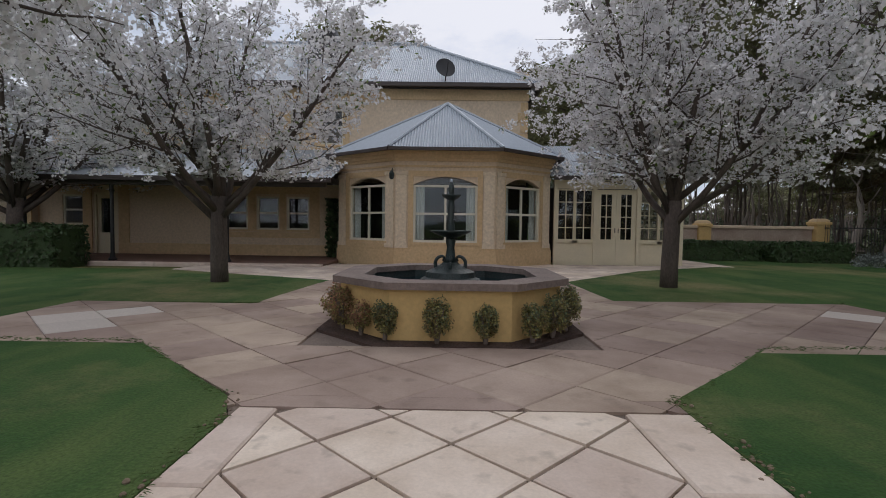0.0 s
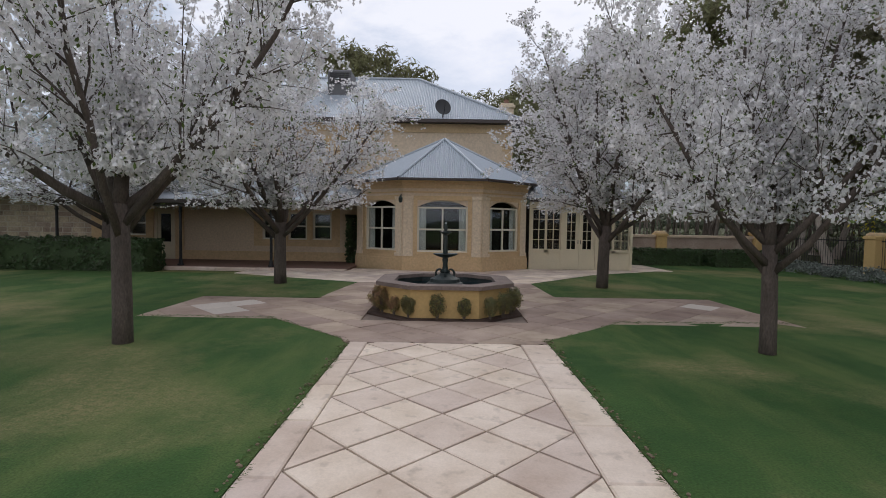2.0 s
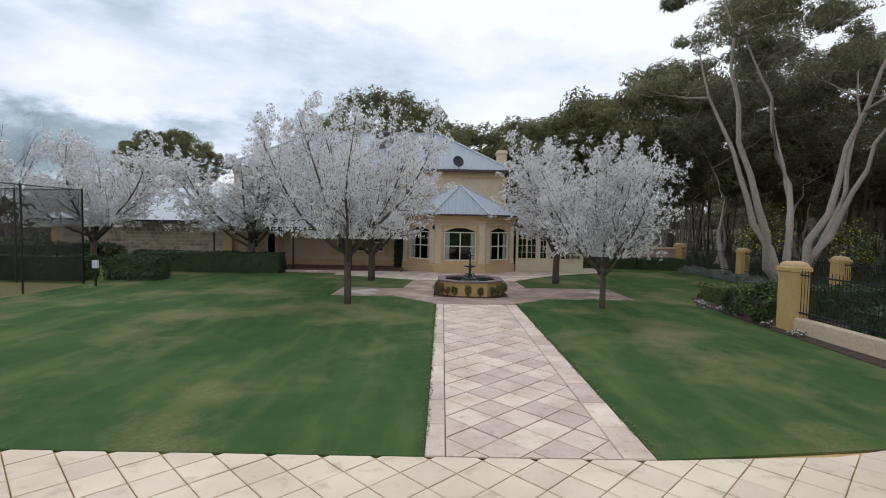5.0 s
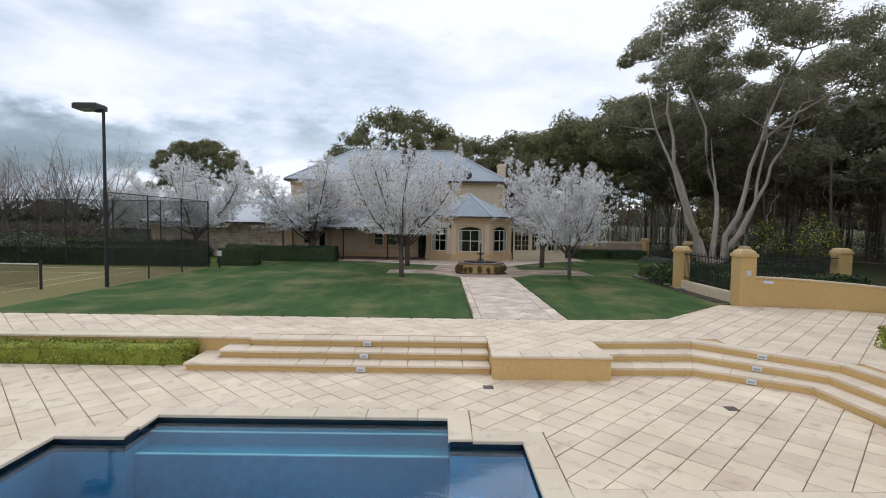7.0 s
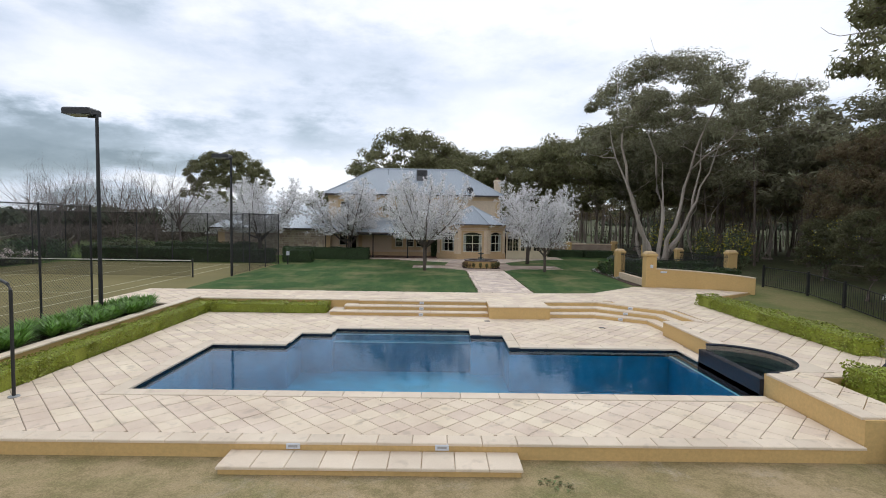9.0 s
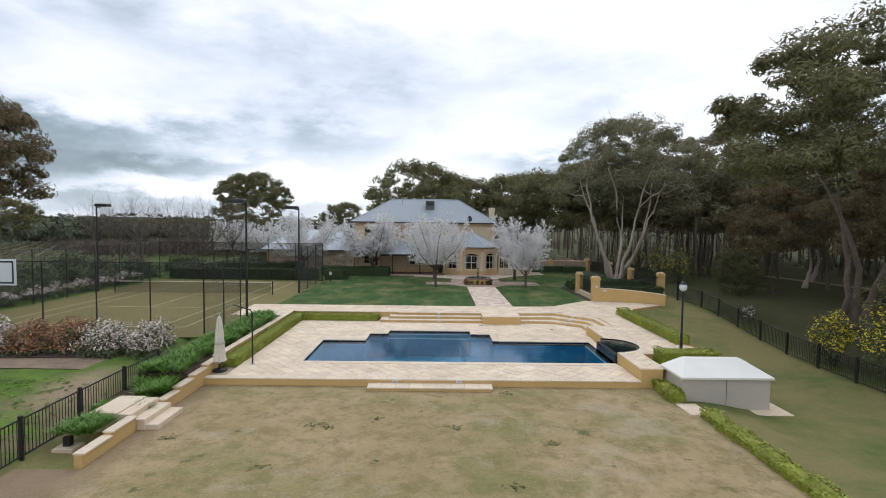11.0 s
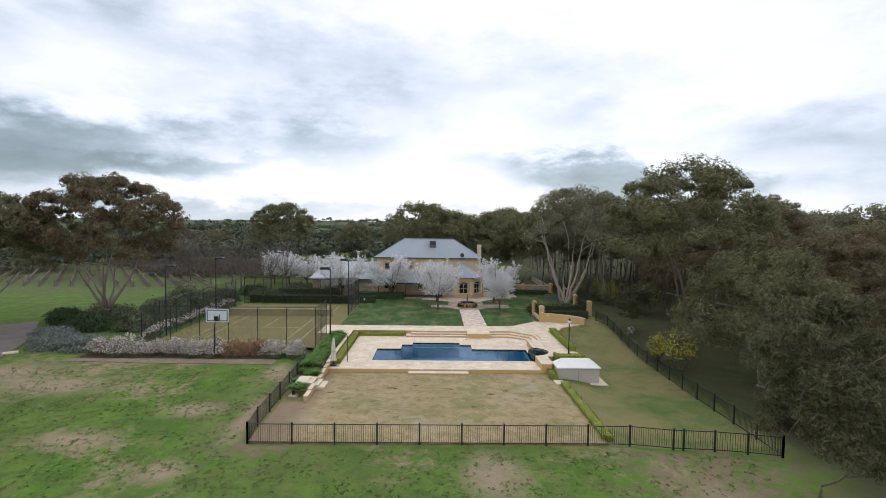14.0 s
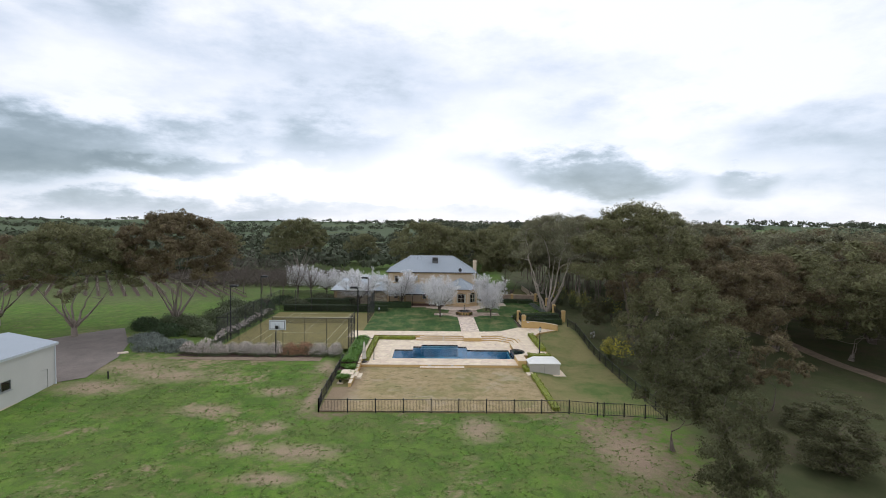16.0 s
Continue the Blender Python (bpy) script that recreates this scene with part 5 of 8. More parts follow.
sheet("roof_sheet", [(3.4, 15.4, 2.66), (7.75, 15.4, 2.66), (6.2, 18.24, 4.0), (3.4, 18.24, 4.0)], (1, 0, 0), room)
sheet("roof_sheet", [(7.75, 15.4, 2.66), (7.75, 19.5, 2.66), (6.2, 18.24, 4.0)], (0, 1, 0), room)
part("gutter", Geo().wall([(3.5, 15.36), (7.75, 15.36)], 0.12, 2.54, 2.66), M_GUTTER, room)

# roof equipment
dish = thing("satellite_dish", "dark satellite dish on the eave", "satellite dish", (0.2, 17.85, 6.0))
part("mast", Geo().tube([(0.2, 17.95, 6.02), (0.2, 17.9, 6.45)], [0.03, 0.03], 6), M_BLACK, dish)
dg = Geo()
dm = Matrix.Translation((0.2, 17.72, 6.52)) @ pose(0, 0, 0, 70, 0, 15)
dg.v.append(tuple(dm @ Vector((0, 0, -0.06))))
for k in range(1, 5):
    for i in range(20):
        a = 2 * math.pi * i / 20
        r = 0.085 * k
        dg.v.append(tuple(dm @ Vector((r * math.cos(a), r * 1.08 * math.sin(a), -0.06 + 0.55 * r * r))))
dg.f = [(0, 1 + i, 1 + (i + 1) % 20) for i in range(20)]
for k in range(3):
    dg.f += [(1 + k * 20 + i, 1 + (k + 1) * 20 + i, 1 + (k + 1) * 20 + (i + 1) % 20, 1 + k * 20 + (i + 1) % 20) for i in range(20)]
part("reflector", dg, M_BLACK, dish, smooth=True)
part("feed_arm", Geo().tube([tuple(dm @ Vector((0, -0.36, 0.0))), tuple(dm @ Vector((0, -0.05, 0.36)))], [0.015, 0.015], 6), M_BLACK, dish)
cool = thing("roof_cooler", "grey evaporative cooler box standing on the roof", "air cooler", (-4.65, 20.6, 7.6))
part("cabinet", Geo().chamfer_box(-5.2, -4.1, 20.2, 21.3, 7.5, 8.75, 0.06), M_COOLER, cool)
lou = Geo()
for k in range(6):
    lou.box(-5.1, -4.2, 20.17, 20.198, 8.1 + 0.09 * k, 8.15 + 0.09 * k)
part("louvre", lou, M_BLACK, cool)
part("base", Geo().box(-5.05, -4.25, 20.3, 21.2, 7.2, 7.5), M_COOLER, cool)
chim = thing("chimney", "tall cream rendered chimney with corbelled top", "chimney", (3.6, 23.5, 0))
part("chimney_shaft", Geo().box(3.18, 3.84, 23.1, 23.9, 0, 7.8), M_PILASTER, chim)
part("cap", Geo().box(3.1, 3.92, 23.02, 23.98, 7.8, 7.92).box(3.18, 3.84, 23.1, 23.9, 7.92, 8.04), M_PILASTER, chim)
part("pot", Geo().lathe(3.5, 23.55, [(0.14, 8.04), (0.12, 8.26), (0.15, 8.3)], 12), M_BRICKRED, chim)
vent = thing("roof_vent", "small grey roof vent pipe", "vent", (-8.2, 21.3, 8.3))
part("pipe", Geo().lathe(-8.2, 21.3, [(0.05, 8.1), (0.05, 8.75), (0.1, 8.76), (0.1, 8.85)], 10), M_ROOF, vent)

# stone wing
wing = thing("stone_wing", "low stone wing with grey corrugated gable roof", "house wing", (-19.5, 22, 0))
WY = 16.7
part("wall", Geo().box(-24.0, -13.3, WY, WY + 0.25, -0.05, 2.6), M_MORTAR, wing, "pale mortar bed of the stone wall")
for x0, x1, y0, y1 in ((-24.0, -23.7, WY + 0.252, 27.0), (-13.55, -13.3, WY + 0.252, 18.2), (-23.7, -16.4, 26.7, 27.0)):
    part("wall", Geo().box(x0, x1, y0, y1, -0.05, 2.6), M_HOUSE, wing)
part("quoin", Geo().box(-24.03, -23.4, WY - 0.05, WY - 0.002, -0.05, 2.6), M_QUOIN, wing)
part("quoin", Geo().box(-13.8, -13.27, WY - 0.05, WY - 0.002, -0.05, 2.6), M_QUOIN, wing)
# coursed field stones standing proud of the mortar
rs = random.Random(90)
zc = 0.0
while zc < 2.5:
    hc, xs = rs.uniform(0.16, 0.26), -23.38
    while xs < -13.85:
        wc = min(rs.uniform(0.25, 0.62), -13.82 - xs)
        q = [(xs + rs.uniform(0.01, 0.03), zc + rs.uniform(0.008, 0.02)), (xs + wc - rs.uniform(0.01, 0.03), zc + rs.uniform(0.008, 0.02)), (xs + wc - rs.uniform(0.01, 0.04), min(2.58, zc + hc - rs.uniform(0.008, 0.02))), (xs + rs.uniform(0.01, 0.04), min(2.58, zc + hc - rs.uniform(0.008, 0.02)))]
        dp, cxs, czs = rs.uniform(0.012, 0.035), xs + wc / 2, zc + hc / 2
        vs = [(x, WY - 0.001, z) for x, z in q] + [(cxs + (x - cxs) * 0.93, WY - dp, czs + (z - czs) * 0.88) for x, z in q]
        part("stone", Geo().add(vs, [(4, 5, 6, 7), (0, 1, 5, 4), (1, 2, 6, 5), (2, 3, 7, 6), (3, 0, 4, 7)]), M_STONE, wing)
        xs += wc
    zc += hc
sheet("roof_sheet", [(-24.6, WY - 0.6, 2.6), (-13.0, WY - 0.6, 2.6), (-13.0, 22.8, 4.9), (-22.5, 22.8, 4.9)], (1, 0, 0), wing)
sheet("roof_sheet", [(-24.6, 27.6, 2.6), (-14.3, 27.6, 2.6), (-14.3, 22.8, 4.9), (-22.5, 22.8, 4.9)], (1, 0, 0), wing)
sheet("roof_sheet", [(-24.6, WY - 0.6, 2.6), (-24.6, 27.6, 2.6), (-22.5, 22.8, 4.9)], (0, 1, 0), wing)
part("gutter", Geo().wall([(-24.6, WY - 0.65), (-13.0, WY - 0.65)], 0.12, 2.48, 2.6), M_GUTTER, wing)
# ---- garden walls, piers and fences ----
def pier(x, y, h, w=0.5, z0=-0.1):
    t = thing("gate_pier", "ochre rendered pier with domed cap", "pier", (x, y, z0), group="garden piers")
    a = w / 2
    lpart("shaft", Geo().chamfer_box(-a, a, -a, a, 0, h - 0.28, 0.02), M_RENDER, t)
    lpart("collar", Geo().chamfer_box(-a - 0.04, a + 0.04, -a - 0.04, a + 0.04, h - 0.28, h - 0.16, 0.02), M_RENDER, t)
    g = Geo()
    for k, (s, z) in enumerate(((1.0, 0), (0.97, 0.05), (0.85, 0.10), (0.6, 0.14))):
        b = (a - 0.01) * s
        g.v += [(-b, -b, h - 0.16 + z), (b, -b, h - 0.16 + z), (b, b, h - 0.16 + z), (-b, b, h - 0.16 + z)]
    g.f = [(4 * k + i, 4 * k + (i + 1) % 4, 4 * k + 4 + (i + 1) % 4, 4 * k + 4 + i) for k in range(3) for i in range(4)] + [(12, 13, 14, 15)]
    lpart("cap", g, M_QUOIN, t)
    return t


PIERS = [(8.72, 0.22, 1.95, 0.5), (8.72, -4.25, 2.05, 0.55), (16.0, 0.55, 1.95, 0.55), (16.3, 8.1, 1.7, 0.5), (16.8, 15.8, 1.7, 0.5), (15.8, 21.4, 1.75, 0.55)]
for x, y, h, w in PIERS:
    pier(x, y, h, w, min(0.0, ground_z(x, y)) - 0.02)
pier(11.0, 21.45, 1.62, 0.5, -0.08)


def iron_fence(a, b, z0, z1, base=True, step=0.11, name="iron_fence"):
    l = math.dist(a, b)
    ang = math.degrees(math.atan2(b[1] - a[1], b[0] - a[0]))
    t = thing(name, "black iron railing between ochre piers", "fence", (a[0], a[1], 0), group="garden railings", turn=ang)
    for z in (z0 + 0.12, z1 - 0.06):
        lpart("rail", Geo().box(0.26, l - 0.26, -0.02, 0.02, z, z + 0.04), M_BLACK, t)
    k = int((l - 0.5) / step)
    bar = Geo().tube([(0, 0, z0 + 0.03), (0, 0, z1 + 0.06), (0, 0, z1 + 0.11)], [0.009, 0.009, 0.002], 5).mesh("baluster", M_BLACK)
    for i in range(k):
        o = lpart("baluster", bar, None, t)
        o.matrix_basis = pose(0.3 + (l - 0.6) * i / max(1, k - 1), 0, 0)
    if base:
        lpart("base_wall", Geo().chamfer_box(0.25, l - 0.25, -0.12, 0.12, -0.15, z0, 0.02), M_HOUSE, t, "low rendered base wall")


iron_fence((8.72, -4.25), (8.72, 0.22), 0.38, 1.55)
iron_fence((8.72, -4.25), (16.0, 0.55), 0.2, 1.45, False)
iron_fence((16.0, 0.55), (16.3, 8.1), 0.1, 1.3, False)
iron_fence((16.3, 8.1), (16.8, 15.8), 0.1, 1.3, False)
iron_fence((16.8, 15.8), (15.8, 21.4), 0.1, 1.3, False)
cw = thing("curved_wall", "curving ochre rendered wall with pale capping", "wall", (11, -5, 0), kind="structure")
CL = [(8.98, -4.38), (10.0, -4.5), (11.0, -4.72), (12.0, -5.05), (12.9, -5.5), (13.5, -5.95)]
part("render", Geo().wall(CL, 0.28, -0.9, [0.98, 0.95, 0.9, 0.84, 0.77, 0.7]), M_RENDER, cw)
g = Geo().wall(CL, 0.34, 0.0, 0.0)
zt = [0.98, 0.95, 0.9, 0.84, 0.77, 0.7]
cap = Geo()
for i in range(5):
    vs = g.v[i * 8:i * 8 + 4]
    za = [zt[i], zt[i], zt[i + 1], zt[i + 1]]
    cap.add([(v[0], v[1], z + 0.002) for v, z in zip(vs, za)] + [(v[0], v[1], z + 0.045) for v, z in zip(vs, za)], [(3, 2, 1, 0), (4, 5, 6, 7), (0, 1, 5, 4), (1, 2, 6, 5), (2, 3, 7, 6), (3, 0, 4, 7)])
part("capping", cap, M_HOUSE, cw, "pale capping")
sb = thing("wall_switch", "white switch box on the gate pier", "switch box", (8.72, -4.54, 1.05))
lpart("box", Geo().chamfer_box(-0.07, 0.07, -0.04, 0.02, 0, 0.18, 0.01), M_PLASTIC, sb)
sb = thing("wall_lamp", "white bulkhead lamp on the curved wall", "lamp", (9.35, -4.60, 0.8))
lpart("box", Geo().chamfer_box(-0.16, 0.16, -0.06, 0.04, 0, 0.09, 0.015), M_PLASTIC, sb)

# far garden wall of pale stone
fwl = thing("garden_wall", "pale coursed stone garden wall with capping", "wall", (12, 21.6, 0), kind="structure")
part("stonework", Geo().box(8.0, 15.5, 21.35, 21.6, -0.1, 1.2), M_STONE, fwl)
part("capping", Geo().chamfer_box(7.95, 15.55, 21.28, 21.67, 1.2, 1.32, 0.02), M_HOUSE, fwl)
part("stonework", Geo().box(16.1, 16.3, 21.7, 40, -0.3, 0.9), M_STONE, fwl)


# ---- black pool fence ----
def fence_run(label, pts, gate=None):
    """A run of black tubular fence over the land: a post at each point, rails and thin bars between."""
    f = thing("pool_fence", label, "fence", (pts[0][0], pts[0][1], ground_z(*pts[0])), group="pool fence")
    for (x, y) in pts:
        z = ground_z(x, y)
        part("post", Geo().chamfer_box(x - 0.045, x + 0.045, y - 0.045, y + 0.045, z - 0.3, z + 1.26, 0.01), M_BLACK, f)
    bars = Geo()
    for n, (a, b) in enumerate(zip(pts, pts[1:])):
        l = math.dist(a, b)
        dx, dy = (b[0] - a[0]) / l, (b[1] - a[1]) / l
        za, zb = ground_z(*a), ground_z(*b)
        for h in (0.1, 1.13):
            p, q = [], []
            for (x, y), z, s in ((a, za, 0.05), (b, zb, -0.05)):
                for w in (-0.018, 0.018):
                    p.append((x + dx * s - dy * w, y + dy * s + dx * w, z + h))
            p = [p[0], p[2], p[3], p[1]]
            part("rail" if n != gate else "gate_rail", Geo().add(p + [(x, y, z + 0.04) for x, y, z in p], [(3, 2, 1, 0), (4, 5, 6, 7), (0, 1, 5, 4), (1, 2, 6, 5), (2, 3, 7, 6), (3, 0, 4, 7)]), M_BLACK, f)
        k = int(l / 0.125)
        for i in range(1, k):
            t = i / k
            x, y, z = a[0] + (b[0] - a[0]) * t, a[1] + (b[1] - a[1]) * t, za + (zb - za) * t
            bars.box(x - 0.008, x + 0.008, y - 0.008, y + 0.008, z + 0.13, z + 1.14)
    tagged(part("baluster", bars, M_BLACK, f), kind="stuff")


fence_run("black tubular steel pool fence across the lower lawn", [(-14.75, -36.15)] + [(-12.25 + 2.4 * i, -36.15) for i in range(0, 9)] + [(9.35, -36.4), (9.9, -36.45), (11.6, -36.6), (13.3, -36.9), (15.0, -37.3)], gate=10)
fence_run("black tubular steel pool fence beside the paddock", [(-14.75, -36.15)] + [(-14.95 - 0.04 * i, -36.15 + 2.33 * i) for i in range(1, 7)])
fence_run("black tubular steel pool fence along the wood", [(15.0 + 0.085 * i, -37.3 + 2.4 * i) for i in range(0, 14)] + [(15.7, -3.2)])

# ---- tennis court ----
CZ = 0.0
solid("tennis_court", Geo().prism([(-31.2, -17.8), (-15.3, -17.8), (-15.3, -11.6), (-16.6, -11.6), (-16.6, -7.4), (-15.0, -7.4), (-15.0, 6.8), (-31.2, 6.8)], -0.06, CZ), M_COURT, "olive-green synthetic turf tennis court", "tennis court", "structure")
lines = thing("court_marking", "pale painted tennis court lines", "court line", (-23, -5, 0), kind="structure")
LX0, LX1, LY0, LY1, NY = -28.5, -17.5, -15.5, 5.6, -2.75
for x0, x1, y0, y1 in ((LX0, LX1, LY0, LY0 + 0.08), (LX0, LX1, LY1 - 0.08, LY1), (LX0, LX0 + 0.06, LY0, LY1), (LX1 - 0.06, LX1, LY0, LY1), (LX0 + 1.37, LX0 + 1.43, LY0, LY1),
                       (LX1 - 1.43, LX1 - 1.37, LY0, LY1), (LX0 + 1.4, LX1 - 1.4, NY - 6.4, NY - 6.34), (LX0 + 1.4, LX1 - 1.4, NY + 6.0, NY + 6.06), (-23.03, -22.97, NY - 6.4, NY + 6.0)):
    part("line", Geo().box(x0, x1, y0, y1, CZ - 0.001, CZ + 0.004), M_LINE, lines)
net = thing("tennis_net", "dark tennis net with white band between posts", "tennis net", (-23, NY, 0))
part("mesh", Geo().box(-29.4, -17.0, NY - 0.004, NY + 0.004, 0.06, 0.93), M_NET, net)
part("band", Geo().box(-29.4, -17.0, NY - 0.015, NY + 0.015, 0.935, 0.985), M_CANVAS, net, "white head band")
for x in (-29.5, -16.9):
    part("post", Geo().lathe(x, NY, [(0.05, 0.0), (0.05, 1.05), (0.02, 1.08)], 10), M_BLACK, net)
cf = thing("court_fence", "tall black chain-mesh court fence on posts", "fence", (-23, -17.8, 0))


def mesh_run(a, b, h, step=2.9, weave=None):
    l = math.dist(a, b)
    k = max(1, round(l / step))
    pts = [(a[0] + (b[0] - a[0]) * i / k, a[1] + (b[1] - a[1]) * i / k) for i in range(k + 1)]
    for x, y in pts:
        part("post", Geo().lathe(x, y, [(0.035, -0.1), (0.035, h + 0.04), (0.01, h + 0.06)], 8), M_BLACK, cf)
    part("top_rail", Geo().tube([(a[0], a[1], h), (b[0], b[1], h)], [0.022, 0.022], 6), M_BLACK, cf)
    if weave:
        part("windbreak", Geo().wall([a, b], 0.004, 0.02, h - 0.03), weave, cf, "dark windbreak netting")
        return
    dx, dy, pitch, g = (b[0] - a[0]) / l, (b[1] - a[1]) / l, 0.11, Geo()
    lo, hi = 0.03, h - 0.02
    for sgn in (1, -1):
        u = -(hi - lo)
        while u < l:
            # a slanted wire from the ground line up, cut at the ends of the run
            u0, u1 = (u, u + hi - lo)
            c0, c1 = max(0.0, u0), min(l, u1)
            if c1 - c0 > 0.05:
                z0, z1 = (lo + c0 - u0, lo + c1 - u0) if sgn > 0 else (hi - (c0 - u0), hi - (c1 - u0))
                g.tube([(a[0] + dx * c0, a[1] + dy * c0, z0), (a[0] + dx * c1, a[1] + dy * c1, z1)], [0.0035, 0.0035], 3)
            u += pitch
    tagged(part("wire_mesh", g, M_BLACK, cf, "black woven wire mesh"), kind="stuff")


mesh_run((-31.3, -17.9), (-15.3, -17.9), 3.75)
mesh_run((-15.3, -17.9), (-15.3, -13.3), 3.75, 2.3)
mesh_run((-15.1, -1.8), (-15.1, 6.9), 3.75)
mesh_run((-31.3, 6.9), (-15.1, 6.9), 3.75, weave=M_SCREEN)
mesh_run((-31.3, -17.9), (-31.3, 6.9), 3.75, 3.1)


def court_light(x, y, h, side):
    t = thing("court_light", "tall dark steel court light with box head", "light pole", (x, y, 0), group="court lights")
    lpart("pole", Geo().tube([(0, 0, -0.1), (0, 0, h)], [0.075, 0.055], 10), M_BLACK, t)
    lpart("arm", Geo().box(min(0, side * 0.3), max(0, side * 0.3), -0.04, 0.04, h - 0.12, h - 0.04), M_BLACK, t)
    x0, x1 = sorted((side * 0.05, side * 1.0))
    lpart("head", Geo().chamfer_box(x0, x1, -0.32, 0.32, h - 0.03, h + 0.2, 0.05), M_BLACK, t)
    lpart("lens", Geo().box(x0 + 0.06, x1 - 0.06, -0.26, 0.26, h - 0.05, h - 0.031), M_GALV, t)


for x, y, s in ((-14.85, -13.5, -1), (-15.05, -1.8, -1), (-31.5, -13.3, 1), (-31.5, -1.8, 1)):
    court_light(x, y, 6.95, s)

hoop = thing("basketball_hoop", "white basketball backboard on a black post", "basketball hoop", (-23.05, -21.2, 0))
part("post", Geo().tube([(-23.05, -21.4, -0.2), (-23.05, -21.4, 2.7), (-23.05, -20.95, 3.4)], [0.07, 0.07, 0.05], 10), M_BLACK, hoop)
BX0, BX1, BY, BZ0, BZ1 = -24.0, -22.06, -20.9, 2.93, 4.08
part("board", Geo().chamfer_box(BX0, BX1, BY, BY + 0.05, BZ0, BZ1, 0.01), M_PLASTIC, hoop, "white backboard")
EDGE = 0.07
for x0, x1, z0, z1 in ((BX0 + 0.08, BX1 - 0.08, BZ0 + 0.08, BZ0 + 0.08 + EDGE), (BX0 + 0.08, BX1 - 0.08, BZ1 - 0.08 - EDGE, BZ1 - 0.08), (BX0 + 0.08, BX0 + 0.08 + EDGE, BZ0 + 0.08 + EDGE, BZ1 - 0.08 - EDGE), (BX1 - 0.08 - EDGE, BX1 - 0.08, BZ0 + 0.08 + EDGE, BZ1 - 0.08 - EDGE)):
    part("border", Geo().box(x0, x1, BY - 0.012, BY - 0.002, z0, z1), M_BLACK, hoop, "black painted border")
part("bracket", Geo().box(-23.3, -22.8, BY - 0.06, BY - 0.026, 3.15, 3.2).box(-23.3, -23.26, BY - 0.06, BY - 0.026, 3.2, 3.65).box(-22.84, -22.8, BY - 0.06, BY - 0.026, 3.2, 3.65).box(-23.2, -22.9, BY - 0.2, BY - 0.06, 3.1, 3.45), M_BLACK, hoop)
part("rim", Geo().tube([(-23.05 + 0.23 * math.cos(a), BY + 0.35 + 0.23 * math.sin(a), 3.15) for a in np.linspace(0, 2 * math.pi, 21)], [0.012] * 21, 6), M_RED, hoop)

# ---- things on the pool deck ----
um = thing("folded_umbrella", "tall folded cream canvas umbrella", "umbrella", (-12.85, -21.75, DECK_Z))
g, n = Geo(), 16
prof = [(0.03, 2.35), (0.09, 2.25), (0.16, 1.7), (0.2, 1.1), (0.24, 0.6), (0.29, 0.42)]
for r, z in prof:
    for i in range(n):
        a = 2 * math.pi * i / n
        rr = r * (1.0 if i % 2 else 0.72)
        g.v.append((rr * math.cos(a), rr * math.sin(a), z))
g.f = [(k * n + i, (k + 1) * n + i, (k + 1) * n + (i + 1) % n, k * n + (i + 1) % n) for k in range(5) for i in range(n)]
lpart("canopy", g, M_CANVAS, um, "gathered cream canvas")
lpart("pole", Geo().tube([(0, 0, 0), (0, 0, 2.45)], [0.025, 0.025], 8), M_GALV, um)
lpart("strap", Geo().lathe(0, 0, [(0.2, 1.15), (0.21, 1.2), (0.2, 1.25)], 14), M_CABINET, um)
lpart("base", Geo().lathe(0, 0, [(0.3, 0), (0.3, 0.06), (0.06, 0.1), (0.05, 0.3)], 14), M_BLACK, um)
sh = thing("umbrella_stand", "black cantilever post with short top arm", "post", (-11.85, -20.7, DECK_Z))
lpart("pole", Geo().tube([(0, 0, 0), (0, 0, 2.3), (-0.1, 0.05, 2.42), (-1.2, 0.9, 2.5)], [0.035, 0.035, 0.035, 0.03], 8), M_BLACK, sh)
lpart("base", Geo().lathe(0, 0, [(0.11, 0), (0.11, 0.02), (0.05, 0.03)], 12), M_GALV, sh)
la = thing("garden_lantern", "tall black garden lamp post with white globe", "lamp post", (7.85, -19.75, -0.03))
la.scale = (1.05, 1.05, 0.9)
lpart("post", Geo().lathe(0, 0, [(0.12, 0), (0.12, 0.15), (0.07, 0.25), (0.055, 0.9), (0.07, 0.95), (0.045, 1.0), (0.04, 3.1), (0.07, 3.15), (0.09, 3.2)], 12), M_BLACK, la)
lpart("globe", Geo().lathe(0, 0, [(0.06, 3.2), (0.15, 3.3), (0.17, 3.42), (0.14, 3.55), (0.05, 3.6)], 14), M_LAMPGLASS, la, "white globe", smooth=True)
lpart("finial", Geo().lathe(0, 0, [(0.16, 3.56), (0.12, 3.64), (0.02, 3.72), (0.01, 3.8)], 12), M_BLACK, la)
GZ = -1.22
cab = thing("pump_cabinet", "pale pool equipment cabinet with pitched cream lid", "pool cabinet", (7.6, -23.1, GZ))
part("plinth", Geo().chamfer_box(5.75, 9.85, -24.5, -22.1, GZ - 0.2, GZ + 0.05, 0.02), M_COPING, cab)
part("wall", Geo().box(5.85, 9.25, -23.98, -22.35, GZ + 0.05, 0.02), M_CABINET, cab)
lid = Geo()
b0 = [(5.75, -24.08), (9.35, -24.08), (9.35, -22.25), (5.75, -22.25)]
t0 = [(6.5, -22.85), (8.8, -22.85), (8.8, -22.5), (6.5, -22.5)]
lid.v = [(x, y, 0.022) for x, y in b0] + [(x, y, 0.1) for x, y in b0] + [(x, y, 0.5) for x, y in t0]
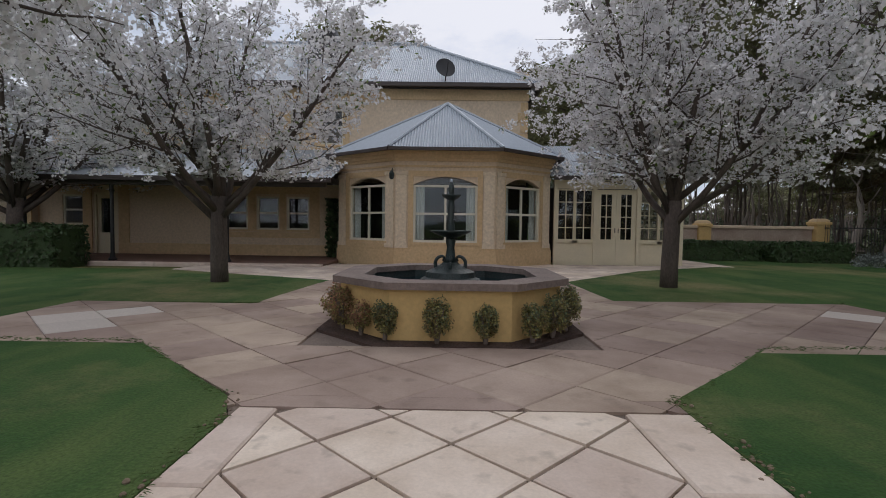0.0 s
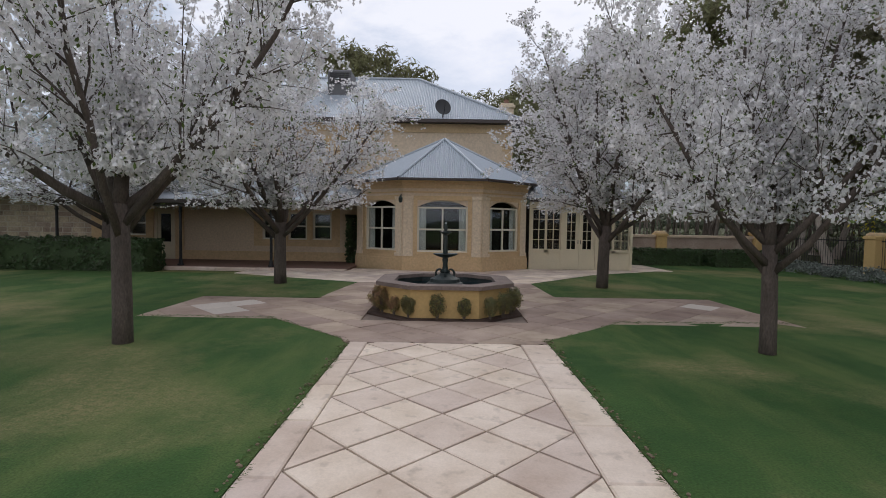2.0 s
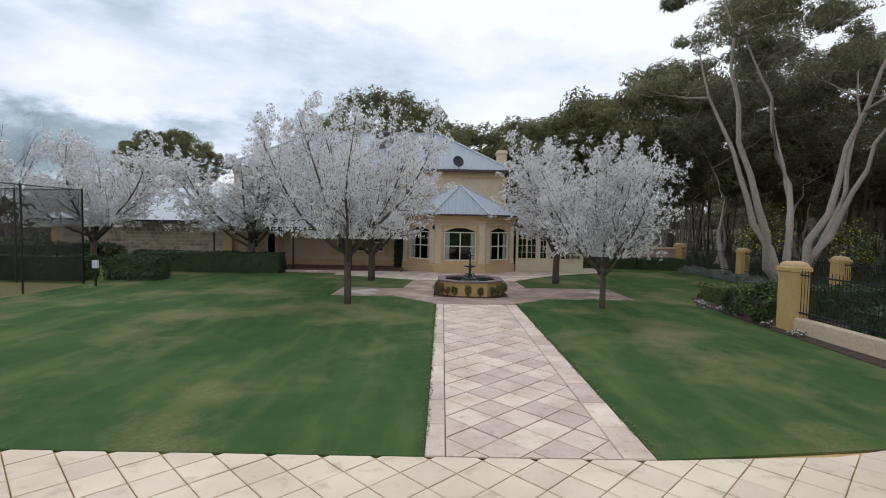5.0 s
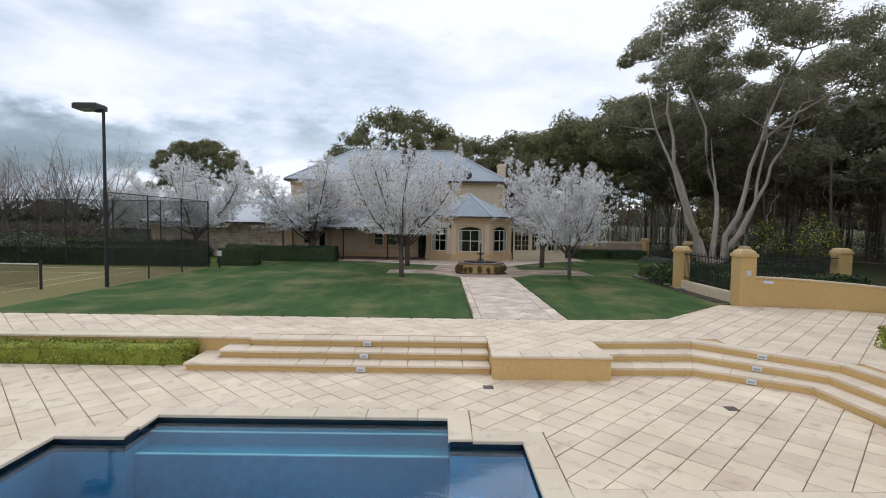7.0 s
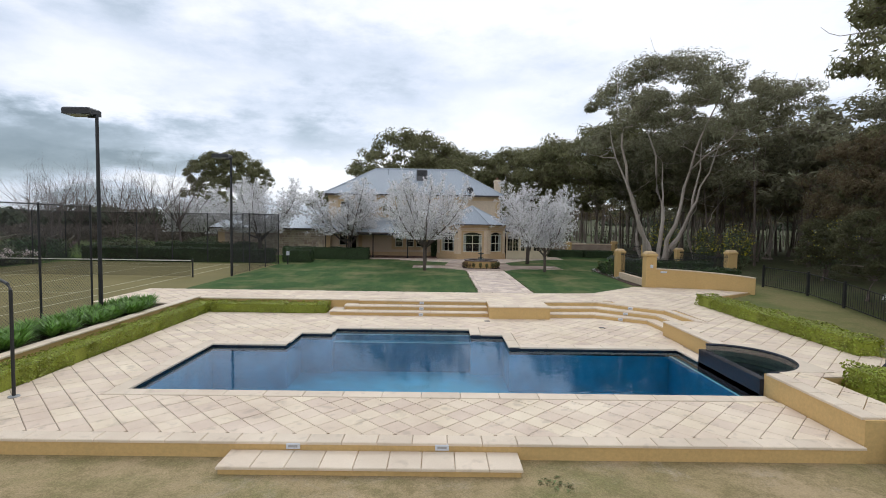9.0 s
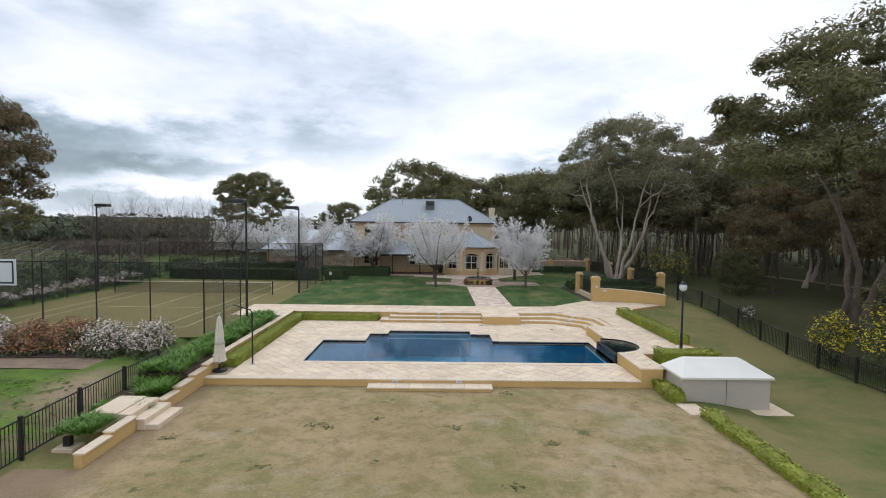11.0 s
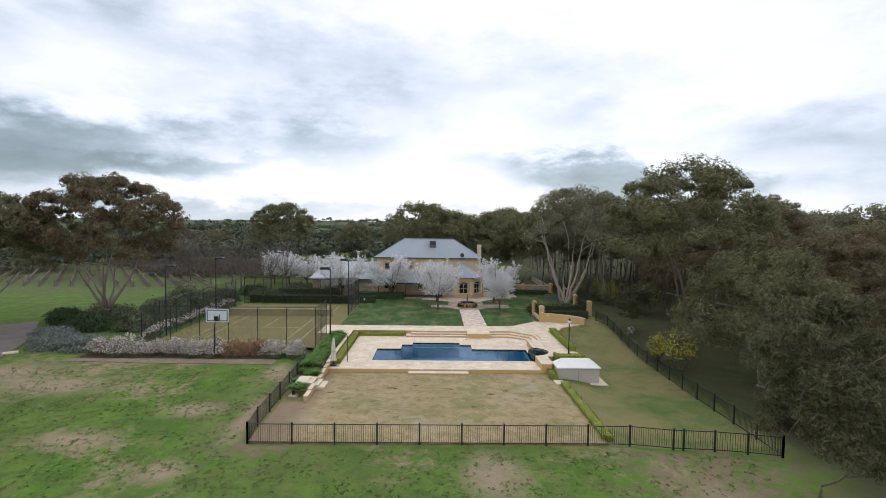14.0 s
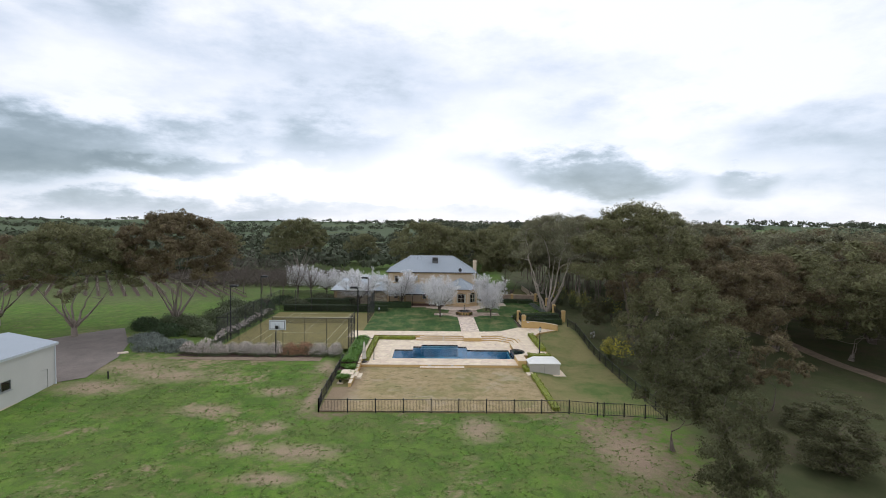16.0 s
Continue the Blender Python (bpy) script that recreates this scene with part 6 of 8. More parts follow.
lid.f = [(3, 2, 1, 0), (8, 9, 10, 11)] + [(i, (i + 1) % 4, (i + 1) % 4 + 4, i + 4) for i in range(4)] + [(i + 4, (i + 1) % 4 + 4, (i + 1) % 4 + 8, i + 8) for i in range(4)]
part("lid", lid, M_CABTOP, cab, "cream pitched lid")
part("joint", Geo().box(7.54, 7.56, -23.985, -23.981, GZ + 0.1, 0.0), M_GUTTER, cab)
for xx, yy in ((-14.35, -28.4),):
    fl = thing("garden_spotlight", "small black garden spotlight on a stone", "spotlight", (xx, yy, ground_z(xx, yy)))
    lpart("stone", Geo().chamfer_box(-0.3, 0.3, -0.25, 0.25, -0.05, 0.12, 0.03), M_COPING, fl)
    lpart("lamp", Geo().chamfer_box(-0.1, 0.1, -0.08, 0.08, 0.12, 0.4, 0.02), M_BLACK, fl)
for xx, yy in ((-0.86, -11.85), (3.35, -12.83)):
    dr = thing("deck_drain", "small dark square deck drain", "drain", (xx, yy, DECK_Z))
    lpart("grate", Geo().chamfer_box(-0.1, 0.1, -0.1, 0.1, -0.01, 0.008, 0.003), M_GUTTER, dr)
ch = thing("service_box", "small white service box on a post", "service box", (-14.2, 6.3, 0))
lpart("post", Geo().box(-0.03, 0.03, -0.03, 0.03, 0, 0.7), M_BLACK, ch)
lpart("box", Geo().chamfer_box(-0.1, 0.1, -0.06, 0.06, 0.7, 1.0, 0.01), M_PLASTIC, ch)

# ---- shed and driveway ----
shed = thing("farm_shed", "pale grey steel shed with low gable roof", "shed", (-45, -36, 0))
sz = ground_z(-43, -36) - 0.1
SX, SY0, SY1, SH = -41.2, -42.5, -30.6, 4.4
wl, m = wall_with_holes(shed, (SX, SY0), (SX, SY1), sz, sz + SH, [(4.9, 6.9, sz + 1.55, sz + 2.45), (10.0, 10.95, sz + 0.05, sz + 2.15)], 0.12, M_SHED)
sash_window(shed, m, 4.9, 6.9, sz + 1.55, sz + 2.45, 2, 1, 0.05, M_GALV)
part("door", Geo().box(10.05, 10.9, 0.04, 0.08, sz + 0.06, sz + 2.12, m), M_SHED, shed)
part("wall", Geo().box(SX - 9, SX - 0.121, SY1 - 0.12, SY1, sz, sz + SH), M_SHED, shed)
part("wall", Geo().box(SX - 9, SX - 0.121, SY0, SY0 + 0.12, sz, sz + SH), M_SHED, shed)
part("wall", Geo().box(SX - 9.1, SX - 9, SY0, SY1, sz, sz + SH), M_SHED, shed)
part("base_strip", Geo().box(SX + 0.002, SX + 0.04, SY0, SY1, sz, sz + 0.16), M_COPING, shed)
sheet("roof_sheet", [(SX + 0.25, SY0 - 0.2, sz + SH), (SX + 0.25, SY1 + 0.2, sz + SH), (SX - 4.5, SY1 + 0.2, sz + SH + 0.9), (SX - 4.5, SY0 - 0.2, sz + SH + 0.9)], (0, 1, 0), shed, pitch=0.2, amp=0.02)
sheet("roof_sheet", [(SX - 9.3, SY0 - 0.2, sz + SH), (SX - 9.3, SY1 + 0.2, sz + SH), (SX - 4.5, SY1 + 0.2, sz + SH + 0.9), (SX - 4.5, SY0 - 0.2, sz + SH + 0.9)], (0, 1, 0), shed, pitch=0.2, amp=0.02)
part("fascia", Geo().box(SX + 0.02, SX + 0.2, SY0 - 0.2, SY1 + 0.2, sz + SH - 0.2, sz + SH - 0.02), M_PLASTIC, shed)
part("downpipe", Geo().tube([(SX + 0.08, SY1 - 0.1, sz), (SX + 0.08, SY1 - 0.1, sz + SH - 0.2)], [0.05, 0.05], 8), M_PLASTIC, shed)
part("vent", Geo().box(4.0, 4.6, -0.03, -0.002, sz + 1.6, sz + 1.9, m), M_GALV, shed)


def draped(poly_rows, lift=0.02):
    """A strip laid over the land, from rows of left and right points."""
    g = Geo()
    for (xa, ya), (xb, yb) in poly_rows:
        for t in np.linspace(0, 1, 7):
            x, y = xa + (xb - xa) * t, ya + (yb - ya) * t
            g.v.append((x, y, ground_z(x, y) + lift))
    for r in range(len(poly_rows) - 1):
        for i in range(6):
            g.f.append((r * 7 + i, r * 7 + i + 1, (r + 1) * 7 + i + 1, (r + 1) * 7 + i))
    return g


def interp_rows(rows, k=6):
    out = []
    for (a, b), (c, d) in zip(rows, rows[1:]):
        for t in np.linspace(0, 1, k, endpoint=False):
            out.append(((a[0] + (c[0] - a[0]) * t, a[1] + (c[1] - a[1]) * t), (b[0] + (d[0] - b[0]) * t, b[1] + (d[1] - b[1]) * t)))
    return out + [rows[-1]]


solid("driveway", draped(interp_rows([((-64, -33), (-41.1, -30.4)), ((-62, -30), (-39.3, -29.2)), ((-60, -24), (-40.4, -22.5)), ((-57, -17), (-43.0, -16.2)), ((-53.5, -12.5), (-46.5, -11.0)), ((-50.2, -7.6), (-49.0, -7.2))]), 0.05), M_DRIVE, "worn grey-brown driveway beside the shed", "driveway", "structure", smooth=True)
solid("farm_track", draped(interp_rows([((37.2, 26), (39.0, 27)), ((42.2, 8), (44.2, 8.4)), ((44.6, -6), (46.6, -6)), ((45.8, -16), (47.8, -16)), ((46.2, -28), (48.2, -28)), ((45.6, -52), (47.8, -52))]), 0.04), M_SOIL, "bare earth farm track through the wood", "track", "structure", smooth=True)
solid("garden_path", draped(interp_rows([((-35.2, -22.8), (-34.6, -22.0)), ((-28, -23.2), (-28, -21.85)), ((-15.7, -23.3), (-15.7, -21.75))]), 0.03), M_SOIL, "bare earth strip below the flower bed", "path", "structure", smooth=True)
solid("garden_bed", draped(interp_rows([((-34.4, -21.7), (-34.4, -18.2)), ((-28, -21.8), (-28, -18.2)), ((-15.6, -21.7), (-15.6, -18.2))]), 0.04), M_MULCH, "mulched shrub bed beside the court", "garden bed", "structure", smooth=True)
solid("garden_bed", Geo().prism([(-15.2, -23.6), (-13.33, -23.6), (-13.33, -11.5), (-15.2, -11.5)], -0.8, -0.06), M_MULCH, "mulched bed behind the retaining wall", "garden bed", "structure")
solid("garden_bed", Geo().prism([(-15.2, -25.5), (-13.33, -25.5), (-13.33, -23.605), (-15.2, -23.605)], -0.9, -0.42), M_MULCH, "mulched lower end of the bed behind the retaining wall", "garden bed", "structure")
solid("garden_bed", Geo().prism([(8.0, -3.9), (8.5, -3.9), (8.5, 0.0), (15.5, 0.9), (15.5, 6.2), (9.0, 6.2), (8.4, 4.6), (8.2, 1.5)], -0.05, 0.02), M_MULCH, "mulched garden bed inside the railing", "garden bed", "structure")
pl = thing("stone_slab", "pale stone slabs along the hedge edge", "edging", (5.9, -26, 0), kind="structure")
for k in range(2):
    y = -24.5 - 0.6 * k
    part("slab", Geo().chamfer_box(5.35, 6.1, y - 0.58, y, -1.1, -0.75 + 0.02 * k, 0.02), M_COPING, pl)
# ---- hedges and shrubs ----
def leafy(points, normals, size, mat, name="foliage", aspect=1.1, jitter=0.5):
    k = len(points)
    nr = np.asarray(normals, float) + np.random.normal(size=(k, 3)) * jitter
    s = size * (0.7 + 0.6 * np.random.rand(k))
    return card_mesh(name, points, nr, s, mat, aspect)


def hedge(name, label, boxes, z0, h, mat, size=0.05, density=260, round_top=0.0, group="", lumpy=0.05, core=None):
    """A clipped hedge over ground rectangles (x0, x1, y0, y1), one thing."""
    cx = sum(b[0] + b[1] for b in boxes) / (2 * len(boxes))
    cy = sum(b[2] + b[3] for b in boxes) / (2 * len(boxes))
    t = thing(name, label, "hedge", (cx, cy, z0), group=group)
    P, N = [], []
    g = Geo()
    for x0, x1, y0, y1 in boxes:
        g.box(x0 + 0.07, x1 - 0.07, y0 + 0.07, y1 - 0.07, z0 - 0.3, z0 + h - 0.08)
        for (nx, ny, nz), area in (((0, 0, 1), (x1 - x0) * (y1 - y0)), ((1, 0, 0), (y1 - y0) * h), ((-1, 0, 0), (y1 - y0) * h), ((0, 1, 0), (x1 - x0) * h), ((0, -1, 0), (x1 - x0) * h)):
            k = int(area * density)
            r = np.random.rand(k, 3)
            p = np.stack([x0 + (x1 - x0) * r[:, 0], y0 + (y1 - y0) * r[:, 1], z0 + h * r[:, 2]], 1)
            if nz:
                p[:, 2] = z0 + h
            elif nx:
                p[:, 0] = x1 if nx > 0 else x0
            else:
                p[:, 1] = y1 if ny > 0 else y0
            off = np.array([noise.noise((q[0] * 1.7, q[1] * 1.7, q[2] * 2.3)) + 0.5 * noise.noise((q[0] * 5, q[1] * 5, q[2] * 5)) for q in p.tolist()]) * lumpy
            p += np.array([[nx, ny, nz]]) * (off[:, None] - 0.04 + 0.05 * (np.random.rand(k, 1) - 0.5))
            P.append(p)
            N.append(np.tile([nx, ny, nz], (k, 1)) + np.array([[0, 0, 0.4]]))
    part("core", g, core or mat, t, "dense inner foliage")
    tagged(part("foliage", leafy(np.concatenate(P), np.concatenate(N), size, mat), None, t), kind="stuff")
    return t


def shrub(name, label, x, y, z, rx, ry, h, mat, size=0.05, count=700, group="", mats=None, category="shrub", flat=1.0, stems=True, share=0.5, crown=0.0):
    """A loose shrub: short stems and leaves gathered in clumps."""
    t = thing(name, label, category, (x, y, z), group=group)
    if stems:
        g = Geo()
        for i in range(5):
            a = random.random() * 6.28
            g.tube([(0, 0, -0.05), (rx * 0.25 * math.cos(a), ry * 0.25 * math.sin(a), h * 0.4), (rx * 0.5 * math.cos(a), ry * 0.5 * math.sin(a), h * 0.75)], [0.02 + 0.01 * h, 0.015, 0.006], 5)
        lpart("stem", g, M_BARKD, t)
    k = max(10, count // 45)
    c = ball(k, 1.0)
    c = c / (np.linalg.norm(c, axis=1, keepdims=True) + 1e-6) * (0.55 + 0.35 * np.random.rand(k, 1))
    c[:, 2] = np.abs(c[:, 2]) if flat < 1 else c[:, 2]
    cen = c * np.array([[rx, ry, h * 0.5 * (2 if flat < 1 else 1)]]) + np.array([[0, 0, 0.02 if flat < 1 else h * 0.5]])
    pts, nr = [], []
    for q in cen:
        b = ball(count // k) * np.array([[rx * 0.34, ry * 0.34, h * 0.2]])
        pts.append(q + b)
        nr.append(b + (q - np.array([0, 0, h * 0.3])) * 0.4 + np.array([0, 0, 0.15]))
    P, N = np.concatenate(pts), np.concatenate(nr)
    P[:, 2] = np.maximum(P[:, 2], 0.01)
    if mats:
        sel = np.random.rand(len(P)) < share
        outer = (np.linalg.norm(P / np.array([[rx, ry, h]]), axis=1) > 0.55)
        sel &= outer & (P[:, 2] > h * crown)
        tagged(lpart("foliage", leafy(P[~sel], N[~sel], size, mat), None, t), kind="stuff")
        tagged(lpart("flower", leafy(P[sel] + np.array([[0, 0, 0.02]]), N[sel], size * 0.9, mats), None, t), kind="stuff")
    else:
        tagged(lpart("foliage", leafy(P, N, size, mat), None, t), kind="stuff")
    return t


# young shrubs round the fountain, on short stems
for i, (dx, dy, k) in enumerate(((-1.28, -0.35, 1.25), (-1.12, -0.72, 1.15), (-0.88, -1.0, 0.85), (-0.62, -1.2, 1.0), (-0.12, -1.3, 1.12), (0.33, -1.3, 0.92), (0.78, -1.22, 1.0), (1.02, -0.98, 1.1), (1.22, -0.66, 1.3), (1.3, -0.3, 1.2), (1.25, 0.3, 1), (-1.25, 0.3, 1), (0.9, 1.1, 1), (-0.9, 1.1, 1))):
    shrub("fountain_shrub", "young reddish shrub beside the fountain basin" if i in (0, 1, 2) else "young olive-green shrub beside the fountain basin", AX + dx, FY + dy, 0.07, 0.125 * k, 0.125 * k, 0.31 * k, M_TOPIARY, 0.013, 2300, "fountain shrubs",
          mats=M_RED if i in (0, 1, 2) else M_BUSH, share=0.4)
# tall dark green hedges
hedge("clipped_hedge", "tall dark green clipped hedge along the lawn", [(-16.5, -9.0, 12.2, 13.4)], 0.0, 1.0, M_HEDGE, 0.05, 330, lumpy=0.16)
hedge("clipped_hedge", "tall dark green clipped hedge beside the court", [(-31.0, -16.0, 8.0, 9.2)], 0.0, 1.05, M_HEDGE, 0.07, 150, lumpy=0.16)
hedge("clipped_hedge", "dark green hedge block beside the court corner", [(-15.2, -13.0, 8.2, 9.4)], 0.0, 1.0, M_HEDGE, 0.055, 300, lumpy=0.2)
hedge("clipped_hedge", "dark green hedge standing behind the court", [(-29.0, -20.5, 14.5, 15.6)], 0.0, 1.15, M_HEDGE, 0.08, 90, lumpy=0.2)
# far right hedges before the stone wall
hedge("clipped_hedge", "low dark green hedge before the stone wall", [(8.3, 11.75, 18.6, 19.8)], 0.0, 0.72, M_HEDGE, 0.05, 300, lumpy=0.06)
hedge("clipped_hedge", "low dark green hedge before the stone wall", [(11.9, 14.6, 18.0, 19.6)], 0.0, 0.72, M_HEDGE, 0.05, 300, lumpy=0.06)
for i in range(9):
    y = 16.6 - 1.15 * i
    shrub("lavender_bush", "grey-green rounded lavender bush in a row", 14.2 + 0.04 * i, y, 0.0, 0.62, 0.75, 0.5, M_LAV, 0.035, 1500, "lavender row", flat=0.5, stems=False)
hedge("clipped_hedge", "low yellow-green clipped hedge inside the railing", [(9.1, 15.0, 4.5, 5.9)], 0.0, 0.62, M_HEDGE2, 0.045, 300, lumpy=0.05)
hedge("clipped_hedge", "dark green hedge behind the iron railing", [(9.4, 15.6, 1.7, 2.9)], -0.1, 1.05, M_HEDGE, 0.055, 250, lumpy=0.14)
hedge("clipped_hedge", "dark green hedge behind the iron railing", [(9.4, 15.2, -1.9, -0.7)], -0.3, 1.1, M_HEDGE, 0.055, 250, lumpy=0.14)
shrub("round_shrub", "clipped round green shrub in the garden bed", 9.2, 3.4, 0.0, 0.62, 0.62, 0.55, M_BUSH, 0.03, 1700, flat=0.5, stems=False)
shrub("leafy_shrub", "leafy dark green shrub beside the pier", 8.55, 1.2, 0.0, 0.55, 0.6, 1.05, M_HEDGE, 0.055, 1000, mats=M_AGAP, share=0.2)
shrub("leafy_shrub", "leafy dark green shrub beside the railing", 8.5, 2.3, 0.0, 0.5, 0.5, 0.8, M_HEDGE, 0.05, 700)
for i, (x, y) in enumerate(((8.35, 4.2), (8.5, 3.2), (8.35, 2.4), (8.25, 0.4), (8.3, -0.6), (8.2, 3.7))):
    shrub("low_flower", "low green plant with small white flowers", x, y, 0.0, 0.2, 0.2, 0.2, M_BUSH, 0.03, 220, "low flowers", mats=M_BLOSSOM, flat=0.5, stems=False, share=0.3)
shrub("strappy_clump", "arching strap-leaved green clump", 13.0, 6.6, 0.0, 0.8, 0.7, 0.7, M_AGAP, 0.09, 600, flat=0.5, stems=False)
# lime hedges around the pool deck
hedge("box_hedge", "low bright green box hedge along the deck wall", [(-13.05, -12.35, -21.2, -9.98)], DECK_Z, 0.42, M_LIME, 0.027, 900, lumpy=0.13)
hedge("box_hedge", "low bright green box hedge below the terrace wall", [(-12.33, -7.45, -10.65, -9.98)], DECK_Z, 0.42, M_LIME, 0.027, 900, lumpy=0.13)
hedge("box_hedge", "low bright green box hedge edging the terrace", [(8.25, 8.97, -18.4, -10.15)], -0.03, 0.5, M_LIME, 0.032, 700, lumpy=0.13)
hedge("box_hedge", "low bright green box hedge beside the spa", [(6.3, 8.9, -21.2, -20.3)], -0.4, 0.75, M_LIME, 0.034, 560, lumpy=0.15)
hedge("box_hedge", "low bright green box hedge edging the lower lawn", [(5.2, 5.8, -24.4, -22.75)], -0.86, 0.5, M_LIME, 0.034, 600, lumpy=0.13)
hedge("box_hedge", "low yellow-green box hedge edging the lower lawn", [(5.62, 6.25, -35.6, -25.6)], -0.95, 0.45, M_LIME, 0.038, 420, lumpy=0.14)


def strap_clumps(name, label, spots, size):
    t = thing(name, label, "plants", (spots[0][0], spots[0][1], spots[0][2]), kind="stuff")
    P, N, U = [], [], []
    for x, y, z in spots:
        for i in range(70):
            a, r, up = random.random() * 6.28, random.random() * 0.12, 0.25 + 0.9 * random.random()
            l = math.hypot(1, up)
            dx, dy, dz = math.cos(a) / l, math.sin(a) / l, up / l
            P.append((x + (r + size * 1.6 / l) * math.cos(a), y + (r + size * 1.6 / l) * math.sin(a), z + size * 2.0 * up / l + 0.05 * random.random()))
            N.append((-math.cos(a) * up, -math.sin(a) * up, 1.0))
            U.append((dx, dy, dz))
    part("leaf", card_mesh("leaf", P, N, size * (0.7 + 0.6 * np.random.rand(len(P))), M_AGAP, 2.0, np.asarray(U), wide=0.17), None, t)


sp = [(-14.9 + random.random() * 1.4, -25.4 + 13.6 * i / 180 + random.random() * 0.3, -0.40 if -25.4 + 13.6 * i / 180 < -23.9 else -0.02) for i in range(180)]
sp += [(-15.0 + random.random() * 1.6, -25.75 - 0.5 * random.random(), -0.62) for i in range(22)]
strap_clumps("agapanthus_bed", "bed of arching green strap-leaved plants", sp, 0.12)
strap_clumps("agapanthus_bed", "clump of arching green strap-leaved plants", [(-14.6 + random.random() * 0.9, -28.6 + random.random() * 1.2, -0.45) for i in range(16)], 0.11)
slab = thing("drain_slab", "pale concrete slab beside the driveway", "slab", (-41.0, -20.6, ground_z(-41, -20.6)), turn=35)
lpart("slab", Geo().chamfer_box(-0.55, 0.55, -0.3, 0.3, -0.1, 0.14, 0.05), M_PAVE, slab)
stake = thing("marker_stake", "short dark stake standing in the paddock grass", "stake", (-37.0, -29.4, ground_z(-37, -29.4)))
lpart("stake", Geo().chamfer_box(-0.05, 0.05, -0.05, 0.05, -0.1, 0.75, 0.01), M_BLACK, stake)
# flowering shrubs below the court
x = -33.4
while x < -15.9:
    w = 0.95 + 0.3 * random.random()
    red = -22.6 < x < -19.0
    y = -20.9 + 0.5 * random.random()
    shrub("flowering_shrub", "russet-leaved rounded shrub in the bed" if red else "rounded shrub covered in pale pink blossom", x, y, ground_z(x, y), w, 1.1, 1.42 + 0.3 * random.random(),
          M_BUSH, 0.06, 3400, "flowering shrubs", mats=M_RED if red else M_PINK, share=0.8 if red else 0.62, flat=0.6, crown=0.12 if red else 0.2)
    x += w * 1.5
for i in range(12):
    xx, yy = -33.0 + 0.5 * random.random(), -17.0 + 2.0 * i
    shrub("flowering_shrub", "rounded shrub covered in pale blossom", xx, yy, ground_z(xx, yy), 0.9, 1.0, 1.2, M_BUSH, 0.08, 650, "flowering shrubs", mats=M_PINK, share=0.8, flat=0.6, crown=0.4)
# bushes round the big gum and along the drive
for x, y, r, h, mt in ((-42.5, -5.0, 3.6, 1.7, M_BUSH), (-39.0, -7.0, 2.6, 1.5, M_BUSH), (-45.8, -7.5, 2.2, 1.6, M_HEDGE), (-37.5, -2.0, 3.2, 2.3, M_BUSH), (-35.0, 3.0, 3.0, 2.2, M_BUSH), (-38.5, 4.5, 3.0, 2.8, M_BUSH),
                      (-38.7, -18.4, 2.6, 1.35, M_LAV), (-35.7, -18.9, 2.0, 1.25, M_LAV), (-41.4, -15.0, 2.2, 1.2, M_LAV), (-41.0, -11.0, 2.6, 1.5, M_HEDGE), (-36.0, -11.0, 2.2, 1.2, M_BUSH), (-34.8, -6.0, 2.0, 1.2, M_BUSH), (-35.5, 9.0, 3.0, 1.6, M_HEDGE),
                      (-30, 12, 3, 1.6, M_BUSH), (-25, 17.5, 2.5, 1.5, M_BUSH), (-33.5, 16, 3, 1.4, M_HEDGE), (-27, 20, 2.2, 1.4, M_BUSH), (-21, 16.5, 1.8, 1.2, M_BUSH)):
    shrub("garden_bush", "broad rounded grey-green garden bush", x, y, ground_z(x, y), r, r * 0.8, h * 1.15, mt, 0.085 if mt is M_LAV else 0.11, 4200, "garden bushes", flat=0.6)
for x, y, s in ((17.0, -17.2, 0.72), (17.9, -19.8, 1.08), (19.5, 18.0, 1.2), (22, 10, 1.0), (25, 4.0, 1.2), (21.5, 14, 0.9)):
    shrub("wattle_shrub", "loose wattle shrub with yellow blossom", x, y, ground_z(x, y), 1.4 * s, 1.4 * s, 3.8 * s, M_BUSH, 0.075, 2600, "wattles", mats=M_YELLOW, share=0.42 if y < -10 else 0.2, crown=0.3)
shrub("small_blossom", "tiny white-flowering sapling on the slope", 17.6, -9.4, ground_z(17.6, -9.4), 0.5, 0.5, 1.1, M_BUSH, 0.05, 300, mats=M_BLOSSOM, share=0.6)
cl = thing("wall_climber", "dark leafy climber against the bay wall", "climber", (-3.3, 16.6, 0.05))
pp = np.random.rand(1500, 3) * np.array([[0.55, 0.5, 1.9]]) + np.array([[-3.55, 16.35, 0.05]])
tagged(part("foliage", leafy(pp, np.random.normal(size=(1500, 3)) + np.array([[0, -1, 0]]), 0.06, M_HEDGE), None, cl), kind="stuff")
part("stem", Geo().tube([(-3.25, 16.8, 0.05), (-3.3, 16.7, 0.9), (-3.2, 16.75, 1.7)], [0.03, 0.02, 0.01], 6), M_BARKD, cl)


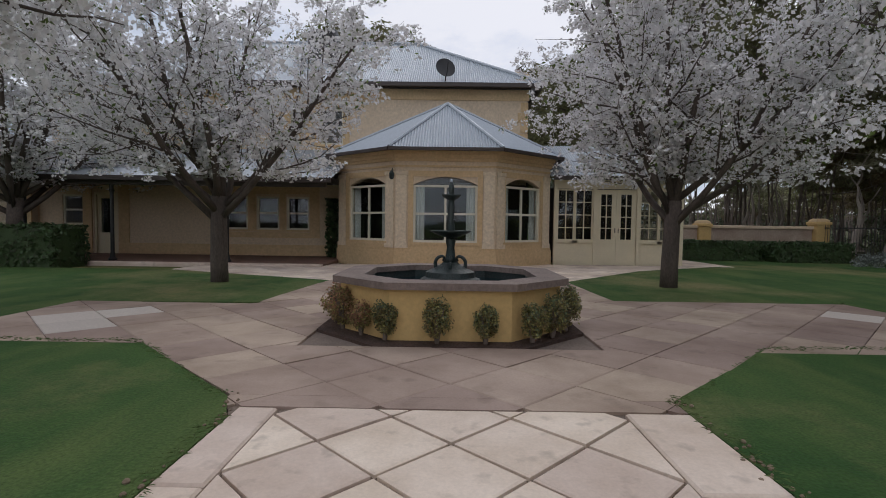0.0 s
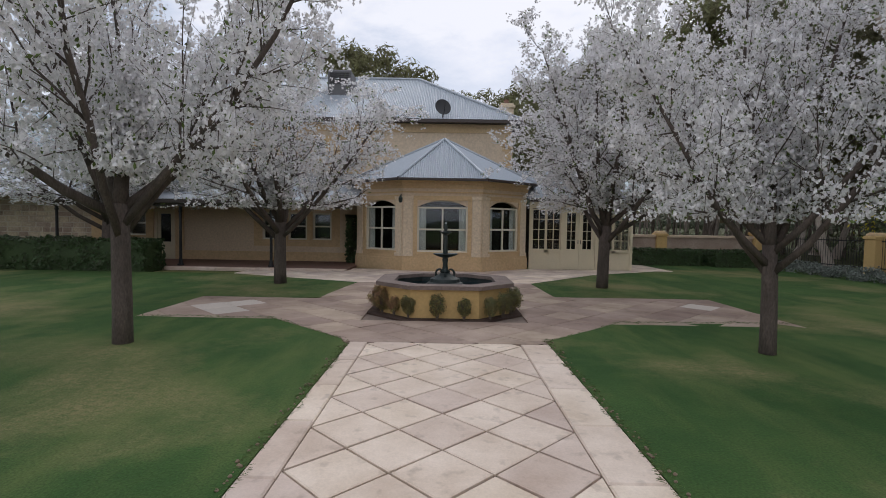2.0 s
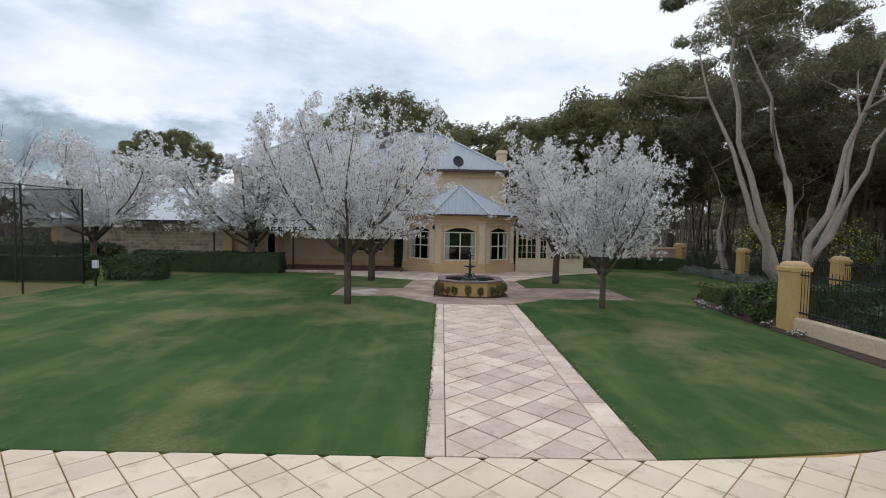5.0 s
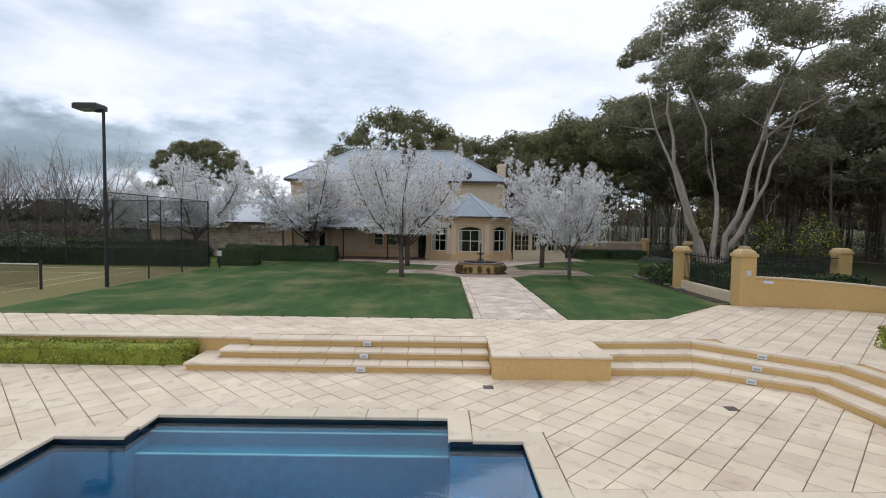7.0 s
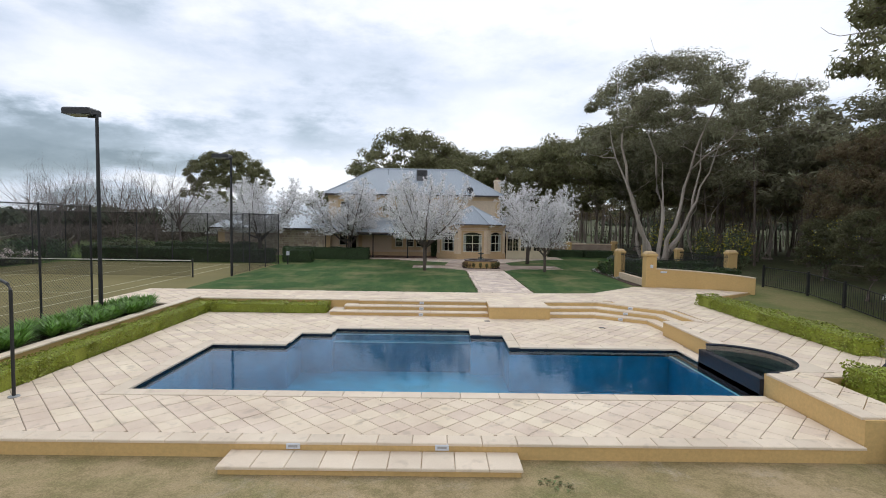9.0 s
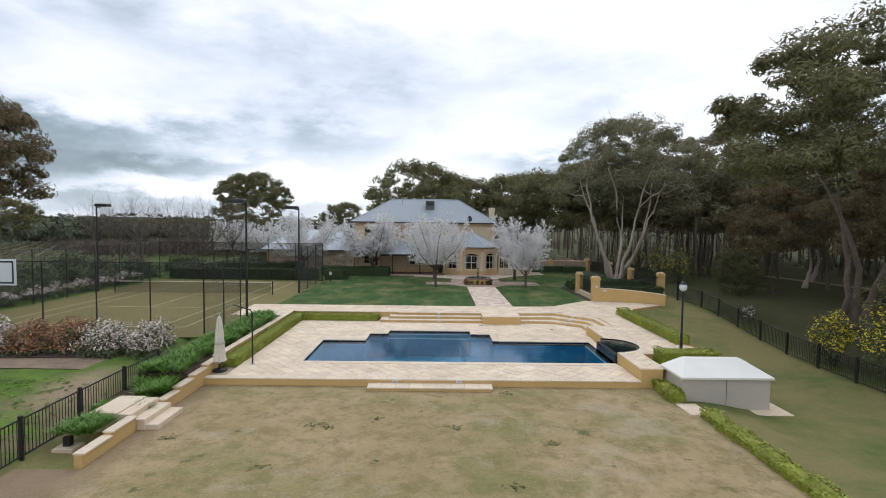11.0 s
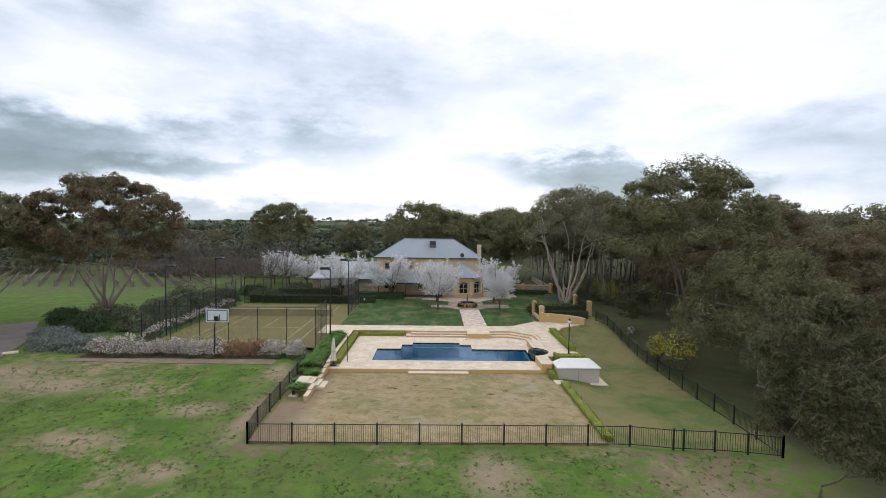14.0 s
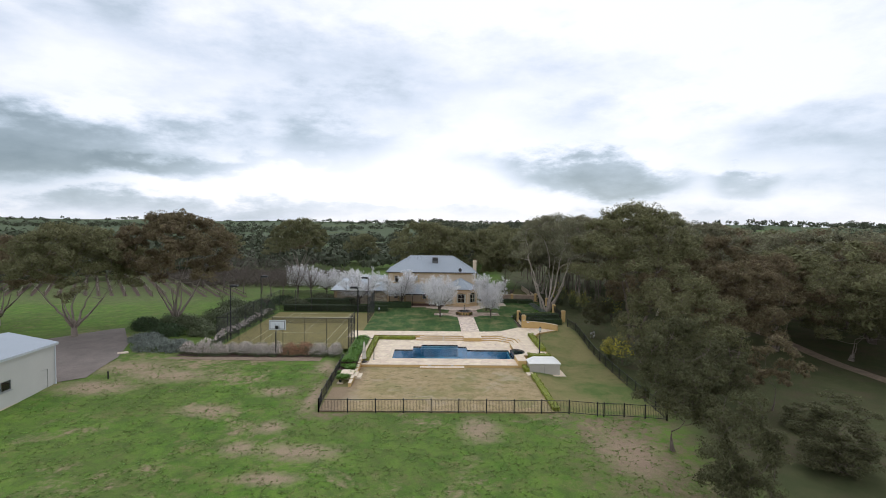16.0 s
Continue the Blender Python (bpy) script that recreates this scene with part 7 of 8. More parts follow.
# grass creeping over the edges of the path and the court, and blades of the near lawn
def grass_fringe(lines, per=150):
    rr = np.random.RandomState(44)
    P, N, U = [], [], []
    for (xa, ya), (xb, yb), inward in lines:
        l = math.hypot(xb - xa, yb - ya)
        k = int(l * per)
        t = rr.rand(k)
        nx, ny = -(yb - ya) / l * inward, (xb - xa) / l * inward
        off = -0.035 + 0.10 * rr.rand(k) ** 1.5 + 0.02 * np.sin(t * l * 5.0) + 0.012 * np.sin(t * l * 17.0)
        P.append(np.stack([xa + (xb - xa) * t + nx * off, ya + (yb - ya) * t + ny * off, 0.012 + 0.02 * rr.rand(k)], 1))
    P = np.concatenate(P)
    inside = np.ones(len(P), bool)
    inside &= ~((P[:, 1] > 2.2 + 0.0 * P[:, 0]) & (np.abs(P[:, 0] - AX) < 1.5 + (P[:, 1] - 3.7) * 0.98) & (P[:, 1] > 3.72))
    P = P[inside]
    k = len(P)
    a = rr.rand(k) * 6.28
    N = np.stack([np.cos(a), np.sin(a), 0.35 + 0.4 * rr.rand(k)], 1)
    U = np.stack([-np.sin(a), np.cos(a), np.zeros(k)], 1)
    me = card_mesh("grass_fringe", P, N, 0.022 * (0.6 + 0.8 * rr.rand(k)), M_BLADE, 1.0, U, wide=0.16, slim=True)
    tagged(part("grass_fringe", me, None), "short green grass blades along the lawn edges", "grass", "", "stuff")


grass_fringe([((-0.88, -7.4), (-0.88, 3.3), 1), ((-1.03, 3.66), (-2.42, 5.02), 1), ((-4.75, 5.02), (-2.42, 5.02), -1), ((1.83, -7.4), (1.83, 3.68), -1), ((1.83, 3.68), (3.2, 5.1), -1), ((3.2, 5.1), (6.4, 5.3), -1),
              ((-4.75, 7.3), (-2.3, 7.5), 1), ((2.9, 8.1), (6.4, 8.1), 1)])


def edge_crumbs():
    """Bits of soil and stone along the lawn's edge."""
    rr = random.Random(61)
    g = Geo()
    for i in range(420):
        side = rr.choice((-0.88, 1.83))
        y = rr.uniform(-7.0, 3.7)
        x = side + rr.gauss(0, 0.035) + (-0.03 if side < 0 else 0.03)
        r = rr.uniform(0.006, 0.018)
        g.lathe(x, y, [(r * 0.8, 0.0), (r, r * 0.5), (r * 0.5, r)], 5)
    tagged(part("edge_crumbs", g, M_SOIL), "crumbs of soil and gravel along the lawn edge", "gravel", "", "stuff")


edge_crumbs()


def tufts(name, label, spots, size, mat, blades, seed):
    """Grass tufts: a few upright blades at each spot."""
    rr = np.random.RandomState(seed)
    c = np.repeat(np.asarray(spots, float), blades, 0)
    k = len(c)
    c[:, :2] += rr.normal(size=(k, 2)) * size * 0.8
    a = rr.rand(k) * 6.28
    n = np.stack([np.cos(a), np.sin(a), 1.1 + 1.0 * rr.rand(k)], 1)
    s = size * (0.5 + rr.rand(k))
    c[:, 2] += s * 0.45
    me = card_mesh(name, c, n, s, mat, 0.9, np.stack([-np.sin(a), np.cos(a), np.zeros(k)], 1), wide=0.45, slim=True)
    tagged(part(name, me, None), label, "grass", "", "stuff")


rt = random.Random(77)
spots = []
while len(spots) < 9000:
    x, y = rt.uniform(-40, 13), rt.uniform(-64, -24.5)
    if (x > -15.6 and y > -37.0) or (x < -38.5 and y > -34) or noise.noise((x * 0.45, y * 0.45, 2.0)) < -0.35 + 0.5 * rt.random():
        continue
    spots.append((x, y, ground_z(x, y)))
tufts("paddock_tufts", "uneven green tussocks of the rough paddock", spots, 0.075, M_TUSSOCK, 4, 5)
spots = []
for i in range(11):
    cx, cy = (rt.gauss(-5.5, 3.2), rt.gauss(-28.5, 2.2)) if i % 3 else (rt.uniform(-12, 5), rt.uniform(-35, -23.5))
    if -12.8 < cx < 5.2 and -35.5 < cy < -23.4:
        spots += [(cx + rt.gauss(0, 0.16), cy + rt.gauss(0, 0.1), -0.79) for j in range(14)]
tufts("lawn_tufts", "dark green weeds in the dry lower lawn", spots, 0.04, M_DRYTUFT, 4, 6)
# ---- trees ----
def grow(rng, start, direction, length, radius, level, spec, out):
    """One branch and those it bears. out: tubes (points, radii, level) and tips (place, direction, level)."""
    k = spec["steps"][level]
    pts, rad, d, p = [start.copy()], [radius], direction.normalized(), start.copy()
    taper = spec["taper"][level]
    for i in range(k):
        bend = Vector((rng.gauss(0, 1), rng.gauss(0, 1), rng.gauss(0, 1))) * spec["wander"][level]
        d = (d + bend + Vector((0, 0, spec["lift"][level]))).normalized()
        p = p + d * (length / k)
        pts.append(p.copy())
        rad.append(radius * (1 - (1 - taper) * (i + 1) / k))
    out["tubes"].append((pts, rad, level))
    if level + 1 >= len(spec["steps"]):
        out["tips"].append((pts, d))
        return
    kids = rng.randint(*spec["kids"][level])
    for j in range(kids):
        t = spec["from"][level] + (1 - spec["from"][level]) * (j + rng.random() * 0.8) / kids
        i = min(k - 1, int(t * k))
        q = pts[i].lerp(pts[i + 1], t * k - i)
        along = (pts[i + 1] - pts[i]).normalized()
        side = along.cross(Vector((0.3, 0.2, 1) if abs(along.z) < 0.9 else (1, 0, 0))).normalized()
        spin = Matrix.Rotation(j * 2.4 + rng.random() * 1.2, 3, along)
        ang = math.radians(rng.uniform(*spec["angle"][level]))
        nd = along * math.cos(ang) + (spin @ side) * math.sin(ang)
        l = length * rng.uniform(*spec["ratio"][level]) * (1.15 - 0.5 * t if level else 1.0)
        grow(rng, q, nd, l, rad[i] * spec["thin"][level], level + 1, spec, out)
    if spec.get("leader", [0] * 9)[level]:
        grow(rng, pts[-1], d, length * 0.75, rad[-1], level + 1, spec, out)


def wood_mesh(name, tubes, mat, sides=(9, 5, 3, 3, 3), skip=9):
    g = Geo()
    for pts, rad, level in tubes:
        if level < skip:
            g.tube(pts, rad, sides[level])
    return g.mesh(name, mat, True)


PEAR = {"steps": [3, 6, 4, 2], "wander": [0.012, 0.08, 0.13, 0.16], "lift": [0.05, 0.11, 0.05, 0.04], "taper": [0.85, 0.25, 0.3, 0.3], "kids": [(9, 10), (13, 15), (5, 6)],
        "from": [0.70, 0.10, 0.12], "angle": [(20, 66), (30, 62), (30, 65)], "ratio": [(2.3, 2.9), (0.24, 0.42), (0.42, 0.7)], "thin": [0.5, 0.42, 0.5], "leader": [1, 0, 0]}


def pear_meshes(seed, trunk=1.5, radius=0.125, per=46, size=0.030, fine=9, slim=False):
    rng = random.Random(seed)
    np.random.seed(seed)
    out = {"tubes": [], "tips": []}
    grow(rng, Vector((0, 0, -0.1)), Vector((0, 0, 1)), trunk, radius, 0, PEAR, out)
    P, N = [], []
    for pts, rad, level in out["tubes"]:
        if level < 1:
            continue
        m = (0, per * 2, int(per * 0.9), per)[level]
        c = pts[-1]
        for i in range(m):
            t = (rng.random() if level > 1 else 0.45 + 0.55 * rng.random()) * (len(pts) - 1)
            if i % 8 == 0:
                a = pts[int(t)].lerp(pts[min(len(pts) - 1, int(t) + 1)], t % 1)
                c = a + Vector((rng.gauss(0, 1), rng.gauss(0, 1), rng.gauss(0, 1))) * 0.05
            P.append(tuple(c + Vector((rng.gauss(0, 1), rng.gauss(0, 1), rng.gauss(0, 1))) * 0.034))
            N.append((rng.gauss(0, 1), rng.gauss(0, 1), rng.gauss(0.4, 1)))
    out["tubes"] = [w for w in out["tubes"] if w[2] < 2 or min(p.z for p in w[0]) > trunk * 1.1]
    P, N = np.array(P), np.array(N)
    keep = P[:, 2] > trunk * 1.12
    P, N = P[keep], N[keep]
    leaf = np.random.rand(len(P)) < 0.075
    s = size * (0.7 + 0.6 * np.random.rand(len(P)))
    return (wood_mesh("trunk", out["tubes"], M_BARKP, skip=fine), card_mesh("blossom", P[~leaf], N[~leaf], s[~leaf], M_BLOSSOM, 0.9, slim=slim),
            card_mesh("leaf", P[leaf], N[leaf], s[leaf] * 0.75, M_LEAFP, 1.3), float(P[:, 2].max()), float(np.percentile(np.hypot(P[:, 0], P[:, 1]), 97)))


def plant(name, label, category, meshes, x, y, height, turn, group="", sxy=1.0, spread=0.0):
    z = ground_z(x, y)
    s = height / meshes[-2]
    if spread:
        sxy = spread / (meshes[-1] * s)
    t = thing(name, label, category, (x, y, max(z, -0.02) if abs(x) < 15 and y > -8 else z), group=group, turn=turn)
    t.scale = (s * sxy, s * sxy, s)
    for me in meshes[:-2]:
        ob = lpart(me.name.split(".")[0], me, None, t)
        if me.name.split(".")[0] != "trunk":
            ob["kind"] = "stuff"
    return t


pears = [pear_meshes(s, per=k, size=0.034) for s, k in ((11, 46), (12, 64), (13, 64))]
PL = "flowering pear tree covered in white blossom"
for i, (x, y, h, k, turn, w) in enumerate(((-3.78, 3.2, 7.1, 2, 20, 3.05), (4.6, 3.22, 6.0, 1, 35, 2.15), (-3.95, 9.88, 6.6, 0, 80, 3.4), (4.6, 10.05, 7.0, 1, 200, 3.4),
                                     (-10.8, 13.2, 7.2, 1, 300, 4.1), (-18.4, 12.2, 7.4, 2, 10, 4.0))):
    plant("pear_tree", PL, "tree", pears[k], x, y, h, turn, "flowering pears", spread=w)
pear_far = pear_meshes(21, per=13, size=0.09, fine=3, slim=True)
for i, (x, y) in enumerate(((-34.6, 30.5), (-31.4, 29.0), (-27.6, 27.0), (-22.5, 24.5))):
    plant("pear_tree", "distant " + PL, "tree", pear_far, x, y, 6.0 + random.random() * 0.6, 40 * i, "flowering pears", spread=3.5)

def gum_meshes(seed, bark, leafmat, R, H, z0, lobes, clumps, per, size, stems=1, radius=0.35, lean=0.25, fork=0.35, lobe_r=0.34, sides=(7, 4, 3),
               low=-0.25, dead=0, drop=0.9, tops=2, flat=0.62, loose=0.3, reach=0.78, shift=(0, 0), bole=0.0, dome=0.5):
    """A eucalypt: stems fork into limbs that reach rounded lobes, whose shells carry clumps of narrow hanging leaves."""
    rng = random.Random(seed)
    np.random.seed(seed)
    g = Geo()
    nodes, P, N = [], [], []

    def limb(a, b, ra, rb, n, sag, level):
        pts = []
        side = Vector((rng.gauss(0, 1), rng.gauss(0, 1), 0)) * (b - a).length * sag
        for t in np.linspace(0, 1, n):
            q = a.lerp(b, t) + side * math.sin(math.pi * t) + Vector((0, 0, -sag * 0.9 * (b - a).length * math.sin(math.pi * t)))
            q += Vector((rng.gauss(0, 1), rng.gauss(0, 1), rng.gauss(0, 0.5))) * (b - a).length * (0.009 if level == 0 else 0.022) * (0 < t < 1)
            pts.append(q)
        rad = [ra + (rb - ra) * (t ** 0.8) for t in np.linspace(0, 1, n)]
        g.tube(pts, rad, sides[level])
        return pts

    cent = []
    for i in range(lobes):
        a = 2.399 * i + rng.uniform(-0.4, 0.4)
        rr = R * reach * math.sqrt((i + 0.5) / lobes)
        top = z0 + (H - z0) * (1 - (rr / R) ** 2) ** dome - R * lobe_r * 0.5
        z = top - (0 if rng.random() * 5 < tops else max(0.0, top - z0) * rng.uniform(0.1, drop))
        cent.append((Vector((shift[0] + rr * math.cos(a), shift[1] + rr * math.sin(a), max(z, z0 * 0.9))), R * lobe_r * rng.uniform(0.75, 1.2)))
    starts = []
    for k in range(stems):
        a = 2 * math.pi * k / stems + rng.random()
        base = Vector((0.5 * radius * math.cos(a), 0.5 * radius * math.sin(a), bole - 0.3)) if stems > 1 else Vector((0, 0, -0.3))
        l = lean * R * rng.uniform(0.5, 1.25) if stems > 1 else 0.25 * lean * R
        tip = Vector((l * math.cos(a) + shift[0] * 0.8, l * math.sin(a) + shift[1] * 0.8, z0 * fork * rng.uniform(0.8, 1.35)))
        pts = limb(base, tip, radius * (1.25 if stems == 1 else 0.8), radius * 0.1, 11, 0.045, 0)
        starts += [(q, radius * (1.25 if stems == 1 else 0.8) * (1 - 0.8 * n / 10)) for n, q in enumerate(pts)][4:]
    if stems > 1:
        g.tube([(0, 0, -0.4), (0, 0, 0.15), (0.04, 0.02, bole * 0.5 + 0.1), (0, 0, bole + 0.1), (0, 0, bole + 0.75)], [radius * 1.9, radius * 1.6, radius * 1.35, radius * 1.4, radius * 0.6], 10)
    # each lobe's limb leaves the nearest limb already grown
    joints = list(starts)
    for c, r in sorted(cent, key=lambda w: min((w[0] - q).length for q, _ in starts)):
        q, qr = min(joints, key=lambda w: (w[0] - c).length + max(0.0, w[0].z - c.z + 0.25 * math.hypot(w[0].x - c.x, w[0].y - c.y)) * 1.5)
        r0 = min(qr * 0.85, radius * 0.5)
        pts = limb(q, c, r0, max(0.02, r0 * 0.35), 6, 0.06, 1)
        grown = [(w, max(0.02, r0 * (1 - 0.65 * n / 5))) for n, w in enumerate(pts)][2:]
        joints += grown[:3]
        nodes += grown
    for k in range(dead):
        f = rng.choice(nodes)[0]
        d = Vector((f.x, f.y, 1.5 + abs(f.z) * 0.1)).normalized()
        limb(f, f + d * rng.uniform(1.5, 3.0), radius * 0.1, 0.01, 5, 0.1, 2)
    for c, r in cent:
        for m in range(clumps):
            while True:
                d = Vector((rng.gauss(0, 1), rng.gauss(0, 1), rng.gauss(0.35, 1))).normalized()
                if d.z > low:
                    break
            q = c + Vector((d.x * r, d.y * r, d.z * r * 0.75)) * rng.uniform(0.75, 1.05)
            near = min(nodes, key=lambda w: (w[0] - q).length + (2.0 if w[0].z > q.z else 0))
            limb(near[0], q, max(0.02, near[1] * 0.45), 0.012, 3, 0.06, 2)
            cr = r * rng.uniform(0.40, 0.68)
            n = int(per * rng.uniform(0.6, 1.3))
            b = np.random.normal(size=(n, 3))
            b /= np.linalg.norm(b, axis=1, keepdims=True)
            b[:, 2] = np.where(b[:, 2] > 0, b[:, 2], 0.5 * b[:, 2])
            N.append(b + np.array([[0.25 * d.x, 0.25 * d.y, 0.35]]))
            b *= 0.62 + 0.38 * np.random.rand(n, 1) ** 0.4
            b[:, 2] *= flat
            P.append(b * cr + np.array(q) + np.random.normal(size=(n, 3)) * cr * 0.07)
    P, N = np.concatenate(P), np.concatenate(N)
    N = N + np.random.normal(size=N.shape) * loose
    s = size * (0.6 + 0.8 * np.random.rand(len(P)))
    return (g.mesh("trunk", bark, True), card_mesh("crown", P, N, s, leafmat, 1.25, wide=0.4, slim=True), float(P[:, 2].max()), float(np.percentile(np.hypot(P[:, 0], P[:, 1]), 96)))


gum_hero = gum_meshes(31, M_BARKG, M_GUM, 8.2, 16.6, 7.2, 42, 6, 180, 0.108, stems=7, radius=0.28, lean=0.66, fork=1.55, lobe_r=0.165, dead=8, drop=0.62, tops=2.6, shift=(1.0, -0.4), flat=0.95, low=-0.2, loose=0.32, reach=0.92)
gum_giant = gum_meshes(33, M_BARKD, M_GUM3, 8.5, 19.0, 8.0, 62, 6, 120, 0.16, stems=3, radius=0.33, lean=0.4, fork=1.35, lobe_r=0.175, dead=10, drop=0.75, tops=2.4, flat=0.95, low=-0.2, loose=0.32, reach=0.92)
gum_tall = [gum_meshes(s, M_BARKG, M_GUM, 4.8, 18.0, 6.5, 22, 6, 130, 0.125, stems=1 + k, radius=0.25, fork=0.8, lobe_r=0.26, dead=6, flat=0.95, loose=0.32) for k, s in enumerate((41, 42))]
gum_wide = [gum_meshes(51, M_BARKU, M_GUM3, 7.5, 13.0, 2.6, 52, 6, 110, 0.145, stems=2, radius=0.22, fork=0.8, lobe_r=0.19, low=-0.2, drop=0.95, tops=2, flat=0.95, loose=0.32, dead=8, reach=0.9),
            gum_meshes(52, M_BARKD, M_GUM2, 7.0, 13.0, 4.4, 42, 6, 110, 0.145, stems=2, radius=0.24, fork=0.8, lobe_r=0.20, low=-0.2, drop=0.95, tops=2, flat=0.95, loose=0.32, dead=6, reach=0.9)]
gum_back = [gum_meshes(s, M_BARKD, M_GUM3, 8.0, 14.0, 3.6, 52, 5, 95, 0.185, stems=2, radius=0.24, fork=0.55, lobe_r=0.19, low=-0.2, drop=0.8, tops=2.6, flat=0.9, loose=0.32, reach=0.92, dome=0.4) for s in (56, 57)]
umbrella = [gum_meshes(s, M_BARKU, M_GUM2 if s == 54 else M_GUM3, 9.0, 16.0, 5.6, 96, 6, 112, 0.155, stems=7, bole=1.7, radius=0.30, fork=1.3, lean=k, lobe_r=0.15, low=-0.2, drop=0.8, tops=2.6, flat=0.85, dead=10, loose=0.32, reach=0.95, dome=0.32) for s, k in ((54, 0.5), (55, 0.6))]
gum_mid = [gum_meshes(s, M_BARKD, mt, 5.0, 12.0, 4.4, 21, 4, 44, 0.26, stems=1, radius=0.17, fork=0.7, lobe_r=0.25, sides=(5, 3, 3), low=-0.2, drop=0.9, flat=0.9, loose=0.3, reach=0.9) for s, mt in ((61, M_GUM3), (62, M_GUM2), (63, M_GUM))]
sapling = [gum_meshes(71, M_BARKD, M_GUM4, 3.0, 8.0, 1.9, 44, 6, 85, 0.09, stems=1, radius=0.2, fork=0.6, lobe_r=0.24, low=-0.5, flat=0.95, loose=0.4, drop=0.98, tops=1.3),
           gum_meshes(72, M_BARKD, M_GUM4, 3.0, 8.0, 0.3, 64, 6, 62, 0.095, stems=1, radius=0.17, fork=1.6, lobe_r=0.23, low=-0.7, flat=1.0, loose=0.4, drop=1.0, tops=0.6, dome=0.6)]

GL = "tall eucalyptus with pale trunk and olive crown"
plant("gum_tree", "large spreading eucalyptus with pale many-stemmed trunk", "tree", gum_hero, 15.5, 10.0, 18.0, 30, "gum trees", spread=8.5)
plant("gum_tree", GL, "tree", gum_tall[0], 18.0, 19.5, 17.5, 80, "gum trees")
plant("gum_tree", "very tall eucalyptus with wide billowing olive crown", "tree", gum_giant, 21.8, -12.6, 20.1, 200, "gum trees", spread=8.8)
# the wood to the east
taken = [(15.5, 10.0), (18.0, 19.5), (21.8, -12.6)]
rng = random.Random(5)
for (x, y, k, h) in ((25, 22, 1, 18), (27, 31, 0, 18), (35, 9, 0, 17), (36, 27, 1, 21), (41, 16, 0, 19), (31, 38, 1, 18), (20, 34, 1, 16), (43, 5, 1, 17), (29, 47, 0, 18)):
    plant("gum_tree", GL, "tree", gum_tall[k], x, y, h, rng.random() * 360, "gum trees", 1.2)
    taken.append((x, y))
for (x, y, k, h, w) in ((22.6, -24.0, 0, 12.2, 6.4), (30.5, -8, 1, 12.6, 6.0), (38, -3, 1, 15, 7), (33.5, -17, 1, 13, 6.2), (42, -12, 1, 13.5, 6.5), (50, -15, 0, 14, 7.5), (50, -36, 1, 12, 6.5),
                        (27.5, 3, 1, 10.5, 4.4), (57, -27, 0, 13, 7), (59, -8, 1, 15, 8), (49, -2, 0, 14, 6.5)):
    plant("gum_tree", "broad dark eucalyptus with dense domed olive crown", "tree", gum_wide[k], x, y, h, rng.random() * 360, "gum trees", spread=w)
    taken.append((x, y))
for (x, y, h) in ((23, 17, 14), (29.5, 26, 16), (21.5, 27, 14), (37, 8, 15), (31, 42, 16), (25, 39, 15), (20.5, 42, 14), (38, 20, 17), (22, 47, 15), (37, 34, 16), (41, 28, 17), (26.2, -34.2, 7)):
    plant("gum_tree", "dark eucalyptus of the surrounding wood", "tree", gum_tall[int(h) % 2] if x < 26 and y > 0 else gum_mid[int(h) % 3], x, y, h, rng.random() * 360, "wood trees", 1.3 if x < 26 and y > 0 else 1.05)
    taken.append((x, y))
count = 0
while count < 125:
    x, y = (rng.uniform(30, 110), rng.uniform(-30, 70)) if count < 80 else (rng.uniform(44, 190), rng.uniform(-60, 190))
    if y < x * 1.1 - 120 or (x < 48.5 and y < 1.0) or any((x - a) ** 2 + (y - b) ** 2 < 32 for a, b in taken):
        continue
    taken.append((x, y))
    plant("gum_tree", "dark eucalyptus of the surrounding wood", "tree", gum_mid[count % 3], x, y, rng.uniform(13, 17), rng.random() * 360, "wood trees", rng.uniform(1.0, 1.3))
    count += 1
# near trees beside the fence
for x, y, h, k, w in ((12.8, -42.9, 10.0, 0, 3.1), (20.4, -36.2, 6.8, 0, 2.3), (12.5, -51.4, 7.6, 1, 2.2), (22.9, -45.4, 5.4, 1, 2.6), (25.6, -38.6, 2.2, 1, 1.5), (19.5, -33.0, 6.0, 1, 2.4),
                     (18.4, -7.0, 4.6, 0, 1.6), (22.8, 1.6, 4.2, 0, 1.6)):
    plant("gum_sapling", "young dark green eucalyptus with dense crown", "tree", sapling[k], x, y, h, 77 * k + 13 * x, "young gums", spread=w)
# behind the house
for x, y, h, k in ((-7, 40, 16.5, 0), (1, 46, 15, 1), (9, 44, 15, 0), (14, 52, 16, 1), (-4, 62, 15, 0), (12.6, 33, 14.2, 0), (16.5, 28, 15.6, 1)):
    plant("gum_tree", "broad eucalyptus behind the house", "tree", gum_back[k], x, y, h, 57 * x, "gum trees", 1.0)
plant("gum_tree", "lone umbrella-shaped eucalyptus beyond the court", "tree", umbrella[1], -43.9, 66, 17.0, 40, "gum trees", spread=7.8)
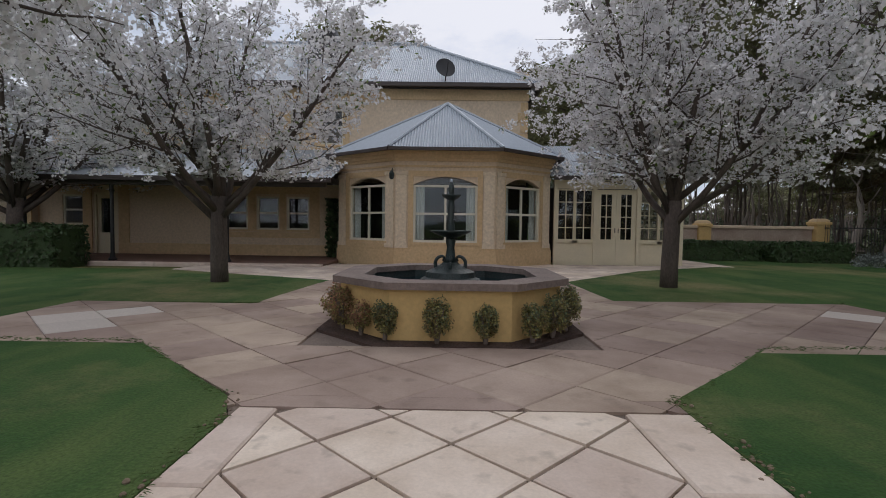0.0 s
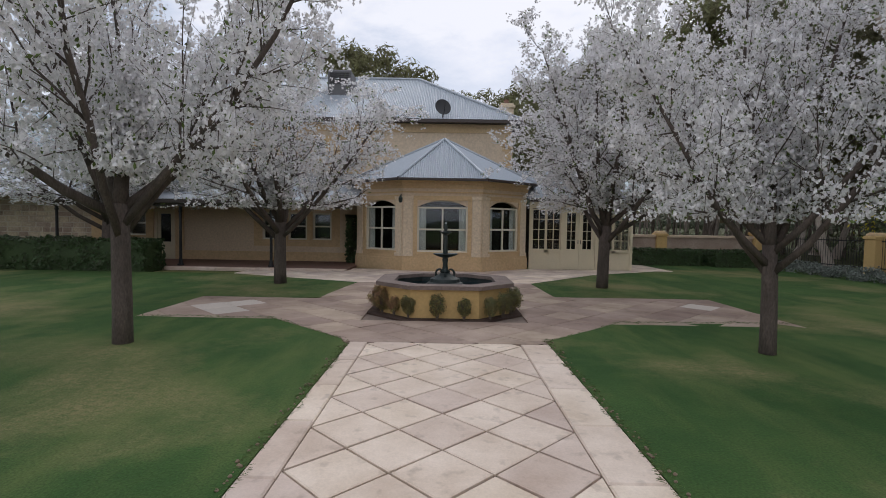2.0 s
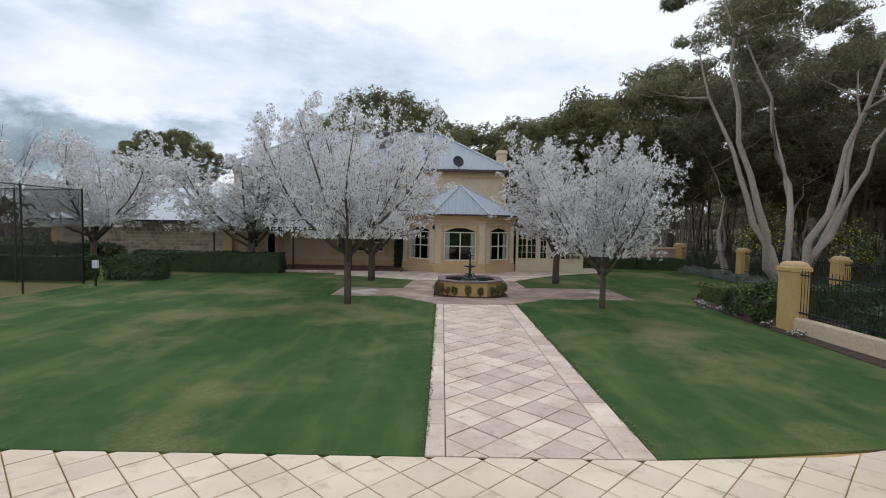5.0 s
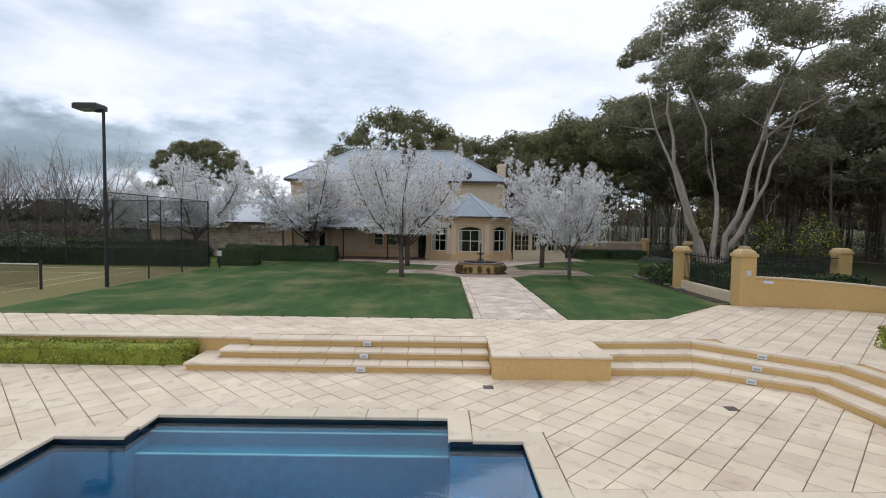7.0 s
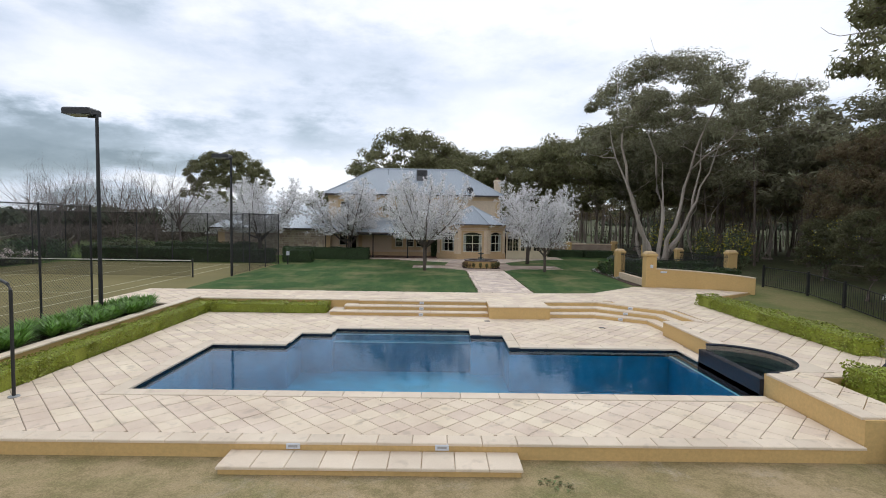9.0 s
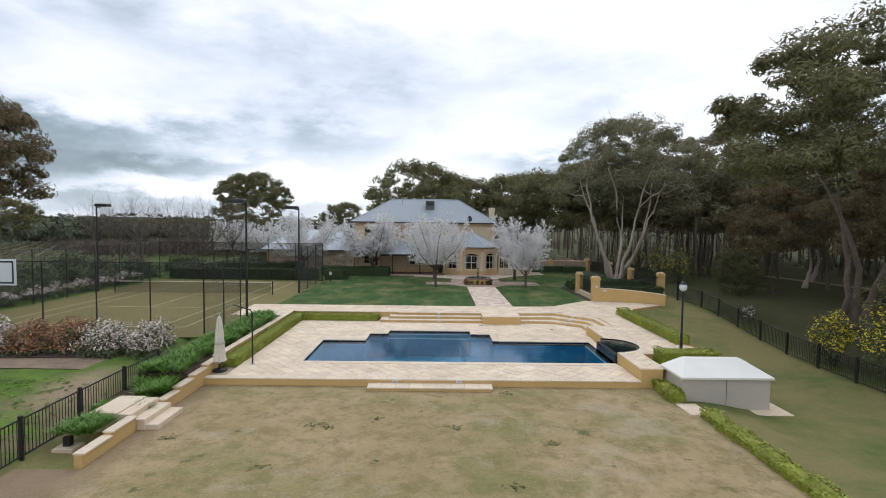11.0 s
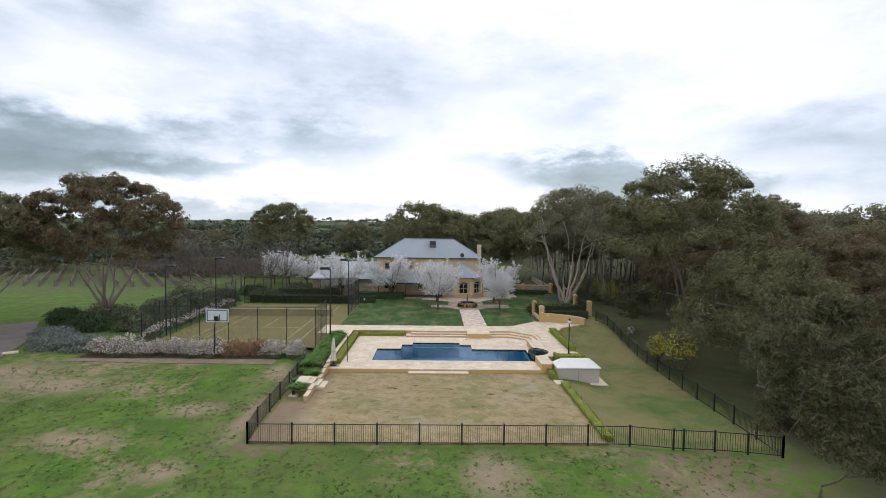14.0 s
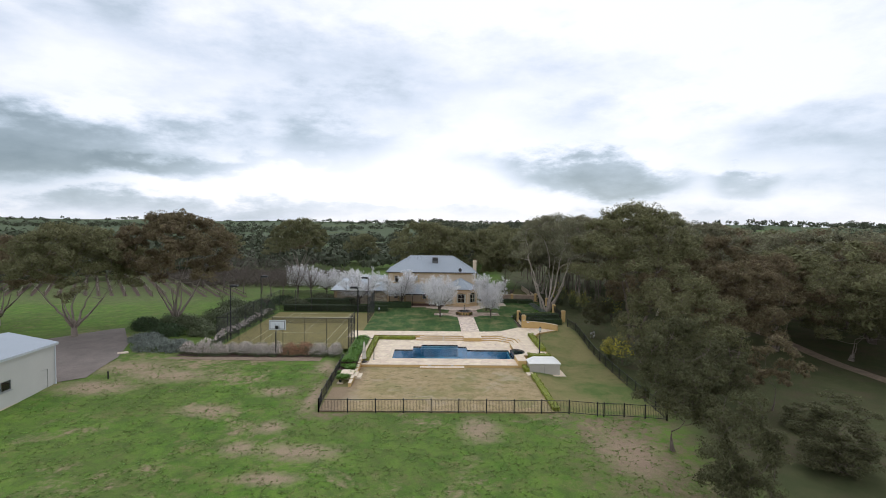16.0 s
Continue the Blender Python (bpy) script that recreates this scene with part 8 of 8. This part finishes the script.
# the big gums to the west
for x, y, h, k, w in ((-42.4, -5.8, 17.3, 0, 8.3), (-52.4, -12.4, 15.3, 1, 7.6), (-68, -6, 13.5, 0, 7.5)):
    plant("gum_tree", "broad umbrella-shaped eucalyptus with pale forked trunk", "tree", umbrella[k], x, y, h, 91 * k + 5 * x, "gum trees", spread=w)
for x, y, h, k, w in ((-30, 96, 12, 1, 1.0), (-58, 92, 11, 0, 1.0), (-75, 40, 10, 1, 0.9)):
    plant("gum_tree", "broad olive eucalyptus beyond the vineyard", "tree", gum_back[k], x, y, h, 91 * k + 5 * x, "gum trees", w)
# leafless trees beyond the court
BARE = dict(PEAR, steps=[3, 5, 3, 2], kids=[(8, 9), (12, 14), (8, 9)], thin=[0.42, 0.34, 0.42], angle=[(14, 48), (26, 52), (24, 50)], wander=[0.05, 0.10, 0.14, 0.16],
            lift=[0.05, 0.08, 0.07, 0.06], ratio=[(1.6, 2.2), (0.34, 0.52), (0.40, 0.62)])


def bare_meshes(seed):
    rng2 = random.Random(seed)
    out = {"tubes": [], "tips": []}
    grow(rng2, Vector((0, 0, -0.1)), Vector((0, 0, 1)), 2.0, 0.075, 0, BARE, out)
    return (wood_mesh("trunk", out["tubes"], M_TWIG), max(p.z for pts, _, _ in out["tubes"] for p in pts), 3.0)


bare = [bare_meshes(s) for s in (81, 82)]
for i in range(10):
    x, y = -59 + 3.3 * i + 1.2 * rng.random(), 36 - 2.05 * i + 3 * rng.random()
    plant("bare_tree", "leafless deciduous tree with fine grey twigs", "tree", bare[i % 2], x, y, 11.6 + 1.8 * rng.random() - 0.19 * i, 53 * i, "bare trees", 1.0)
for x, y, h in ((-34, 8.5, 4.5), (-44, 14, 4.0), (-73, -14, 3.0), (-70, -17, 3.2), (-67, -12, 3.0)):
    plant("bare_tree", "small leafless tree in the paddock", "tree", bare[0], x, y, h, 20 * h, "bare trees", 1.1)
for i in range(14):
    x, y = rng.uniform(-170, -45), rng.uniform(120, 190)
    plant("gum_tree", "dark eucalyptus beyond the vineyard", "tree", gum_mid[i % 3], x, y, rng.uniform(8, 12), rng.random() * 360, "wood trees", 1.25)

# vineyard rows
vine, tilth = Geo(), Geo()
for i in range(34):
    x0 = -37 - 2.7 * i
    pts, rad, first = [], [], len(tilth.v)
    for j in range(34):
        y = 23 + 2.4 * j
        x = x0 - 0.68 * (y - 14)
        z = ground_z(x, y)
        pts.append((x + 0.1 * rng.gauss(0, 1), y, z + 0.75 + 0.12 * rng.random()))
        rad.append(0.05 + 0.11 * rng.random())
        half = 0.3 + 0.2 * rng.random()
        tilth.v += [(x - half, y, ground_z(x - half, y) + 0.04), (x + half, y, ground_z(x + half, y) + 0.04)]
        if j:
            q = first + 2 * j
            tilth.f.append((q - 2, q - 1, q + 1, q))
        if j % 3 == 0:
            vine.tube([(x, y, z - 0.1), (x, y, z + 1.1)], [0.05, 0.05], 4)
    vine.tube(pts, rad, 5)
tagged(solid("vineyard", vine, M_VINE, "bare vineyard rows on the green slope", "vineyard"), kind="stuff")
tagged(solid("vineyard_soil", tilth, M_MULCH, "strips of bare brown soil under the vine rows", "soil"), kind="stuff")

# undergrowth of the eastern wood
def undergrowth():
    np.random.seed(19)
    r3 = random.Random(23)
    P, N, S = [], [], []
    for i in range(260):
        x, y = r3.uniform(24, 150), r3.uniform(6, 150)
        if x > 40 and y < 30:
            continue
        h, w = r3.uniform(1.2, 3.6), r3.uniform(1.0, 2.4)
        b = ball(80) * np.array([[w, w, h * 0.5]])
        P.append(b + np.array([[x, y, ground_z(x, y) + h * 0.5]]))
        N.append(b / w + np.array([[0, 0, 0.5]]))
        S.append(np.full(80, 0.2) * (0.6 + 0.8 * np.random.rand(80)))
    N = np.concatenate(N)
    me = card_mesh("undergrowth", np.concatenate(P), N + np.random.normal(size=N.shape) * 0.6, np.concatenate(S), M_BUSH, 1.2, wide=0.45, slim=True)
    tagged(part("undergrowth", me, None), "dark scrubby undergrowth between the gum trees", "undergrowth", "", "stuff")
    g = Geo()
    for i in range(260):
        x, y = r3.uniform(21, 80), r3.uniform(14, 110)
        z, h = ground_z(x, y), r3.uniform(5, 11)
        dx, dy = r3.gauss(0, 0.5), r3.gauss(0, 0.5)
        g.tube([(x, y, z - 0.2), (x + dx * 0.4, y + dy * 0.4, z + h * 0.5), (x + dx, y + dy, z + h)], [0.13, 0.09, 0.04], 4)
        g.tube([(x + dx * 0.4, y + dy * 0.4, z + h * 0.5), (x - dx * 1.4, y + dy * 2, z + h * 0.95)], [0.06, 0.02], 3)
    tagged(part("slender_trunks", g, M_BARKD), "many slender dark trunks deep in the wood", "tree trunks", "", "stuff")


undergrowth()

# leafless brown scrub below the hills
def brown_scrub():
    np.random.seed(29)
    r4 = random.Random(31)
    P, N, S = [], [], []
    for i in range(330):
        y = r4.uniform(38, 66)
        x = r4.uniform(-0.98 * y - 24, -0.36 * y - 8)
        h, w = r4.uniform(1.5, 2.7), r4.uniform(1.2, 2.6)
        b = ball(70) * np.array([[w, w, h * 0.5]])
        P.append(b + np.array([[x, y, ground_z(x, y) + h * 0.5]]))
        N.append(np.random.normal(size=(70, 3)) * np.array([[1, 1, 0.4]]))
        S.append(np.full(70, 0.30) * (0.6 + 0.8 * np.random.rand(70)))
    me = card_mesh("brown_scrub", np.concatenate(P), np.concatenate(N), np.concatenate(S), M_SCRUB, 1.5, wide=0.28, slim=True)
    tagged(part("brown_scrub", me, None), "leafless grey-brown scrub beyond the court", "scrub", "", "stuff")


brown_scrub()

# far woods on the hills, as clumps of foliage
def far_wood():
    np.random.seed(9)
    P, N, S = [], [], []
    r2 = random.Random(17)
    trees = 0
    while trees < 4000:
        a, r = r2.uniform(-1.35, 1.35), 90 + 1900 * r2.random() ** 1.7
        x, y = -4 + r * math.sin(a), -30 + r * math.cos(a)
        if x > -30 and y < 75 and x < 150 or (x < 0 and r < 112) or y < -70:
            continue
        if noise.noise((x * 0.006, y * 0.006, 8.0)) < (-0.2 if r < 420 else 0.04 if x < -20 else -0.25):
            continue
        trees += 1
        low = 0.5 if x < 0 and r < 280 else 1.0
        z, h, w = ground_z(x, y), r2.uniform(7, 13) * low, r2.uniform(3.5, 6.5) * (0.4 + 0.6 * low)
        k = 90 if r < 350 else 40 if r < 800 else 20
        b = np.random.normal(size=(k, 3))
        b /= np.linalg.norm(b, axis=1, keepdims=True)
        b *= 1 + 0.22 * np.sin(b[:, :1] * 7 + trees) * np.sin(b[:, 1:2] * 6 + 2 * trees)
        b[:, 2] = np.where(b[:, 2] > -0.2, b[:, 2] * 0.55, -0.2)
        N.append(b + np.array([[0, 0, 0.15]]))
        P.append(b * np.array([[w, w, h * 0.5]]) + np.array([[x, y, z + h * 0.62]]))
        S.append(np.full(k, w * (0.20 if r < 350 else 0.28 if r < 800 else 0.42)) * (0.6 + 0.8 * np.random.rand(k)))
    n = np.concatenate(N)
    me = card_mesh("far_wood", np.concatenate(P), n + np.random.normal(size=n.shape) * 0.25, np.concatenate(S), M_FAR, 1.0, wide=0.7, slim=True)
    tagged(part("far_wood", me, None), "distant dark eucalyptus woods on the hills", "wood", "", "stuff")


far_wood()
# ---- paving stones ----
def clip(poly, region):
    """The part of a convex outline inside a convex counter-clockwise region."""
    out = list(poly)
    for (ax, ay), (bx, by) in zip(region, region[1:] + region[:1]):
        if not out:
            return []
        src, out = out, []
        for (px, py), (qx, qy) in zip(src, src[1:] + src[:1]):
            sp = (bx - ax) * (py - ay) - (by - ay) * (px - ax)
            sq = (bx - ax) * (qy - ay) - (by - ay) * (qx - ax)
            if sp >= 0:
                out.append((px, py))
            if (sp >= 0) != (sq >= 0):
                t = sp / (sp - sq)
                out.append((px + (qx - px) * t, py + (qy - py) * t))
    return out


def area(poly):
    return abs(sum(a[0] * b[1] - a[1] * b[0] for a, b in zip(poly, poly[1:] + poly[:1]))) / 2


def pave(parent, regions, side, z, whole_mat, cut_mat, angle=45.0, origin=(0.0, 0.0), joint=0.012, limit=300, near=(0.0, 0.0), thick=0.05):
    """Square stones laid at an angle over convex regions; whole stones are parts, cut ones are joined."""
    a = math.radians(angle)
    ux, uy = math.cos(a), math.sin(a)
    h = side / 2 - joint / 2
    c = 0.012
    stone = Geo()
    lo = [(-h, -h), (h, -h), (h, h), (-h, h)]
    stone.v = [(x, y, -thick) for x, y in lo] + [(x, y, -c * 0.5) for x, y in lo] + [(x * (1 - c / h), y * (1 - c / h), 0) for x, y in lo]
    stone.f = [(i, (i + 1) % 4, (i + 1) % 4 + 4, i + 4) for i in range(4)] + [(i + 4, (i + 1) % 4 + 4, (i + 1) % 4 + 8, i + 8) for i in range(4)] + [(8, 9, 10, 11)]
    me, pale = stone.mesh("paving_stone", whole_mat), stone.mesh("paving_stone", M_PALESTONE)
    x0 = min(p[0] for r in regions for p in r)
    x1 = max(p[0] for r in regions for p in r)
    y0 = min(p[1] for r in regions for p in r)
    y1 = max(p[1] for r in regions for p in r)
    k = int(max(x1 - x0, y1 - y0) / side * 1.5) + 3
    cx, cy = (x0 + x1) / 2, (y0 + y1) / 2
    bi, bj = round(((cx - origin[0]) * ux + (cy - origin[1]) * uy) / side), round((-(cx - origin[0]) * uy + (cy - origin[1]) * ux) / side)
    whole, cuts, cut = [], [], Geo()
    rg = random.Random(3)
    for i in range(bi - k, bi + k + 1):
        for j in range(bj - k, bj + k + 1):
            px, py = origin[0] + (i * ux - j * uy) * side, origin[1] + (i * uy + j * ux) * side
            if not (x0 - side < px < x1 + side and y0 - side < py < y1 + side):
                continue
            sq = [(px + (s * ux - t * uy) * h, py + (s * uy + t * ux) * h) for s, t in ((-1, -1), (1, -1), (1, 1), (-1, 1))]
            pieces = [q for q in (clip(sq, r) for r in regions) if len(q) > 2 and area(q) > 0.004]
            if not pieces:
                continue
            if sum(area(q) for q in pieces) > 4 * h * h * 0.985:
                whole.append((px, py))
            else:
                for q in pieces:
                    cuts.append((q, z - 0.001 + rg.uniform(-0.002, 0.002)))
    whole.sort(key=lambda p: (p[0] - near[0]) ** 2 + (p[1] - near[1]) ** 2)
    for n, (px, py) in enumerate(whole):
        m = pose(px, py, z + rg.uniform(-0.003, 0.003), rg.uniform(-0.25, 0.25), rg.uniform(-0.25, 0.25), angle + 90 * rg.randint(0, 3))
        if n < limit:
            ob = new("paving_stone", pale if any(math.dist((px, py), q) < 0.21 for q in PALE) else me)
            ob.matrix_basis = m
            ob.parent = parent
            ob.matrix_parent_inverse = parent.matrix_basis.inverted()
        else:
            cut.add([m @ Vector(v) for v in stone.v], stone.f)
    cuts.sort(key=lambda c: (c[0][0][0] - near[0]) ** 2 + (c[0][0][1] - near[1]) ** 2)
    for n, (q, top) in enumerate(cuts):
        if n < min(limit, 220):
            part("cut_stone", Geo().prism(q, z - thick, top), whole_mat, parent)
        else:
            cut.prism(q, z - thick, top)
    if cut.v:
        tagged(part("paving_rest", cut, cut_mat, parent), kind="stuff")


# newer, paler stones laid in a few places
PALE = [(-3.63, 5.66), (-3.94, 6.67), (-4.0, 6.25), (-3.46, 6.5), (5.6, 7.1), (5.15, 6.05)]


def rect(x0, x1, y0, y1):
    return [(x0, y0), (x1, y0), (x1, y1), (x0, y1)]


def border(parent, a, b, width, z, mat_run="border_stone"):
    run_of_coping(parent, a, b, z, width, 0.95, 1, mat_run, 0)


# the straight path
gp = thing("garden_path", "pale limestone path laid in diamonds between border stones", "path", (AX, -2, 0), kind="structure")
part("path_bed", Geo().prism([(-0.87, -7.4), (1.82, -7.4), (1.82, 3.66), (-1.02, 3.66), (-0.87, 3.3)], -0.06, -0.018), M_GROUT, gp)
D = 2.05 / 3
pave(gp, [rect(AX - 1.02, AX + 1.02, -7.4, 3.45)], D / math.sqrt(2), 0.006, M_PAVE, M_PAVE2, 45, (AX, 3.45 - D * 0.15), 0.02)
for x0, x1 in ((-0.87, AX - 1.035), (AX + 1.035, 1.82)):
    k = 12
    for i in range(k):
        ya, yb = -7.4 + 10.85 * i / k, -7.4 + 10.85 * (i + 1) / k
        part("border_stone", Geo().chamfer_box(x0, x1, ya + 0.006, yb - 0.006, -0.05, 0.01, 0.012), M_PAVE, gp)
# paved cross round the fountain
pz = thing("paved_court", "weathered brown limestone paving around the fountain", "paving", (AX, FY, 0), kind="structure")
OUT = [[(-1.02, 3.48), (1.82, 3.48), (1.82, 3.68), (-1.02, 3.68)], [(-1.02, 3.68), (1.82, 3.68), (3.2, 5.0), (-2.4, 5.0)], rect(-4.75, -1.0, 5.0, 7.35), rect(1.8, 6.4, 5.0, 8.1), rect(-1.0, 1.8, 7.8, 8.1),
       [(-2.3, 7.35), (-1.0, 7.35), (-1.0, 8.1), (-2.25, 8.1)], [(-2.25, 8.1), (2.9, 8.1), (2.8, 10.7), (-2.0, 10.4)]]
bedg = Geo()
for r in OUT:
    bedg.prism(r, -0.07, -0.022)
bedg.prism(rect(-1.0, 1.8, 5.0, 7.8), -0.07, -0.023)
part("paving_bed", bedg, M_PLAZASAND, pz)
pave(pz, OUT, 0.62, 0.002, M_PLAZA, M_PLAZA2, 45, (AX, 4.4), 0.009, 300, (AX, 4.5))
# paving before the house
ph = thing("paved_apron", "pale limestone paving before the house", "paving", (2, 12.5, 0), kind="structure")
AP = [[(-2.0, 10.41), (2.8, 10.71), (5.4, 13.6), (5.4, 14.1), (-6.2, 14.1), (-6.2, 12.25)], [(5.4, 13.6), (8.2, 15.4), (8.2, 15.55), (5.4, 15.55)], rect(1.8, 5.4, 14.1, 15.5), rect(-2.9, -1.1, 14.1, 14.6), [(7.5, 15.5), (9.0, 15.5), (9.0, 18.6), (7.5, 18.6)]]
bedg = Geo()
for r in AP:
    bedg.prism(r, -0.07, -0.02)
part("paving_bed", bedg, M_GROUT, ph)
pave(ph, AP, 0.5, 0.004, M_PAVE, M_PAVE2, 45, (AX, 12), 0.014, 120, (0, 11))
# upper terrace
tp = thing("terrace_paving", "pale limestone terrace paving laid in diamonds", "paving", (0, -9, 0), kind="structure")
TR = [rect(-16.6, -13.2, -11.6, -7.42), rect(-13.2, 1.72, -9.6, -7.42), rect(-0.72, 1.72, -10.98, -9.6), [(1.72, -9.7), (4.0, -9.55), (4.0, -7.25), (1.72, -7.42)], [(4.0, -9.55), (4.22, -9.55), (4.85, -10.1), (4.85, -7.02), (4.0, -7.25)],
      [(4.85, -10.1), (6.55, -11.6), (8.75, -11.6), (8.6, -4.5), (7.9, -4.32), (4.85, -7.02)], rect(6.7, 8.75, -13.9, -11.6), rect(5.5, 8.75, -17.2, -13.9), rect(6.47, 8.8, -19.9, -17.2), rect(5.15, 5.85, -22.6, -19.9), rect(5.85, 8.85, -20.2, -19.9),
      [(8.73, -10.4), (8.97, -10.35), (9.66, -9.07), (10.25, -7.87), (9.4, -4.6), (8.6, -4.45)], [(10.25, -7.87), (13.1, -6.02), (11.5, -5.0), (9.4, -4.6)]]
pave(tp, TR, 0.43, 0.0, M_DECK, M_DECK2, 45, (AX, -9), 0.014, 300, (0, -9.5), thick=0.034)
# pool deck
DK = [rect(-12.34, -10.15, -22.38, -10.66), rect(-10.15, 4.78, -22.38, -20.5), rect(-10.15, -7.85, -15.55, -10.66), rect(-7.85, -6.8, -13.9, -10.35), rect(-6.8, -1.3, -13.05, -10.35), rect(-1.3, -0.2, -13.9, -10.35), rect(-0.2, 5.13, -15.55, -10.35), rect(5.13, 5.4, -13.86, -11.9)]
pave(deck, DK, 0.43, DECK_Z, M_DECK, M_DECK2, 45, (AX, -12), 0.014, 300, (-2.5, -19.0), thick=0.02)
